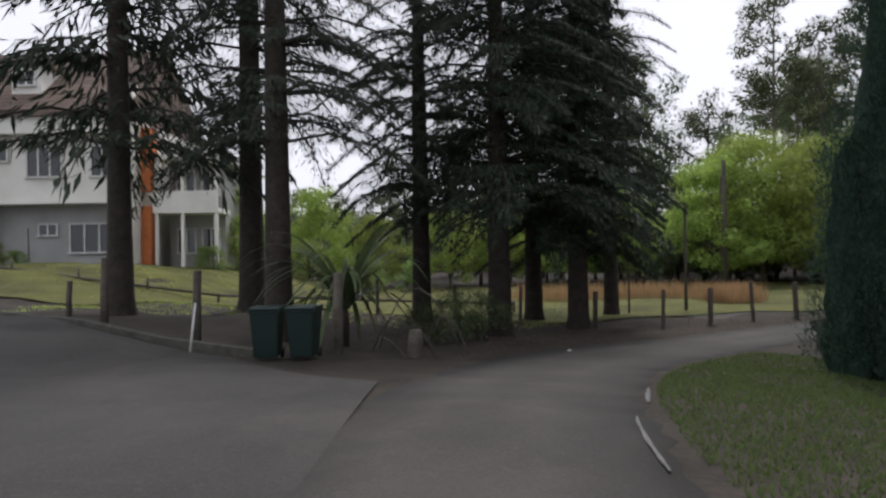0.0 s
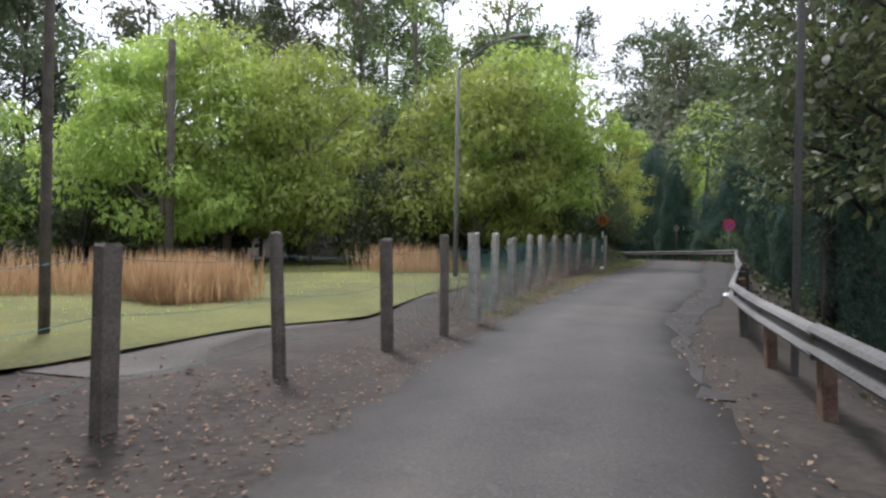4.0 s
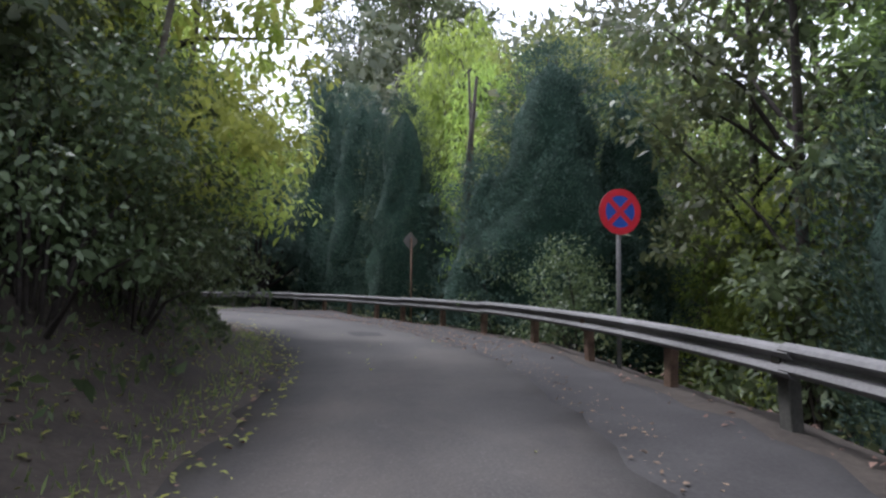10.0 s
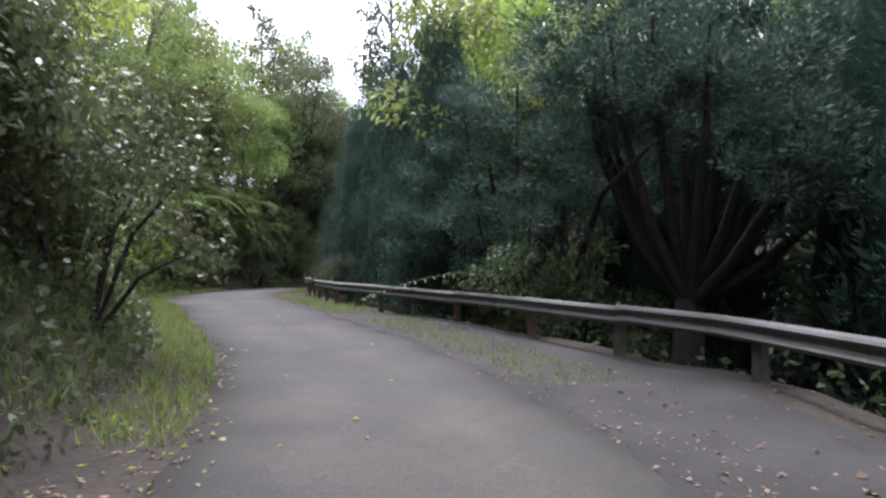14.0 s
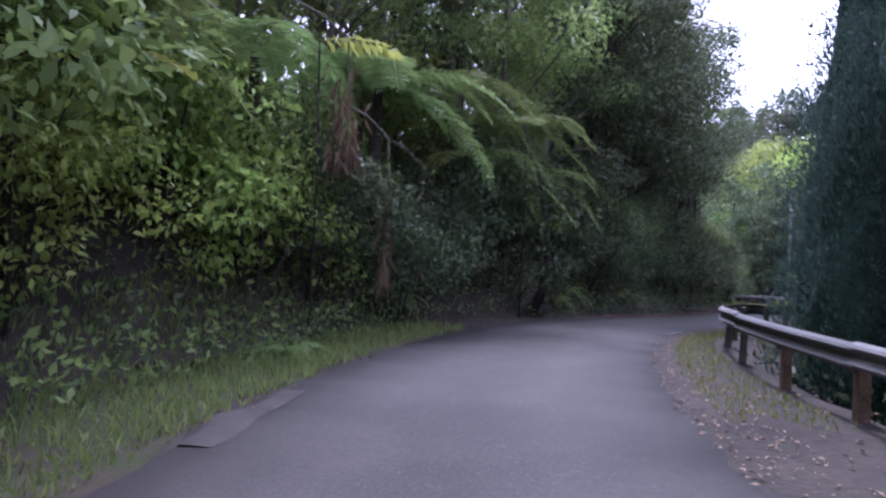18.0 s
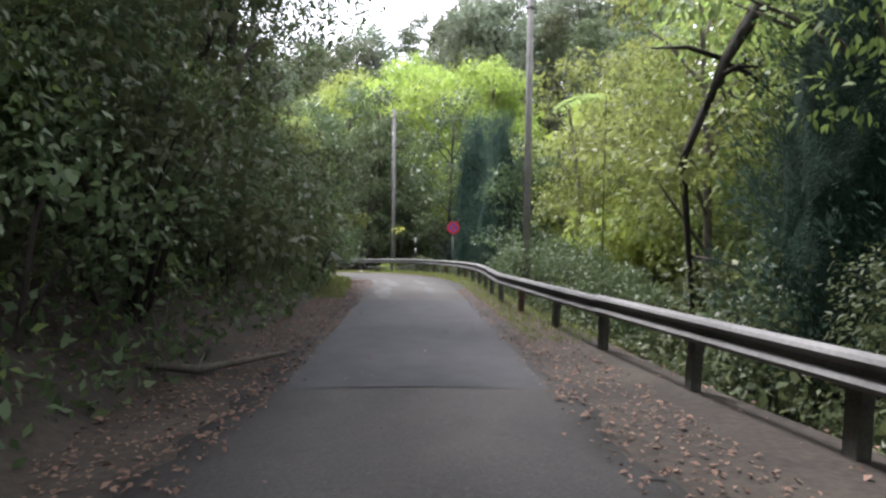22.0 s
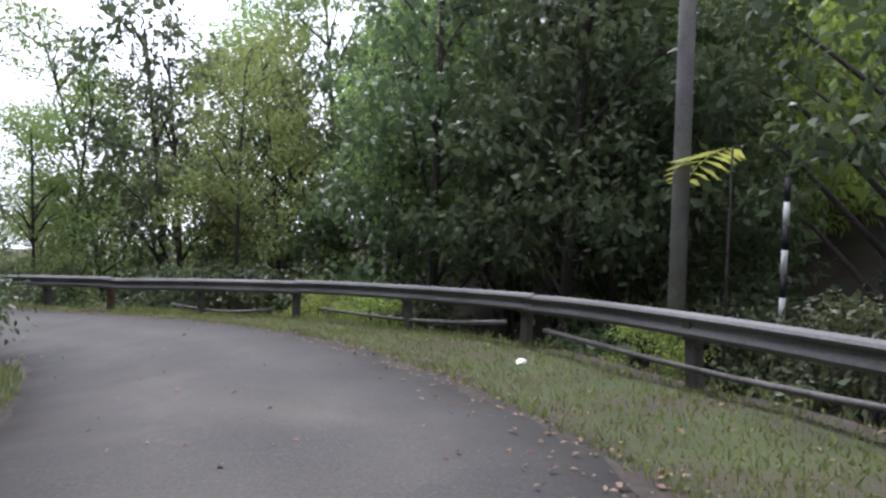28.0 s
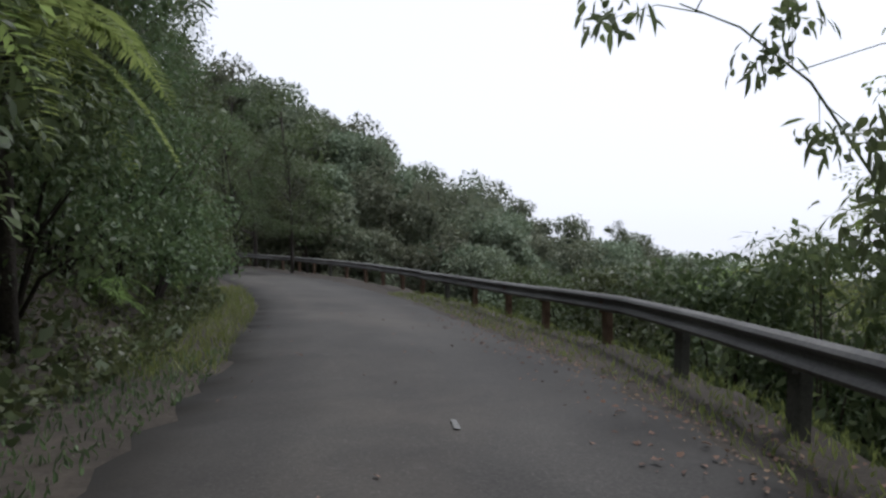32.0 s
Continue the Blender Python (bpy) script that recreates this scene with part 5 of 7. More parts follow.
def blades(seed, p, material, name, label, lo, hi, wide=0.012, lean=0.35):
    rng = np.random.RandomState(seed)
    n = len(p)
    way = rng.normal(size=(n, 3)) * lean + np.array([0, 0, 1.0])
    me = leaves_mesh(name, leaf_array(p - [0, 0, 0.02], way, rng.uniform(lo, hi, n), wide * rng.uniform(0.6, 1.5, n), rng))
    return tagged(mesh_part(name, me, material), label, "grass", kind="stuff")


def beyond(table_of, more):
    return lambda s: table_of(s) + more


rs = np.random.RandomState(3)
litter(1, [(4600, 19, 47, -2.75, -1.35), (700, 15, 24, -5.0, -1.9)], L_DEAD, "reddish-brown fallen leaves along the fence foot", 0.022, 0.055, 0.15)
litter(2, [(1300, 44, 62, -3.0, -1.0), (500, 60, 78, -2.6, -0.9), (70, 40, 90, -1.2, 1.6)], L_YELLOW, "yellowish fallen leaves on the verge and road", 0.035, 0.085)
litter(3, [(800, 57, 68, 1.4, 2.9), (200, 66, 84, 1.6, 3.4), (250, 44, 64, -2.6, -1.1)], L_LITTER, "brown fallen leaves against the road's outer edge", 0.035, 0.085)
litter(4, [(12000, 108, 137, -3.4, -1.25), (3000, 112, 131, 1.1, 2.1), (260, 104, 150, -1.5, 1.6), (500, 136, 152, 1.2, 3.2)], L_LITTER, "thick brown leaf litter along both road edges", 0.024, 0.07)
litter(5, [(900, 150, 172, 1.5, 3.0), (160, 138, 172, -1.6, 1.7), (300, 84, 104, -2.9, -1.9)], L_LITTER, "scattered dry leaves on the bend", 0.03, 0.08)
litter(6, [(9000, 50, 150, -6.5, -2.2), (6000, 24, 150, 2.4, 6.0), (4000, 13, 24, -12, -2.4)], L_LITTER, "dull leaf litter on the forest floor", 0.03, 0.085)

litter(7, [(1500, 56, 90, beyond(right_edge, -0.15), beyond(right_edge, 0.5)), (1200, 20, 56, beyond(right_edge, -0.1), beyond(right_edge, 0.4)), (1500, 92, 112, beyond(right_edge, -0.1), beyond(right_edge, 0.7)), (1500, 62, 84, beyond(left_edge, -0.7), beyond(left_edge, 0.1)), (1200, 140, 170, beyond(right_edge, -0.25), beyond(right_edge, 0.4))], L_LITTER, "small dry leaves along the road's crumbling edges", 0.02, 0.06)
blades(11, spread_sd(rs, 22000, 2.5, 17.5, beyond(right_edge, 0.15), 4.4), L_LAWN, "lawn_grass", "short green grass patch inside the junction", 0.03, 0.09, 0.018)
blades(12, spread_sd(rs, 28000, 73, 102, -4.4, beyond(left_edge, -0.02)), L_GRASS, "verge_grass", "bright green grass on the left verge", 0.06, 0.22, 0.018)
blades(13, np.concatenate([spread_sd(rs, 1500, 74, 81, 2.0, 3.1), spread_sd(rs, 2500, 83, 92, beyond(right_edge, 0), beyond(rail_line, -0.1))]), L_GRASS, "verge_grass", "patchy grass beside the guardrail", 0.05, 0.16)
blades(14, spread_sd(rs, 13000, 122, 178, beyond(right_edge, 0.05), beyond(rail_line, 0.6)), L_GRASS, "verge_grass", "green grass strip under the guardrail", 0.035, 0.15, 0.014)
blades(15, np.concatenate([spread_sd(rs, 9000, 128, 152, -3.5, beyond(left_edge, -0.05)), spread_sd(rs, 6000, 166, 182, -3.6, beyond(left_edge, 0))]), L_GRASS, "verge_grass", "green grass on the inner verge of the bend", 0.06, 0.24)
blades(20, spread_sd(rs, 24000, 136, 157, beyond(right_edge, 0.1), beyond(rail_line, 0.1)), L_GRASS, "verge_grass", "short green grass beside the guardrail", 0.045, 0.1, 0.014)
litter(8, [(1300, 136, 158, beyond(right_edge, 0), beyond(rail_line, 0.2))], L_LITTER, "brown leaves scattered in the short grass", 0.03, 0.07)
# Dark leaf colour reused so the verge's shade sits in the blades
blades(31, spread_sd(rs, 5000, 150, 168, -3.0, beyond(left_edge, -0.05)), L_DARK, "verge_grass", "inner verge grass with its shade in the dark green", 0.03, 0.12, 0.018)
blades(30, spread_sd(rs, 2600, 97, 112, beyond(right_edge, 0.25), beyond(rail_line, -0.1)), L_GRASS, "verge_grass", "sparse grass before the guardrail", 0.03, 0.12, 0.016)
litter(9, [(2600, 27, 46, -2.7, -1.5), (400, 30, 46, -1.6, -1.35)], L_DEAD, "dry brown leaf scraps along the fence", 0.02, 0.055, 0.1)
blades(32, spread_sd(rs, 2200, 28, 46, -2.2, -1.42), L_GRASS, "verge_grass", "sparse weedy grass below the fence", 0.02, 0.09, 0.014)
blades(16, spread_sd(rs, 3000, 46, 62, -3.2, beyond(left_edge, -0.1)), L_GRASS, "verge_grass", "thin grass among leaves on the verge", 0.04, 0.14)


def field_places(n, x0, x1, y0, y1):
    x, y = rs.uniform(x0, x1, n), rs.uniform(y0, y1, n)
    s, d, _ = near_road(x, y)
    k = d < -5.9
    return np.column_stack([x[k], y[k], ground_height(x[k], y[k]) + 0.01])


blades(17, np.concatenate([field_places(28000, -14, 25, 18, 37), field_places(9000, -26, -6, 26, 46)]), L_YELLOW, "field_grass", "short yellow-green grass across the field", 0.04, 0.13, 0.02)


def tuft_band(n, x0, y0, x1, y1, wide):
    u, w = rs.uniform(0, 1, n), rs.normal(size=n) * wide
    dx, dy = x1 - x0, y1 - y0
    l = math.hypot(dx, dy)
    x, y = x0 + dx * u - dy / l * w, y0 + dy * u + dx / l * w
    return np.column_stack([x, y, ground_height(x, y)])


blades(18, np.concatenate([tuft_band(2700, 3.6, 32.2, 12.5, 30.2, 0.55), tuft_band(2600, 12.0, 27.9, 14.0, 28.2, 0.55), tuft_band(900, 20, 30, 24, 31, 0.5)]), L_DRY, "dry_grass", "tall dry golden grass standing in the field", 0.5, 1.15, 0.022, 0.16)
blades(19, np.concatenate([spread_sd(rs, 260, 27, 37, -2.6, -2.1), spread_sd(rs, 170, 37, 44, -2.9, -2.5)]), L_WEED, "dry_weeds", "dry brown weeds grown through the fence", 0.25, 0.95, 0.014, 0.3)

def undergrowth(seed, n, s0, s1, d0, d1, material, label, lo, hi, lift=0.35):
    """Low leafy cover that hides the soil of the banks."""
    rng = np.random.RandomState(seed)
    p = spread_sd(rng, n, s0, s1, d0, d1)
    s, d, _ = near_road(p[:, 0], p[:, 1])
    p = p[(d < left_edge(s) - 0.75) | (d > rail_line(s) + 0.3)]
    n = len(p)
    patch = np.array([0.5 + 0.5 * noise.noise(Vector((x * 0.7, y * 0.7, 3.0))) for x, y, _ in p])
    p[:, 2] += rng.uniform(0, lift, n) * (0.3 + patch)
    way = rng.normal(size=(n, 3)) * 0.6 + np.array([0, 0, 0.25])
    l = rng.uniform(lo, hi, n)
    me = leaves_mesh("undergrowth", leaf_array(p, way, l, l * rng.uniform(0.35, 0.6, n), rng))
    tagged(mesh_part("undergrowth", me, material), label, "undergrowth", kind="stuff")


undergrowth(21, 26000, 47, 150, -9.0, -2.2, L_DARK, "dark leafy undergrowth covering the bank", 0.07, 0.18)
undergrowth(26, 15000, 88, 113, -9.5, -2.9, L_MID, "lush green undergrowth hanging down the bank", 0.06, 0.14, 0.7)
undergrowth(27, 10000, 58, 90, -4.5, -1.9, L_DARK, "dark weeds at the foot of the bank", 0.06, 0.16, 0.4)
undergrowth(28, 14000, 108, 146, -6.0, -2.3, L_DARK, "dark hanging undergrowth on the bank", 0.07, 0.18, 0.5)
undergrowth(29, 12000, 152, 176, -4.2, -1.7, L_DARK, "dark weeds along the inner verge", 0.05, 0.14, 0.35)
undergrowth(22, 8000, 84, 150, -7.0, -2.6, L_MID, "green leafy undergrowth on the bank", 0.06, 0.15)
undergrowth(23, 22000, 20, 150, 2.4, 11.0, L_DARK, "dark undergrowth behind the guardrail", 0.06, 0.18)
undergrowth(24, 11000, 112, 176, 2.4, 12.0, L_DARK, "dark green undergrowth below the guardrail", 0.06, 0.17, 0.5)
undergrowth(25, 7000, 150, 200, -8.0, -2.2, L_DARK, "dark undergrowth on the inner bank", 0.1, 0.28)

# ---- surfaces laid on the ground ----
for s0, s1, da, db, lab in ((134, 159, beyond(right_edge, 0.25), beyond(rail_line, -0.1), "mossy green turf beside the guardrail"), (79, 101, -3.2, beyond(left_edge, -0.1), "bright mossy turf of the left verge")):
    ribbon("verge_turf", s0, s1, da if callable(da) else (lambda s, k=da: k), db, 0.022, M_TURF, lab, "turf", rag=0.2, lie=True)
ribbon("road_shoulder", 24.0, 90, beyond(right_edge, -0.1), lambda s: right_edge(s) + (rail_line(s) - 0.2 - right_edge(s)) * (0.15 + 0.85 * smooth(24, 36, s)), 0.016, M_SHOULDER, "gritty dark shoulder beside the guardrail", "shoulder", rag=0.12, lie=True)
ribbon("driveway", 23.0, 46, lambda s: -5.2 + 0.25 * math.sin(s), lambda s: -3.9 + 0.2 * math.sin(s * 1.7), 0.02, M_DRIVE, "pale grey gravelled drive behind the fence", "driveway", rag=0.2, lie=True)


def flat_piece(name, outline, material, label, category, lift=0.03, cells=26):
    """A flat surface that lies on the ground inside an outline in plan."""
    xs, ys = [p[0] for p in outline], [p[1] for p in outline]
    bm = bmesh.new()
    face = bm.faces.new([bm.verts.new((x, y, 0)) for x, y in outline])
    for axis, lo, hi in ((0, min(xs), max(xs)), (1, min(ys), max(ys))):
        for k in range(1, cells):
            co = [0, 0, 0]
            no = [0, 0, 0]
            co[axis], no[axis] = lo + (hi - lo) * k / cells, 1
            bmesh.ops.bisect_plane(bm, geom=bm.verts[:] + bm.edges[:] + bm.faces[:], plane_co=co, plane_no=no)
    z = ground_height([v.co.x for v in bm.verts], [v.co.y for v in bm.verts])
    for v, h in zip(bm.verts, z):
        v.co.z = h + lift
    for fc in bm.faces:
        if fc.normal.z < 0:
            fc.normal_flip()
    return tagged(part(name, bm, material), label, category, kind="structure")


flat_piece("junction", [(-0.9, -13), (-0.9, 8.4), (-2.4, 9.4), (-3.9, 11.2), (-7.9, 13.4), (-12.5, 17.0), (-24, 23.5), (-26, 17), (-26, -13)], M_ASPHALT, "wide worn asphalt apron of the road junction", "road", 0.03)


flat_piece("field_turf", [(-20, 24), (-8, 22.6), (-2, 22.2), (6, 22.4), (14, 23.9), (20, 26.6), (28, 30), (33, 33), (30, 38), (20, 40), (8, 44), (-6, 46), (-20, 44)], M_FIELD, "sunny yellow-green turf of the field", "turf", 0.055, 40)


def decal(name, s0, s1, d0, d1, material, label, category, rag=0.06, lift=0.012):
    """A thin uneven patch on the road surface."""
    rng = np.random.RandomState(int(s0 * 7 + d0 * 3) % 997)
    v, f, n = [], [], max(2, int((s1 - s0) / 0.3) + 1)
    for i, s in enumerate(np.linspace(s0, s1, n)):
        taper = 1 if rag < 0.05 else 0.35 + 0.65 * math.sin(math.pi * (i + 0.5) / n) ** 0.5
        for k in range(5):
            d = (d0 + d1) / 2 + (d1 - d0) * (k / 4 - 0.5) * taper + (rng.uniform(-rag, rag) if k in (0, 4) else 0)
            u = min(1, max(0, (d - left_edge(s)) / (right_edge(s) - left_edge(s))))
            v.append(at(s, d, 0.03 * math.sin(math.pi * u) + (lift if 0 < k < 4 else lift - 0.006)))
    for i in range(n - 1):
        for k in range(4):
            a = i * 5 + k
            f.append((a, a + 1, a + 6, a + 5))
    return tagged(mesh_part(name, from_lists(name, v, f), material), label, category, kind="structure")


M_FADED = noise_material("faded_road_paint", (0.06, 0.06, 0.06), (0.19, 0.19, 0.18), 9, 60, 0.8, 0.2)
M_PALE = noise_material("worn_pale_asphalt", (0.045, 0.044, 0.042), (0.09, 0.087, 0.081), 2.5, 50, 0.75, 0.3)
for s0, s1, d in ((33.0, 33.7, -1.25), (34.1, 34.5, -1.25), (36.0, 36.8, -1.25), (37.6, 38.0, -1.24), (39.4, 40.4, -1.24), (41.7, 43.3, -1.24)):
    decal("edge_line", s0, s1, d - 0.016, d + 0.016, M_FADED, "worn white edge line along the asphalt", "road marking", 0.01, 0.006)
decal("edge_line", 4.2, 6.2, 1.165, 1.195, M_FADED, "worn white edge line beside the grass patch", "road marking", 0.012)
decal("edge_line", 7.2, 8.6, 1.32, 1.36, M_FADED, "broken white edge line beside the grass patch", "road marking", 0.012)
decal("edge_line", 105.0, 106.2, 0.95, 1.0, M_FADED, "short white edge line before the rail", "road marking", 0.02)
decal("edge_line", 163.6, 163.85, 0.5, 0.53, M_FADED, "short worn white mark on the road", "road marking", 0.03)
decal("road_patch", 119.3, 127.4, -1.25, 1.15, M_PATCH, "dark square-edged asphalt repair across the lane", "road patch", 0.03, 0.008)
decal("pothole", 59.5, 60.6, 0.33, 0.86, noise_material("dark_pothole_gravel", (0.018, 0.0175, 0.017), (0.044, 0.042, 0.039), 6, 60, 0.9, 0.7, depth=0.01), "dark shallow pothole in the asphalt", "pothole", 0.1, 0.007)
for s0, s1, d0, d1 in ((127.9, 131.6, -0.98, -0.62), (129.3, 131.9, 0.28, 0.52), (132.0, 133.6, -0.75, -0.4), (133.2, 135.4, -0.9, -0.42), (134.9, 136.8, -0.7, -0.5), (134.2, 136.2, -1.2, -1.05)):
    decal("road_patch", s0, s1, d0, d1, M_PALE, "pale worn wheel track in the asphalt", "road patch", 0.1, 0.01 + 0.004 * (s0 > 133) + 0.003 * (s0 > 134.5))
decal("road_patch", 133.2, 136.0, 0.25, 0.5, M_PALE, "pale scuffed streak on the asphalt", "road patch", 0.07)
decal("concrete_edge", 94.9, 96.5, -2.06, -1.74, noise_material("old_pinkish_concrete", (0.03, 0.027, 0.025), (0.075, 0.066, 0.058), 4, 50, 0.9, 0.5), "pale broken rim of an old concrete slab", "road patch", 0.1, 0.004)

# ---- the fence along the field ----


def post_mesh(seed, h, r, square):
    rng = np.random.RandomState(seed)
    bm = bmesh.new()
    if square:
        box(bm, -r, r, -r, r, -0.5, h, 0.012)
    else:
        bmesh.ops.create_cone(bm, cap_ends=True, segments=10, radius1=r * 1.06, radius2=r * 0.94, depth=h + 0.5, matrix=Matrix.Translation((0, 0, (h - 0.5) / 2)))
        bmesh.ops.bevel(bm, geom=[e for e in bm.edges if all(v.co.z > h - 0.05 for v in e.verts)], offset=0.014, segments=1, affect="EDGES")
    for v in bm.verts:
        v.co += Vector(rng.normal(size=3) * 0.006)
    me = bpy.data.meshes.new("fence_post")
    bm.to_mesh(me)
    bm.free()
    return me


POSTS = [post_mesh(i, 1.25, 0.062 if i < 4 else 0.07, i % 2) for i in range(8)]
fence = thing("fence", "old field fence of timber posts, wire and sagging netting", "fence")
places = [Vector(p) for p in ((-2.2, 20.6, 0), (0.4, 21.0, 0), (2.6, 21.3, 0), (4.9, 20.2, 0), (7.0, 19.9, 0))]
places += [at(s, d) for s, d in ((21.86, -2.75), (23.62, -2.58), (25.24, -2.18), (26.3, -1.85), (27.4, -1.75), (29.0, -1.95), (31.0, -2.15), (33.0, -2.3), (35.0, -2.45), (37.0, -2.56), (39.2, -2.65), (41.47, -2.78), (43.76, -2.64), (45.94, -2.53))]
for i, p in enumerate(places):
    p.z = ground_at(p.x, p.y)
    ob = mesh_part("post", POSTS[i % 4 + (4 if i > 8 else 0)], None, fence)
    ob.data.materials.append(M_PALE_POST if i > 8 else M_WOOD) if not ob.data.materials else None
    ob.matrix_world = Matrix.Translation(p) @ pose(0, 0, 0, RNG.uniform(-3, 3), RNG.uniform(-3, 3), RNG.uniform(0, 90)) @ Matrix.Diagonal((1, 1, RNG.uniform(0.96, 1.08), 1))
for h in (0.35, 0.75, 1.12):
    for a, b in zip(places, places[1:]):
        n = 4
        tube("strand", [a.lerp(b, k / n) + Vector((0, 0, h - 0.05 * math.sin(math.pi * k / n))) for k in range(n + 1)], [0.0028] * (n + 1), M_WIRE, fence, 3)
v, f = [], []
for a, b in zip(places[7:], places[8:]):
    span = b - a
    n = max(6, int(span.length / 0.085))
    sag = RNG.uniform(0.02, 0.12)
    for k in range(-13, n):
        for up in (1, -1):
            k0, k1 = k, k + 13
            z0, z1 = (0.08, 1.14) if up > 0 else (1.14, 0.08)
            c0, c1 = max(0, k0), min(n, k1)
            if c1 - c0 < 2:
                continue
            pts = []
            for q in (c0, (c0 + c1) / 2, c1):
                u = (q - k0) / 13
                zz = z0 + (z1 - z0) * u
                pts.append(a + span * (q / n) + Vector((0, 0, zz - sag * math.sin(math.pi * q / n) * zz)))
            tube_lists(pts, [0.0019] * 3, 3, v, f, False)
mesh_part("netting", from_lists("netting", v, f), M_WIRE, fence, "dull greenish wire netting")

M_VINE = noise_material("dead_vine_stems", (0.11, 0.085, 0.055), (0.34, 0.28, 0.2), 8, 50, 0.9, 0.2)


def dry_vine(p, h, n, seed):
    """A dead climber tangled over a post and the netting beside it."""
    rng = np.random.RandomState(seed)
    v, f = [], []
    way = (at(40, 0) - at(36, 0)).normalized()
    for k in range(n):
        x, z = rng.normal() * 0.16, h * rng.uniform(0.15, 1.0)
        pts, lean, y = [], rng.normal() * 0.5, rng.normal() * 0.05
        for q in np.linspace(0, 1, 5):
            along_by = x + lean * q * 0.5
            pts.append(p + way * along_by + Vector((y, -y, max(0.01, z + 0.3 * q * rng.uniform(0.3, 1.2) - 0.75 * q * q * rng.uniform(0.3, 1.2)))) + Vector(rng.normal(size=3)) * 0.02)
        tube_lists(pts, [0.006, 0.005, 0.004, 0.003, 0.002], 3, v, f, False)
    tagged(mesh_part("dry_vine", from_lists("dry_vine", v, f), M_VINE), "tangled dead vine clinging to the fence post", "dead vine", kind="stuff")


for i, (h, n) in enumerate(((0.7, 16), (1.25, 60), (1.35, 110), (1.3, 80), (1.2, 60), (0.9, 30), (0.6, 16))):
    dry_vine(places[i + 12], h, n, 60 + i)

# taller posts by the junction
for x, y, h, r, lab in ((-2.05, 11.9, 1.55, 0.1, "thick mossy timber post by the road"), (-5.1, 12.8, 1.5, 0.085, "tall dark timber post beside the bins"), (-7.6, 13.9, 1.5, 0.085, "tall dark timber post at the kerb"), (-9.3, 15.4, 0.9, 0.07, "short dark timber post at the kerb"), (-4.4, 17.6, 2.4, 0.07, "tall thin timber post among conifers"), (9.7, 24.9, 4.3, 0.06, "tall thin timber pole in the field"), (7.5, 25.2, 1.7, 0.045, "thin timber stake in the field"), (16.3, 35.9, 7.4, 0.12, "tall bare timber pole in the field"), (-0.6, 12.2, 0.55, 0.14, "cut grey tree stump beside the road")):
    z = ground_at(x, y)
    t = thing("tree_stump" if r > 0.12 else "timber_post", lab, "stump" if r > 0.12 else "post", "" if r > 0.12 else "timber posts", place=Matrix.Translation((x, y, z)))
    tube("stump_wood" if r > 0.12 else "shaft", [(0, 0, -0.4), (0.01, 0, h * 0.5), (0.03, 0.01, h - 0.03), (0.03, 0.01, h)], [r * 1.1, r, r * 0.92, r * 0.8], M_WOOD, t, 10)
rail_log = thing("field_rail", "low dark timber rail along the field's far edge", "rail")
for a, b in (((-22, 27.5), (-9.5, 26.2)), ((-9.5, 26.2), (3, 26.6))):
    za, zb = ground_at(*a), ground_at(*b)
    tube("rail_bar", [(*a, za + 0.42), ((a[0] + b[0]) / 2, (a[1] + b[1]) / 2, (za + zb) / 2 + 0.4), (*b, zb + 0.42)], [0.06, 0.06, 0.06], M_WOOD, rail_log, 6)
    for k in range(5):
        x, y = a[0] + (b[0] - a[0]) * k / 4, a[1] + (b[1] - a[1]) * k / 4
        z = ground_at(x, y)
        tube("rail_post", [(x, y, z - 0.3), (x, y, z + 0.52)], [0.06, 0.055], M_WOOD, rail_log, 7)

# the low kerb wall of the junction
bm = bmesh.new()
for a, b in (((-11.6, 16.4), (-7.9, 13.6)), ((-7.9, 13.6), (-5.6, 12.5)), ((-5.6, 12.5), (-3.5, 11.5))):
    d = Vector((b[0] - a[0], b[1] - a[1], 0))
    nrm = Vector((-d.y, d.x, 0)).normalized() * 0.09
    low, top = [], []
    for p in (a, b):
        z = ground_at(*p)
        for sgn in (-1, 1):
            low.append(Vector((p[0] + sgn * nrm.x, p[1] + sgn * nrm.y, z - 0.2)))
            top.append(Vector((p[0] + sgn * nrm.x, p[1] + sgn * nrm.y, z + 0.14)))
    q = [bm.verts.new(c) for c in low + top]
    for ids in ((0, 1, 3, 2), (4, 6, 7, 5), (0, 2, 6, 4), (1, 5, 7, 3), (0, 4, 5, 1), (2, 3, 7, 6)):
        bm.faces.new([q[i] for i in ids])
bmesh.ops.recalc_face_normals(bm, faces=bm.faces)
# The conifers' shadow is put into the kerb's dark stone
tagged(part("kerb", bm, M_STONE), "low kerb edging the conifer bed, coloured dark for its shade", "kerb", kind="structure")

# ---- wheeled bins ----


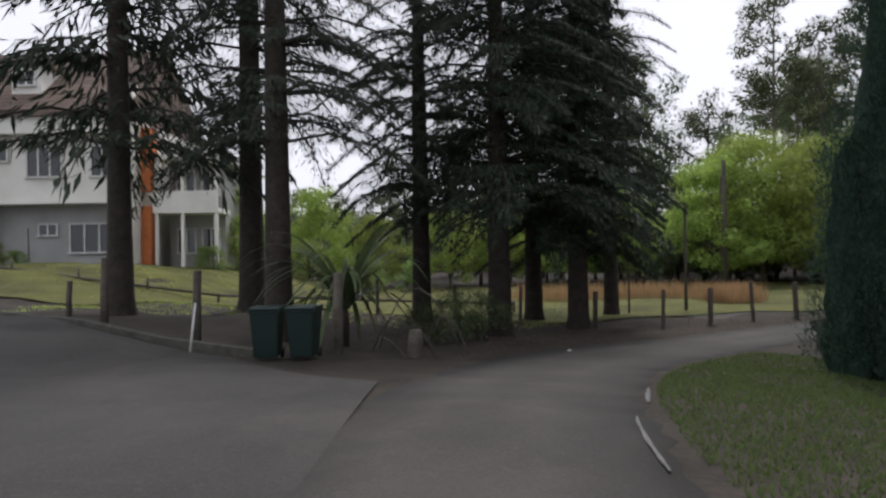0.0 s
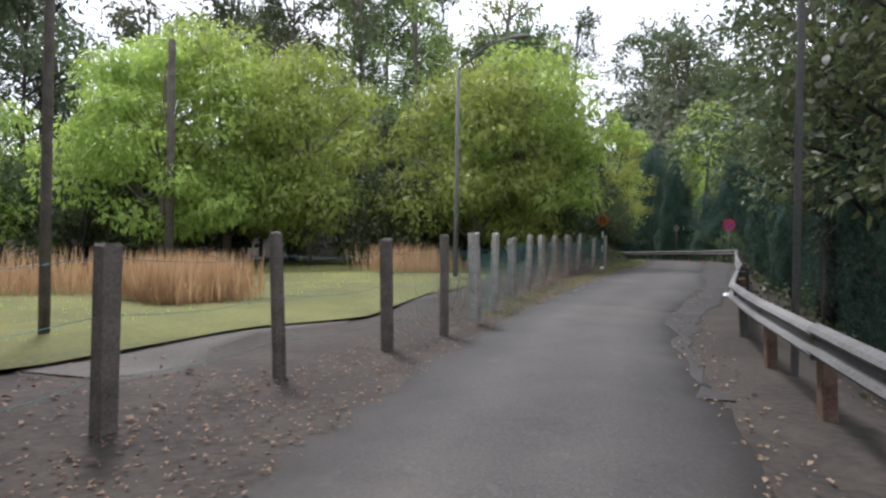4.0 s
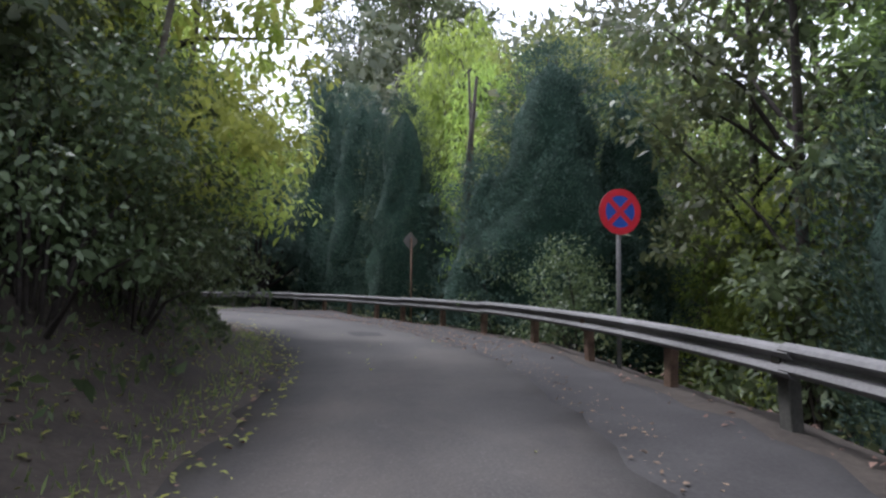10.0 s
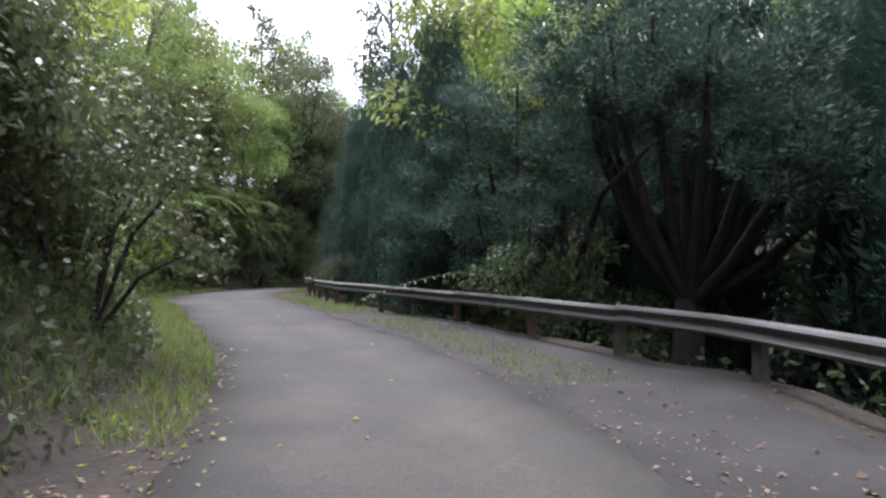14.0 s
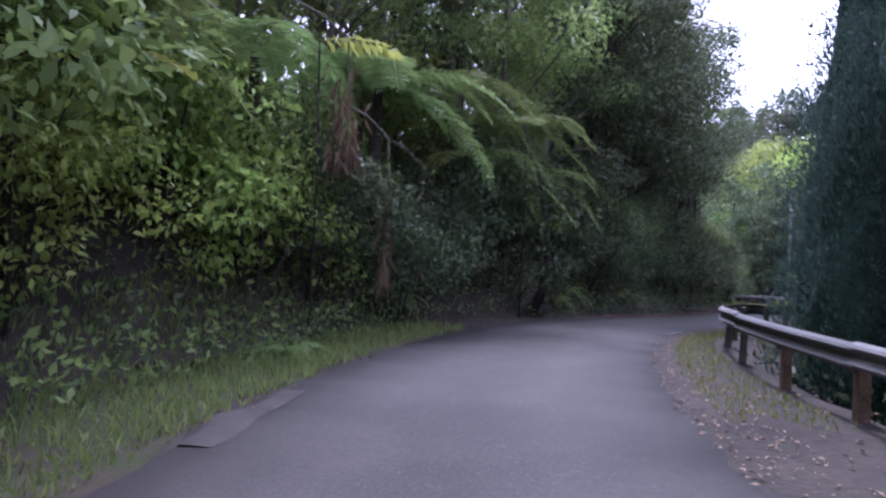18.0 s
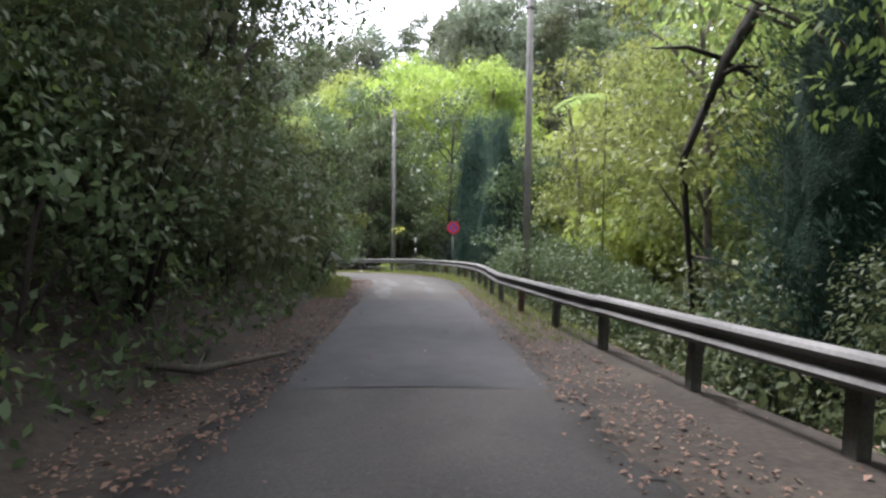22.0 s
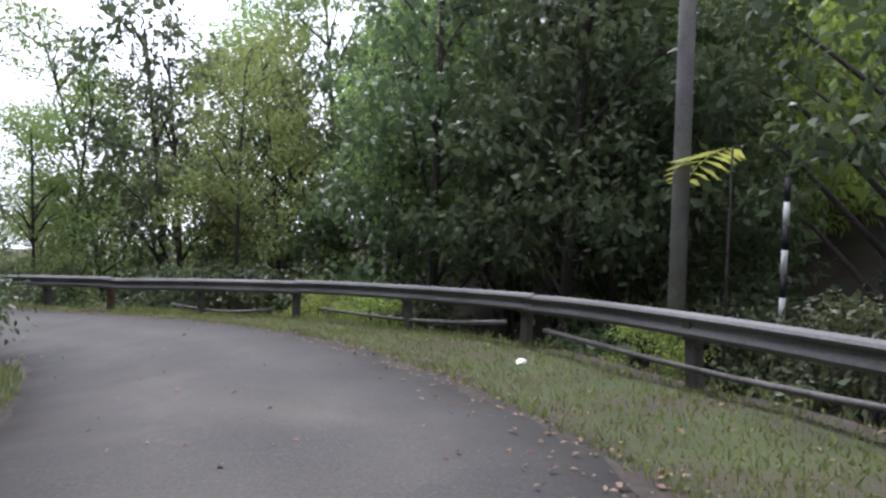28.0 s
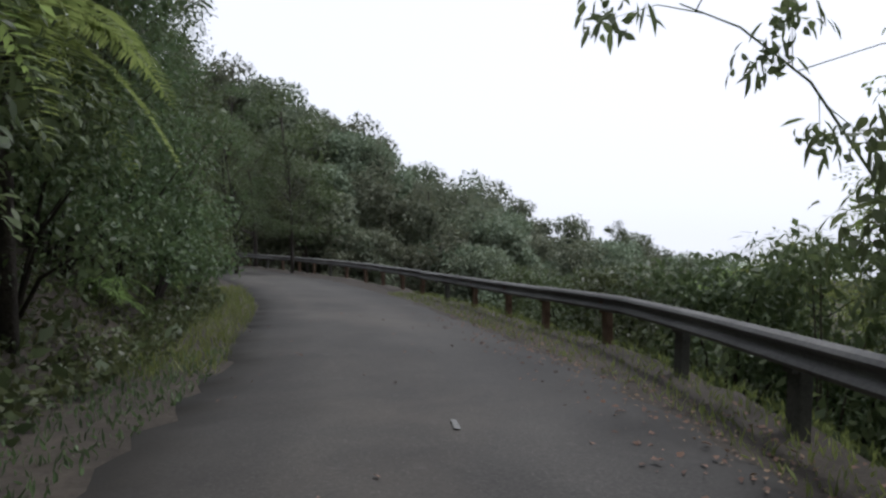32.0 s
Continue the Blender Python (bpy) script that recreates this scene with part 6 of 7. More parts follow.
def wheeled_bin(x, y, turn, lab):
    t = thing("wheeled_bin", lab, "bin", "wheeled bins", place=pose(x, y, ground_at(x, y) + 0.02, 0, 0, turn) @ Matrix.Diagonal((0.9, 0.9, 0.9, 1)))
    bm = bmesh.new()
    lo = [bm.verts.new(p) for p in ((-0.22, -0.26, 0.06), (0.22, -0.26, 0.06), (0.22, 0.22, 0.06), (-0.22, 0.22, 0.06))]
    hi = [bm.verts.new(p) for p in ((-0.28, -0.36, 0.96), (0.28, -0.36, 0.96), (0.28, 0.32, 0.96), (-0.28, 0.32, 0.96))]
    bm.faces.new(lo[::-1]), bm.faces.new(hi)
    for k in range(4):
        bm.faces.new((lo[k], lo[(k + 1) % 4], hi[(k + 1) % 4], hi[k]))
    bmesh.ops.bevel(bm, geom=bm.edges[:], offset=0.025, segments=2, affect="EDGES")
    part("body", bm, M_BIN, t)
    part("rim", box(bmesh.new(), -0.3, 0.3, -0.38, 0.34, 0.93, 0.975, 0.012), M_BIN, t)
    lid = box(bmesh.new(), -0.3, 0.3, -0.39, 0.36, 0.98, 1.03, 0.02)
    for vv in lid.verts:
        vv.co.z += 0.04 * (1 - (vv.co.x / 0.3) ** 2) * (vv.co.z > 1.0)
    part("lid", lid, M_BIN, t, "dusty grey-green lid")
    tube("handle", [(-0.22, 0.4, 0.95), (0.22, 0.4, 0.95)], [0.016, 0.016], M_BIN, t)
    for sx in (-1, 1):
        tube("wheel", [(sx * 0.2, 0.26, 0.1), (sx * 0.26, 0.26, 0.1)], [0.1, 0.1], M_BLACK, t, 14)


wheeled_bin(-3.12, 11.0, 4, "dark green wheeled bin at the roadside")
wheeled_bin(-2.48, 11.05, -3, "dark green wheeled bin with a pale lid edge")
leanpole = thing("leaning_pole", "thin white pole leaning by the kerb", "pole", place=Matrix.Translation((-4.7, 11.7, ground_at(-4.7, 11.7))))
tube("shaft", [(-0.1, 0, -0.1), (0.0, 0.05, 0.95)], [0.022, 0.02], M_WHITE, leanpole)

# ---- strap-leaved plant and arching dead stems by the post ----


def strap_plant(x, y, n, length, name, label):
    rng = np.random.RandomState(8)
    t = thing(name, label, "plant", place=Matrix.Translation((x, y, ground_at(x, y))))
    tube("stem", [(0, 0, -0.2), (0.03, 0, 0.5), (0, 0.02, 1.0)], [0.09, 0.07, 0.06], M_BARK_DARK, t)
    out = []
    for k in range(n):
        a = rng.uniform(0, 6.28)
        d = np.array([math.cos(a), math.sin(a), 0])
        l, steep = length * rng.uniform(0.6, 1.1), rng.uniform(0.5, 1.45)
        q = np.linspace(0, 1, 8)
        pts = np.array([0, 0, 0.75 + rng.uniform(0, 0.3)]) + d * (l * 0.75 * q)[:, None]
        pts[:, 2] += l * (steep * q - (0.6 + 0.6 * rng.uniform()) * q * q)
        side = np.array([-d[1], d[0], 0])
        w = 0.055 * np.sin(np.pi * np.clip(0.25 + 0.75 * q, 0, 1)) + 0.004
        for i in range(7):
            out.append([pts[i] - side * w[i], pts[i] + side * w[i], pts[i + 1] + side * w[i + 1], pts[i + 1] - side * w[i + 1]])
    mesh_part("strap_leaves", leaves_mesh("strap_leaves", np.array(out)), L_DARK, t)


strap_plant(-2.2, 13.8, 80, 2.9, "strap_leaved_plant", "large plant with long arching strap leaves")
dead = thing("dead_stems", "arching pale dead stems heaped beside the road", "stems", place=Matrix.Translation((-0.6, 13.2, ground_at(-0.6, 13.2))))
for k, (x0, y0, x1, y1, h) in enumerate(((-0.8, 0.2, 1.0, -0.9, 1.5), (-0.5, 0.1, 0.5, -1.0, 0.6), (-0.9, -0.2, 0.4, -0.6, 0.9), (0.2, 0.3, 1.1, -0.4, 0.8), (-1.2, -0.3, -0.1, -1.1, 0.45))):
    pts = [(x0 + (x1 - x0) * q, y0 + (y1 - y0) * q, 4 * h * q * (1 - q) * (1 - 0.2 * q) - 0.02 + 0.1 * (q < 0.9) * (1 - q)) for q in np.linspace(0, 1, 9)]
    tube("stem", pts, [0.014] * 8 + [0.007], M_WOOD, dead, 5)
for k in range(3):
    plant("darkshrub", -0.4 + 0.7 * k, 14.6 + 0.5 * k, 0.42 + 0.04 * k, group="scrub by the junction")

# ---- poles and lamps ----


def lamp_post(s, d, h, reach):
    p = at(s, d)
    z = ground_at(p.x, p.y)
    t = thing("street_lamp", "slim grey street lamp with a curved arm", "street lamp", place=Matrix.Translation((p.x, p.y, z)))
    _, r, _ = along(s)
    out = Vector((r[0], r[1], 0))
    tube("pole", [(0, 0, -0.4), (0, 0, 2.5), (0, 0, h)], [0.08, 0.065, 0.05], M_STEEL, t)
    arm = [Vector((0, 0, h)) + out * (reach * q) + Vector((0, 0, 0.75 * math.sin(q * math.pi / 2))) for q in np.linspace(0, 1, 7)]
    tube("arm", arm, [0.035] * 7, M_STEEL, t, 7)
    e = arm[-1]
    bm = bmesh.new()
    bmesh.ops.create_uvsphere(bm, u_segments=12, v_segments=7, radius=1.0)
    bmesh.ops.scale(bm, vec=(0.32, 0.12, 0.07), verts=bm.verts)
    hd = part("lamp_head", bm, M_STEEL, t)
    hd.matrix_world = Matrix.Translation(t.matrix_world @ (e + out * 0.25)) @ pose(0, 0, 0, 0, 0, math.degrees(math.atan2(out.y, out.x)))


lamp_post(35.9, -5.3, 6.2, 1.6)


def utility_pole(s, d, h, r, mat, lab, dz=0.0):
    p = at(s, d)
    z = ground_at(p.x, p.y)
    t = thing("utility_pole", lab, "pole", "utility poles", place=Matrix.Translation((p.x, p.y, z)))
    tube("shaft", [(0, 0, -0.6), (0, 0, h * 0.5), (0, 0, h)], [r, r * 0.9, r * 0.78], mat, t, 12)
    part("band", box(bmesh.new(), -r * 1.06, r * 1.06, -r * 1.06, r * 1.06, h - 0.5, h - 0.44, 0.01), M_STEEL, t)
    tube("bracket", [(0, 0, h - 0.25), (0.3, 0.1, h - 0.2), (0.42, 0.14, h - 0.1)], [0.02, 0.02, 0.02], M_STEEL, t, 6)
    return Vector((p.x, p.y, z + h - 0.2))


utility_pole(25.2, 1.98, 8.5, 0.035, M_STEEL, "slim grey steel pole behind the guardrail")
c1 = utility_pole(132.6, 3.5, 9.5, 0.12, M_CONCRETE, "grey concrete utility pole behind the guardrail")
c2 = utility_pole(149.0, 5.8, 10.5, 0.12, M_CONCRETE, "grey concrete utility pole in the trees")
cable = thing("overhead_cable", "thin black cable slung between utility poles", "cable")
tube("cable_line", [c1.lerp(c2, q) + Vector((0, 0, -1.1 * 4 * q * (1 - q))) for q in np.linspace(0, 1, 11)], [0.012] * 11, M_BLACK, cable, 5)

# ---- road signs ----


def banded_pole(t, h, r=0.032):
    n = max(3, int(h / 0.3))
    for k in range(n):
        tube("band" if k else "foot_band", [(0, 0, h * k / n - (0.4 if k == 0 else 0)), (0, 0, h * (k + 1) / n)], [r, r], M_WHITE if k % 2 else M_BLACK, t, 10)


def disc(bm, r, z0, z1, n=36, r0=0.0):
    """A flat disc or ring that faces +y, z0 to z1 metres in front of the plate."""
    front, back, infront, inback = [], [], [], []
    for k in range(n):
        a = 2 * math.pi * k / n
        c, s = math.cos(a), math.sin(a)
        front.append(bm.verts.new((r * c, z1, r * s)))
        back.append(bm.verts.new((r * c, z0, r * s)))
        if r0:
            infront.append(bm.verts.new((r0 * c, z1, r0 * s)))
    for k in range(n):
        m = (k + 1) % n
        bm.faces.new((back[k], back[m], front[m], front[k]))
        if r0:
            bm.faces.new((front[k], front[m], infront[m], infront[k]))
    if not r0:
        bm.faces.new(front)
        bm.faces.new(back[::-1])
    return bm


def round_sign(s, d, height, size, lab, facing, banded=True):
    """A red-ringed blue disc with a red cross, on a pole."""
    p = at(s, d)
    z = ground_at(p.x, p.y)
    h = at(s, d, height).z - z
    t = thing("round_road_sign", lab, "road sign", "round signs", place=pose(p.x, p.y, z, 0, 0, facing))
    r = size / 2
    tube("pole", [(0, 0, -0.5), (0, 0, h + r * 0.8)], [0.03, 0.03], M_STEEL, t, 10)
    holder = part("plate", disc(bmesh.new(), r, 0.034, 0.04), M_SIGNBACK, t)
    holder.location.z = h
    for nm, bm, mat in (("blue_field", disc(bmesh.new(), r * 0.74, 0.0405, 0.043), M_BLUE), ("red_ring", disc(bmesh.new(), r * 0.995, 0.041, 0.046, 36, r * 0.7), M_RED)):
        part(nm, bm, mat, holder)
    for a in (45, -45):
        bm = box(bmesh.new(), -r * 0.76, r * 0.76, 0.0435, 0.0475 + (0.0015 if a > 0 else 0), -r * 0.11, r * 0.11)
        bmesh.ops.rotate(bm, cent=(0, 0, 0), matrix=Matrix.Rotation(radians(a), 3, "Y"), verts=bm.verts)
        part("red_bar", bm, M_RED, holder)


round_sign(55.1, 3.15, 2.06, 0.62, "round red and blue no-stopping sign half hidden by cypress", bearing(55) + 180 + 4)
round_sign(144.5, 5.3, 2.32, 0.66, "round red and blue no-stopping sign behind the guardrail", bearing(140) + 180 - 6)


def arrow(bm, x, up):
    sg = 1 if up else -1
    pts = [(-0.022, -0.17), (0.022, -0.17), (0.022, 0.03), (0.07, 0.03), (0.0, 0.17), (-0.07, 0.03), (-0.022, 0.03)]
    fr = [bm.verts.new((x + a, 0.046, b * sg)) for a, b in pts]
    bk = [bm.verts.new((x + a, 0.0405, b * sg)) for a, b in pts]
    bm.faces.new(fr), bm.faces.new(bk[::-1])
    for k in range(7):
        m = (k + 1) % 7
        bm.faces.new((fr[k], bk[k], bk[m], fr[m]))
    bmesh.ops.recalc_face_normals(bm, faces=bm.faces)
    return bm


def diamond_sign(s, d, height, size, lab, facing, front=True):
    p = at(s, d)
    z = ground_at(p.x, p.y)
    h = at(s, d, height).z - z
    t = thing("diamond_road_sign", lab, "road sign", "diamond signs", place=pose(p.x, p.y, z, 0, 0, facing))
    if front:
        banded_pole(t, h + 0.1)
    else:
        tube("pole", [(0, 0, -0.4), (0, 0, h + 0.1)], [0.032, 0.032], M_RUST, t, 10)
    bm = box(bmesh.new(), -size / 2, size / 2, 0.034, 0.04, -size / 2, size / 2)
    bmesh.ops.bevel(bm, geom=[e for e in bm.edges if abs(e.verts[0].co.y - e.verts[1].co.y) > 0.004], offset=0.03, segments=3, affect="EDGES")
    bmesh.ops.rotate(bm, cent=(0, 0, 0), matrix=Matrix.Rotation(radians(45), 3, "Y"), verts=bm.verts)
    plate = part("plate", bm, M_ORANGE if front else M_SIGNBACK, t)
    plate.location.z = h
    if front:
        part("arrow_up", arrow(bmesh.new(), 0.085, True), M_BLACK, plate)
        part("arrow_down", arrow(bmesh.new(), -0.085, False), M_BLACK, plate)


diamond_sign(49.2, -3.1, 2.03, 0.5, "orange diamond two-way traffic sign on a banded pole", bearing(46) + 180 - 8)
diamond_sign(64.6, 3.8, 2.3, 0.42, "weathered back of a diamond sign on a pole", bearing(66) + 8, False)
mk = at(148.4, 6.9)
marker = thing("marker_pole", "black and white banded marker pole", "marker pole", place=Matrix.Translation((mk.x, mk.y, ground_at(mk.x, mk.y))))
banded_pole(marker, at(148.4, 6.9, 2.2).z - ground_at(mk.x, mk.y), 0.04)
# ---- fallen pipe under the guardrail, litter ----
for s0, s1, d, h0, h1, lab in ((149.6, 153.4, 3.45, 0.32, 0.12, "bent dull pipe lying under the guardrail"), (153.8, 156.2, 2.75, 0.15, 0.1, "short dull pipe lying in the grass"), (145.5, 149.2, 3.7, 0.3, 0.25, "long pale pipe slung beneath the guardrail")):
    pipe = thing("fallen_pipe", lab, "pipe", "fallen pipes")
    pts = [at(s0 + (s1 - s0) * q, d, 0) for q in np.linspace(0, 1, 6)]
    pts = [Vector((p.x, p.y, max(ground_at(p.x, p.y) + 0.03, p.z + h0 + (h1 - h0) * q - 0.1 * math.sin(math.pi * q)))) for p, q in zip(pts, np.linspace(0, 1, 6))]
    tube("pipe_length", pts, [0.03] * 6, M_PIPE, pipe, 8)
for s, d, w in ((44.0, -2.3, 0.1), (33.6, 2.0, 0.1), (148.8, 3.0, 0.08), (13.76, -1.35, 0.06)):
    bm = bmesh.new()
    bmesh.ops.create_icosphere(bm, subdivisions=2, radius=w)
    for vv in bm.verts:
        vv.co.x *= 1 + 0.3 * noise.noise(vv.co * 9)
        vv.co.z *= 0.5 + 0.35 * noise.noise(vv.co * 14)
    p = at(s, d)
    ob = part("litter", bm, M_LITTER_WHITE)
    ob.matrix_world = pose(p.x, p.y, max(ground_at(p.x, p.y), 0 + ground_at(p.x, p.y)) + w * 0.3, 10, 5, s * 40)
    tagged(ob, "crumpled scrap of white plastic on the verge", "litter", "scraps of litter")

log = thing("fallen_branch", "grey fallen branch lying in the leaf litter", "branch")
pts = [at(119.75, -2.6), at(119.95, -2.2), at(120.25, -1.8), at(120.5, -1.45)]
tube("limb", [(p.x, p.y, ground_at(p.x, p.y) + 0.05 + 0.03 * k) for k, p in enumerate(pts)], [0.05, 0.045, 0.035, 0.02], M_WOOD, log, 8)
p, q = pts[1], at(120.5, -2.3)
tube("side_twig", [(p.x, p.y, ground_at(p.x, p.y) + 0.08), (q.x, q.y, ground_at(q.x, q.y) + 0.16)], [0.02, 0.008], M_WOOD, log, 6)

# ---- the house behind the conifers ----
HZ = 0.75
house = thing("house", "cream two-storey house with dormer, brown roof and brick-red panels", "house", place=Matrix.Translation((-20.0, 33.0, HZ)))


def hpart(name, x0, x1, y0, y1, z0, z1, mat, label="", parent=None, bevel=0.0):
    return part(name, box(bmesh.new(), x0, x1, y0, y1, z0, z1, bevel), mat, parent or house, label)


def house_window(x0, x1, z0, z1, y, panes):
    w = hpart("window", x0, x1, y - 0.02, y + 0.1, z0, z1, M_GLASS)
    fr = M_WHITE
    hpart("frame_top", x0 - 0.06, x1 + 0.06, y - 0.08, y + 0.02, z1, z1 + 0.08, fr, "", w)
    hpart("sill", x0 - 0.1, x1 + 0.1, y - 0.14, y + 0.02, z0 - 0.09, z0, fr, "", w)
    for k in range(panes + 1):
        x = x0 + (x1 - x0) * k / panes
        hpart("mullion", x - 0.045, x + 0.045, y - 0.07, y + 0.015, z0, z1, fr, "", w)


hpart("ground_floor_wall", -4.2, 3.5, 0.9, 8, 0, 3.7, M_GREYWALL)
hpart("upper_wall", -4.2, 3.5, -0.2, 8, 3.7, 8.0, M_WALL)
hpart("slab_edge", -4.3, 3.6, -0.35, 0.9, 3.55, 3.72, M_WALL)
hpart("party_wall", -4.75, -4.25, -0.7, 9, 0, 9.6, M_WALL, "white end wall rising past the roof")
hpart("neighbour_wall", -10, -4.8, 0.4, 8, 0, 8.2, M_WALL)
hpart("gable_wall", 3.52, 3.85, -0.6, 8.4, 0, 9.8, M_WALL, "white gable wall")
for z0, z1 in ((0.2, 3.4), (4.2, 7.6)):
    hpart("brick_panel", 3.9, 4.4, 0.2, 1.0, z0, z1, M_BRICKRED, "brick-red wall panel")
hpart("hood", -4.2, 3.5, -1.0, -0.2, 7.15, 8.25, M_WALL, "sloping white hood under the eaves")
bm = bmesh.new()
q = [bm.verts.new(p) for p in ((-10, -1.25, 8.2), (3.9, -1.25, 8.2), (3.9, 4.0, 12.9), (-10, 4.0, 12.9), (-10, 9.2, 8.2), (3.9, 9.2, 8.2), (-10, -1.25, 8.0), (3.9, -1.25, 8.0), (-10, 9.2, 8.0), (3.9, 9.2, 8.0))]
for ids in ((0, 1, 2, 3), (3, 2, 5, 4), (6, 7, 1, 0), (8, 4, 5, 9), (1, 7, 9, 5, 2), (0, 3, 4, 8, 6), (6, 8, 9, 7)):
    bm.faces.new([q[i] for i in ids])
bmesh.ops.recalc_face_normals(bm, faces=bm.faces)
roof = part("roof", bm, M_ROOF, house, "steep brown tiled roof")
slope = Vector((0, 5.25, 4.7)).normalized()
for k in range(17):
    c = Vector((0, -1.25, 8.2)) + slope * (0.2 + 0.4 * k)
    ob = part("tile_course", box(bmesh.new(), -9.9, 3.85, -0.02, 0.4, 0.0, 0.035), M_ROOF, roof)
    ob.matrix_parent_inverse = Matrix()
    ob.matrix_local = Matrix.Translation(c + Vector((0, -0.02, 0.012))) @ Matrix.Rotation(math.atan2(4.7, 5.25) - 0.05, 4, "X")
dorm = hpart("dormer", -2.9, -1.3, 0.1, 3.0, 9.2, 11.0, M_WALL, "small white dormer")
hpart("dormer_roof", -3.1, -1.1, -0.1, 3.4, 11.0, 11.16, M_ROOF, "", dorm)
house_window(-2.55, -1.65, 9.95, 10.7, 0.08, 2)
house_window(-4.0, -2.9, 5.85, 6.5, -0.24, 2)
house_window(-1.9, -0.05, 5.0, 6.55, -0.24, 3)
house_window(1.5, 3.2, 5.0, 6.55, -0.24, 3)
house_window(-2.0, -1.0, 1.95, 2.5, 0.86, 2)
house_window(-0.3, 2.9, 1.0, 2.5, 0.86, 4)
hpart("front_door", -3.9, -2.6, 0.78, 0.92, 0.05, 2.3, M_GREYWALL, "grey front door below the upper storey")
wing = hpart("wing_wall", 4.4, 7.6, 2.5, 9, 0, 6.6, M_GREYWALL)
hpart("balcony_slab", 4.4, 7.9, 0.4, 2.5, 3.0, 3.25, M_WALL)
hpart("balcony_front", 4.4, 7.9, 0.4, 0.52, 3.25, 4.2, M_WALL, "white balcony parapet")
hpart("wing_roof_slab", 4.3, 8.0, 0.3, 9.2, 5.9, 6.12, M_WALL)
for x in (4.5, 5.9, 7.7):
    hpart("balcony_post", x, x + 0.18, 0.45, 0.6, 0, 5.9, M_WALL)
for x0 in (4.9, 6.3):
    for z0 in (0.3, 3.6):
        house_window(x0, x0 + 1.0, z0 + 0.6, z0 + 1.9, 2.46, 2)
for x, y, sc in ((-23.0, 31.6, 0.5), (-21.3, 31.2, 0.35), (-12.5, 33.5, 0.6), (-10.5, 36, 0.9), (-8.0, 38, 1.0), (-5.0, 40, 1.0), (-2.0, 42, 0.9)):
    plant("shrub", x, y, sc, group="garden shrubs by the house")
bush = [(-13.5, 38), (-9, 45), (-4.5, 46), (0.5, 45), (5, 46)]
for x, y in bush:
    plant("bright", x, y, RNG.uniform(0.5, 0.75), group="small trees behind the house")

# ---- hanging fronds, vines and branches over the road ----


def hanging_frond(s, d, top, low, mat, lab, n=46, leaflet=0.32, wide=0.02):
    """A frond that has dried and hangs straight down from the bank's plants."""
    rng = np.random.RandomState(int(s * 10) % 991)
    p = at(s, d)
    t = thing("hanging_frond", lab, "frond", "hanging dead fronds", place=Matrix.Translation((p.x, p.y, p.z)))
    a = rng.uniform(0, 6.28)
    root = Vector((-0.9, 0.2, top + 0.6))
    rib = [root, Vector((-0.35, 0.1, top + 0.35)), Vector((0, 0, top)), Vector((0.05, 0.0, (top + low) / 2)), Vector((0.02, 0.02, low))]
    tube("rib", rib, [0.02, 0.017, 0.014, 0.01, 0.005], M_BARK_PALE, t, 5)
    z = low + (top - low) * 0.75 * rng.uniform(0, 1, n) ** 2
    base = np.column_stack([rng.normal(size=n) * wide, rng.normal(size=n) * wide, z + leaflet * 0.4])
    way = np.column_stack([rng.normal(size=n) * 0.3, rng.normal(size=n) * 0.3, np.full(n, -1.0)])
    mesh_part("foliage", leaves_mesh("foliage", leaf_array(base, way, leaflet * rng.uniform(0.6, 1.3, n), np.full(n, 0.05), rng)), mat, t)


hanging_frond(99.3, -3.0, 4.3, 2.5, L_DEAD, "dry brown frond hanging from the bank", 150, 0.36, 0.13)
hanging_frond(100.6, -3.0, 3.2, 0.75, L_DEAD, "long dry frond hanging near the road", 80, 0.42, 0.05)
hanging_frond(102.2, -3.2, 3.0, 0.9, L_DEAD, "withered brown frond hanging over the bank", 24, 0.3)
hanging_frond(104.1, -2.9, 2.6, 1.0, L_DEAD, "thin withered frond on the bank", 14, 0.26)
hanging_frond(137.0, -2.9, 4.6, 2.9, L_DEAD, "bundle of red-brown dead leaves on the bank", 110, 0.4)
hanging_frond(146.2, -3.3, 3.3, 1.1, L_DEAD, "dry brown frond below the tree fern", 20, 0.4)


def single_frond(s, d, h, turn, length, rise, sag, mat, lab, leaflet=0.3, width=0.07, pairs=24, dead=False):
    rng = np.random.RandomState(int(s * 13 + h * 7) % 977)
    p = at(s, d, h)
    g = ground_at(p.x, p.y)
    t = thing("arching_frond", lab, "frond", "arching fronds", place=Matrix.Translation((p.x, p.y, g)))
    top = p.z - g
    tube("stalk", [(0, 0, -0.2), (0.04, 0.03, top * 0.5), (0, 0, top)], [0.022, 0.018, 0.013], M_BARK_PALE if dead else M_BARK_DARK, t, 6)
    mesh_part("foliage", leaves_mesh("foliage", frond_array(rng, (0, 0, top), radians(turn), length, rise, sag, pairs, leaflet, width)), mat, t)


single_frond(99.2, -3.4, 4.3, bearing(99) + 25, 1.2, 0.35, 0.5, L_YELLOW, "bright yellow-green frond over the verge", 0.45, 0.13, 12)
single_frond(96.7, -5.0, 3.3, bearing(97) + 0, 1.8, 0.4, 0.8, L_YELLOW, "large light-green lobed leaf on the bank", 0.4, 0.14, 12)
single_frond(95.6, -4.0, 2.6, bearing(96) + 200, 1.4, 0.3, 0.5, L_FERN, "arching light-green fern leaf", 0.4, 0.12, 14)
single_frond(105.5, -2.6, 4.6, bearing(105) - 60, 2.0, 0.35, 0.7, L_FERN, "broad fern frond reaching over the road", 0.42, 0.08, 24)
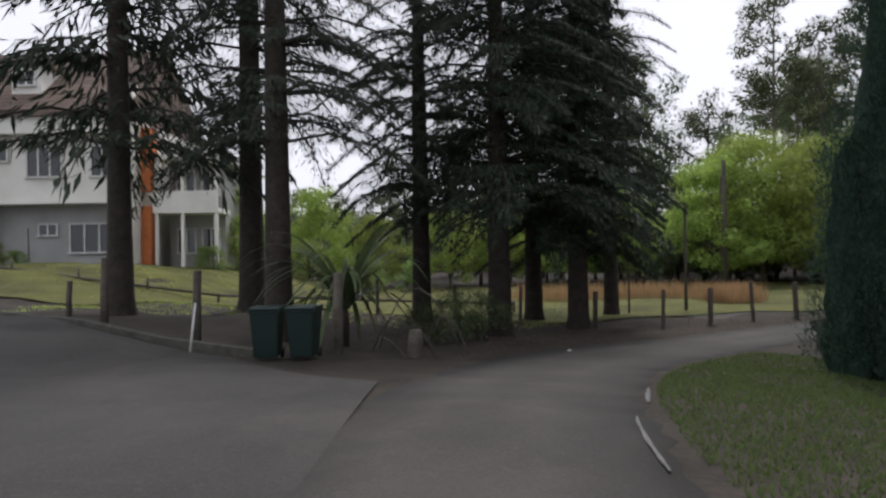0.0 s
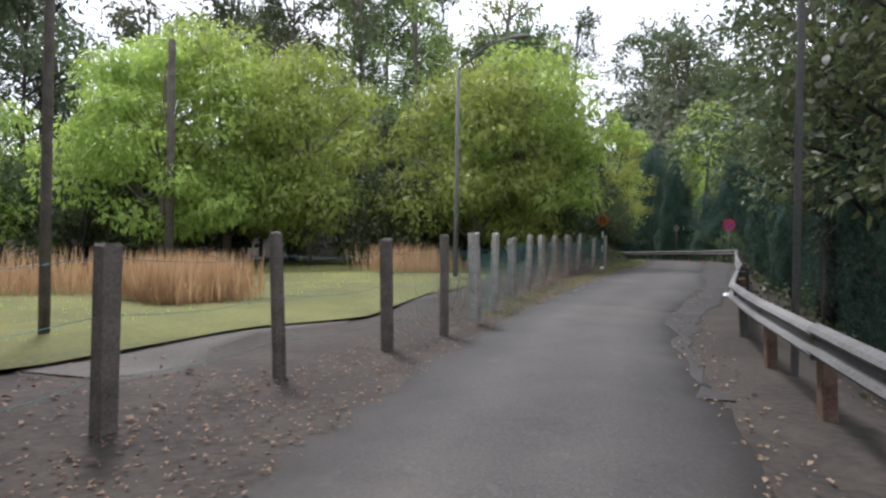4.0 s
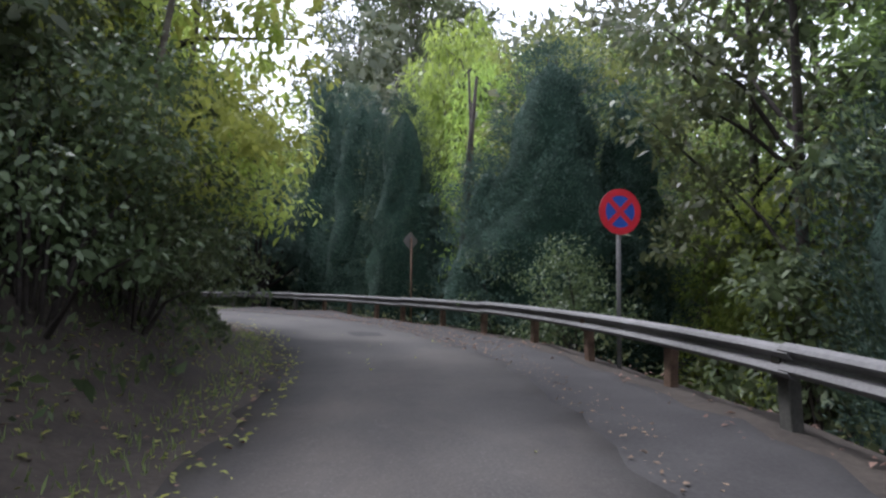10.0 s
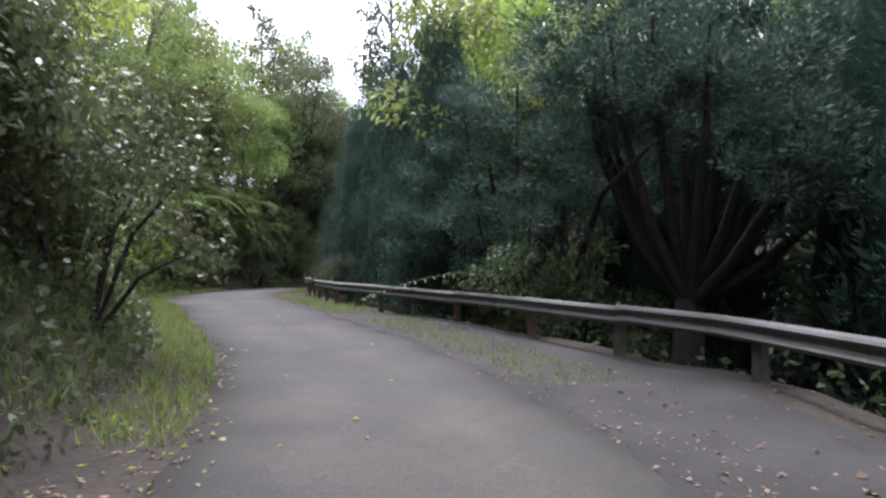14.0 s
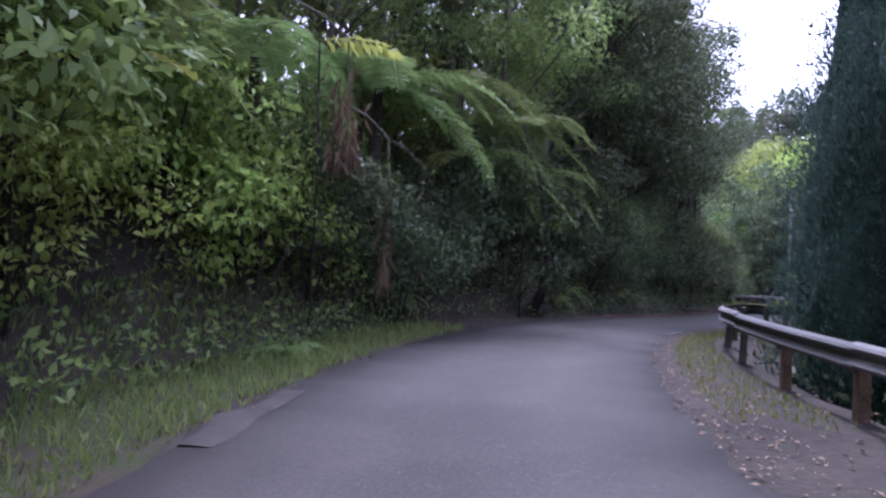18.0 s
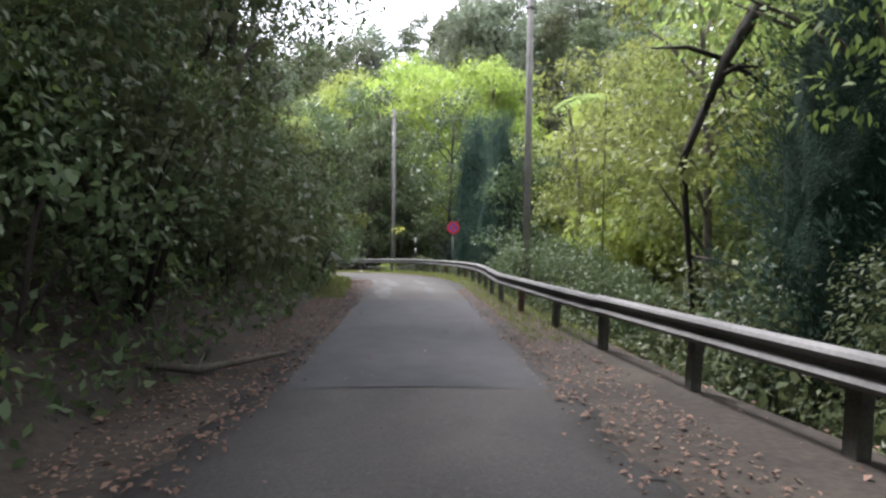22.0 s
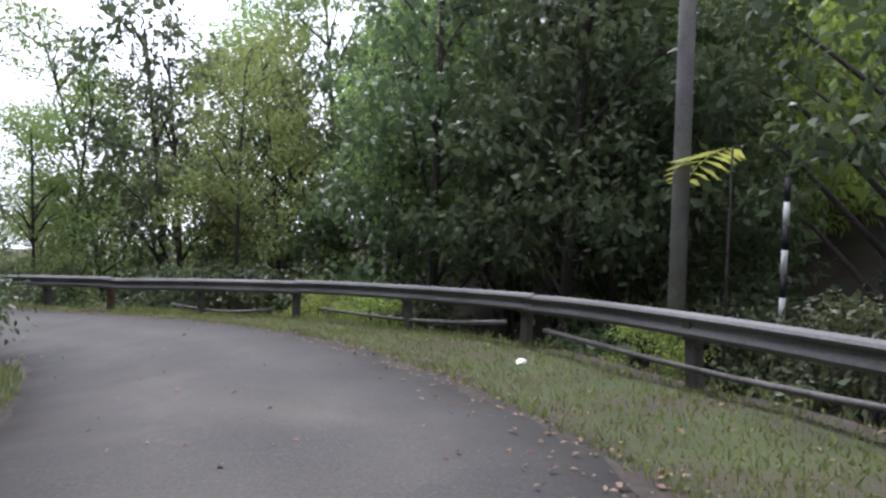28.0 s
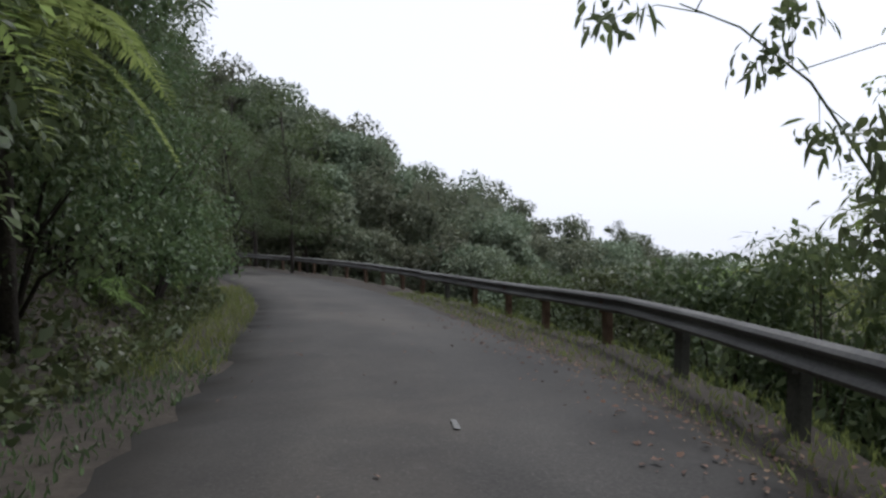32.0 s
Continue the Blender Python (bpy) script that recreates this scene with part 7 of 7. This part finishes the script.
single_frond(104.2, -3.4, 3.6, bearing(104) - 80, 2.4, 0.5, 1.2, L_FERN, "broad fern frond hanging from the bank", 0.42, 0.08, 26)
single_frond(148.3, 5.6, 2.5, bearing(148) + 70, 1.3, 0.12, 0.55, L_YELLOW, "yellow-green palm leaf bent over by the pole", 0.5, 0.12, 9)
single_frond(79.6, 5.2, 1.0, bearing(80) + 180, 3.8, 0.5, 1.0, L_BAMBOO, "thin pale-green palm frond arching over the guardrail", 0.24, 0.04, 18, True)
single_frond(131.5, 5.5, 5.6, bearing(131) + 110, 2.6, 0.9, 1.0, L_FERN, "wide tree-fern frond above the guardrail", 0.5, 0.09, 28)


def branch(s, pts, r0, mat, lab, twigs=0, leaf=None, per=30, size=0.2, thin=0.1, droop=0.6):
    """A bough through points given as offsets along the road, to its right and up."""
    rng = np.random.RandomState(int(s * 17) % 983)
    w = [at(s + a, d, h) for a, d, h in pts]
    t = thing("overhanging_branch", lab, "branch", "overhanging branches", place=Matrix.Translation(w[0]))
    loc = [p - w[0] for p in w]
    v, f = tube_lists(loc, [r0 * (1 - 0.8 * i / (len(loc) - 1)) for i in range(len(loc))], 7)
    tips = []
    for k in range(twigs):
        i = rng.randint(1, len(loc))
        b = loc[i - 1].lerp(loc[i], rng.uniform(0.2, 1))
        e = b + Vector(rng.normal(size=3)) * 0.45 + Vector((0, 0, -0.2))
        tube("twig", [b, (b + e) / 2 + Vector((0, 0, 0.08)), e], [r0 * 0.25, r0 * 0.18, r0 * 0.06], mat, t, 4)
        tips.append(np.array(e))
    mesh_part("bough", from_lists("bough", v, f, True), mat, t)
    if leaf and tips:
        mesh_part("foliage", leaves_mesh("foliage", clump_leaves(rng, tips, [0.32] * len(tips), per, size, thin, droop)), leaf, t)


branch(121.0, [(1.5, 6.5, 5.6), (1.0, 5.2, 5.2), (0.6, 4.2, 4.3), (0.2, 3.6, 3.5), (0.0, 3.3, 2.9)], 0.16, M_BARK_DARK, "dark broken bough hanging over the guardrail", 5)
branch(123.0, [(1.0, 5.5, 4.6), (0.5, 4.6, 3.8), (0.2, 4.0, 2.6), (0.6, 4.4, 0.4), (0.6, 4.4, -1.0)], 0.1, M_BARK_DARK, "crooked dark branch among the trees", 6, L_MID, 26)
branch(65.5, [(0, 6.5, -1.6), (0.05, 6.5, 2.0), (-0.1, 6.55, 5.0), (-0.3, 6.7, 8.0)], 0.26, M_BARK_DARK, "tall straight dark trunk behind the guardrail", 6, L_DARK, 60, 0.18, 0.07)
branch(65.6, [(0, 7.1, -1.8), (0.0, 7.1, 2.0), (0.1, 7.0, 5.0), (0.2, 6.9, 8.5)], 0.19, M_BARK_DARK, "tall slim dark trunk behind the guardrail", 6, L_DARK, 60, 0.18, 0.07)
branch(79.0, [(0.5, 7.0, -1.5), (0, 6.0, 1.0), (-1.5, 5.2, 2.4), (-3.2, 4.8, 3.0)], 0.13, M_BARK_DARK, "dark forked limb beside the guardrail", 8, L_DARK, 24)
branch(45.5, [(1.0, -7.0, 4.0), (0.5, -5.0, 4.8), (0, -3.0, 5.6), (-0.5, -1.2, 5.4)], 0.045, M_BARK_DARK, "leafy bough reaching over the verge", 22, L_BRIGHT, 34, 0.26, 0.11, 0.9)
branch(58.0, [(1.0, -6.0, 3.4), (0.5, -4.2, 4.4), (0, -2.6, 5.0), (-0.5, -1.0, 5.0)], 0.08, M_BARK_DARK, "light bough hung with yellow-green leaves", 18, L_YELLOW, 34, 0.24, 0.08, 0.9)
branch(64.0, [(1.0, -5.6, 3.0), (0.4, -4.0, 3.6), (0, -2.8, 3.8), (-0.4, -1.8, 3.4)], 0.08, M_BARK_DARK, "yellow-green leafy bough over the verge", 18, L_YELLOW, 34, 0.24, 0.08, 0.9)
branch(106.2, [(0.4, -2.85, -0.1), (0.25, -2.5, 0.6), (0.1, -2.3, 1.3), (0, -2.3, 2.2), (-0.1, -2.5, 3.4), (-0.3, -3.0, 5.0)], 0.13, M_BARK_DARK, "mossy trunk leaning out of the bank", 14, L_DARK, 40, 0.1, 0.03)
branch(110.0, [(0.5, -4.4, 4.4), (0.2, -3.4, 5.0), (0, -2.2, 4.8), (-0.3, -1.2, 4.0)], 0.07, M_BARK_DARK, "dark leafy bough over the road's edge", 14, L_DARK, 36, 0.14, 0.06)
branch(128.6, [(0.3, -4.2, 3.0), (0, -3.2, 3.2), (-0.2, -2.5, 2.6), (-0.3, -2.1, 1.9)], 0.05, M_BARK_DARK, "drooping spray of large green leaves", 14, L_MID, 16, 0.2, 0.085, 1.2)
branch(163.6, [(2.0, 6.6, -3.0), (1.7, 5.8, 0.4), (1.3, 4.8, 2.0), (1.1, 3.9, 2.85), (0.5, 2.8, 3.05), (-0.1, 2.0, 2.95)], 0.024, M_BAMBOO_CULM, "bamboo culm arching over the guardrail", 17, L_BAMBOO, 17, 0.2, 0.042, 1.4)
branch(162.6, [(2.0, 6.0, -3.0), (1.6, 5.0, 0.6), (0.9, 3.9, 1.6), (0.2, 3.0, 2.0), (-0.1, 2.5, 1.9)], 0.02, M_BAMBOO_CULM, "thin bamboo culm with drooping leaves", 9, L_BAMBOO, 18, 0.2, 0.042, 1.4)
for s, d, sc in ((166.5, 6.0, 0.8), (164.5, 6.6, 0.8), (168.5, 6.8, 0.7)):
    plant_sd("bamboo", s, d, sc, group="bamboo behind the guardrail")
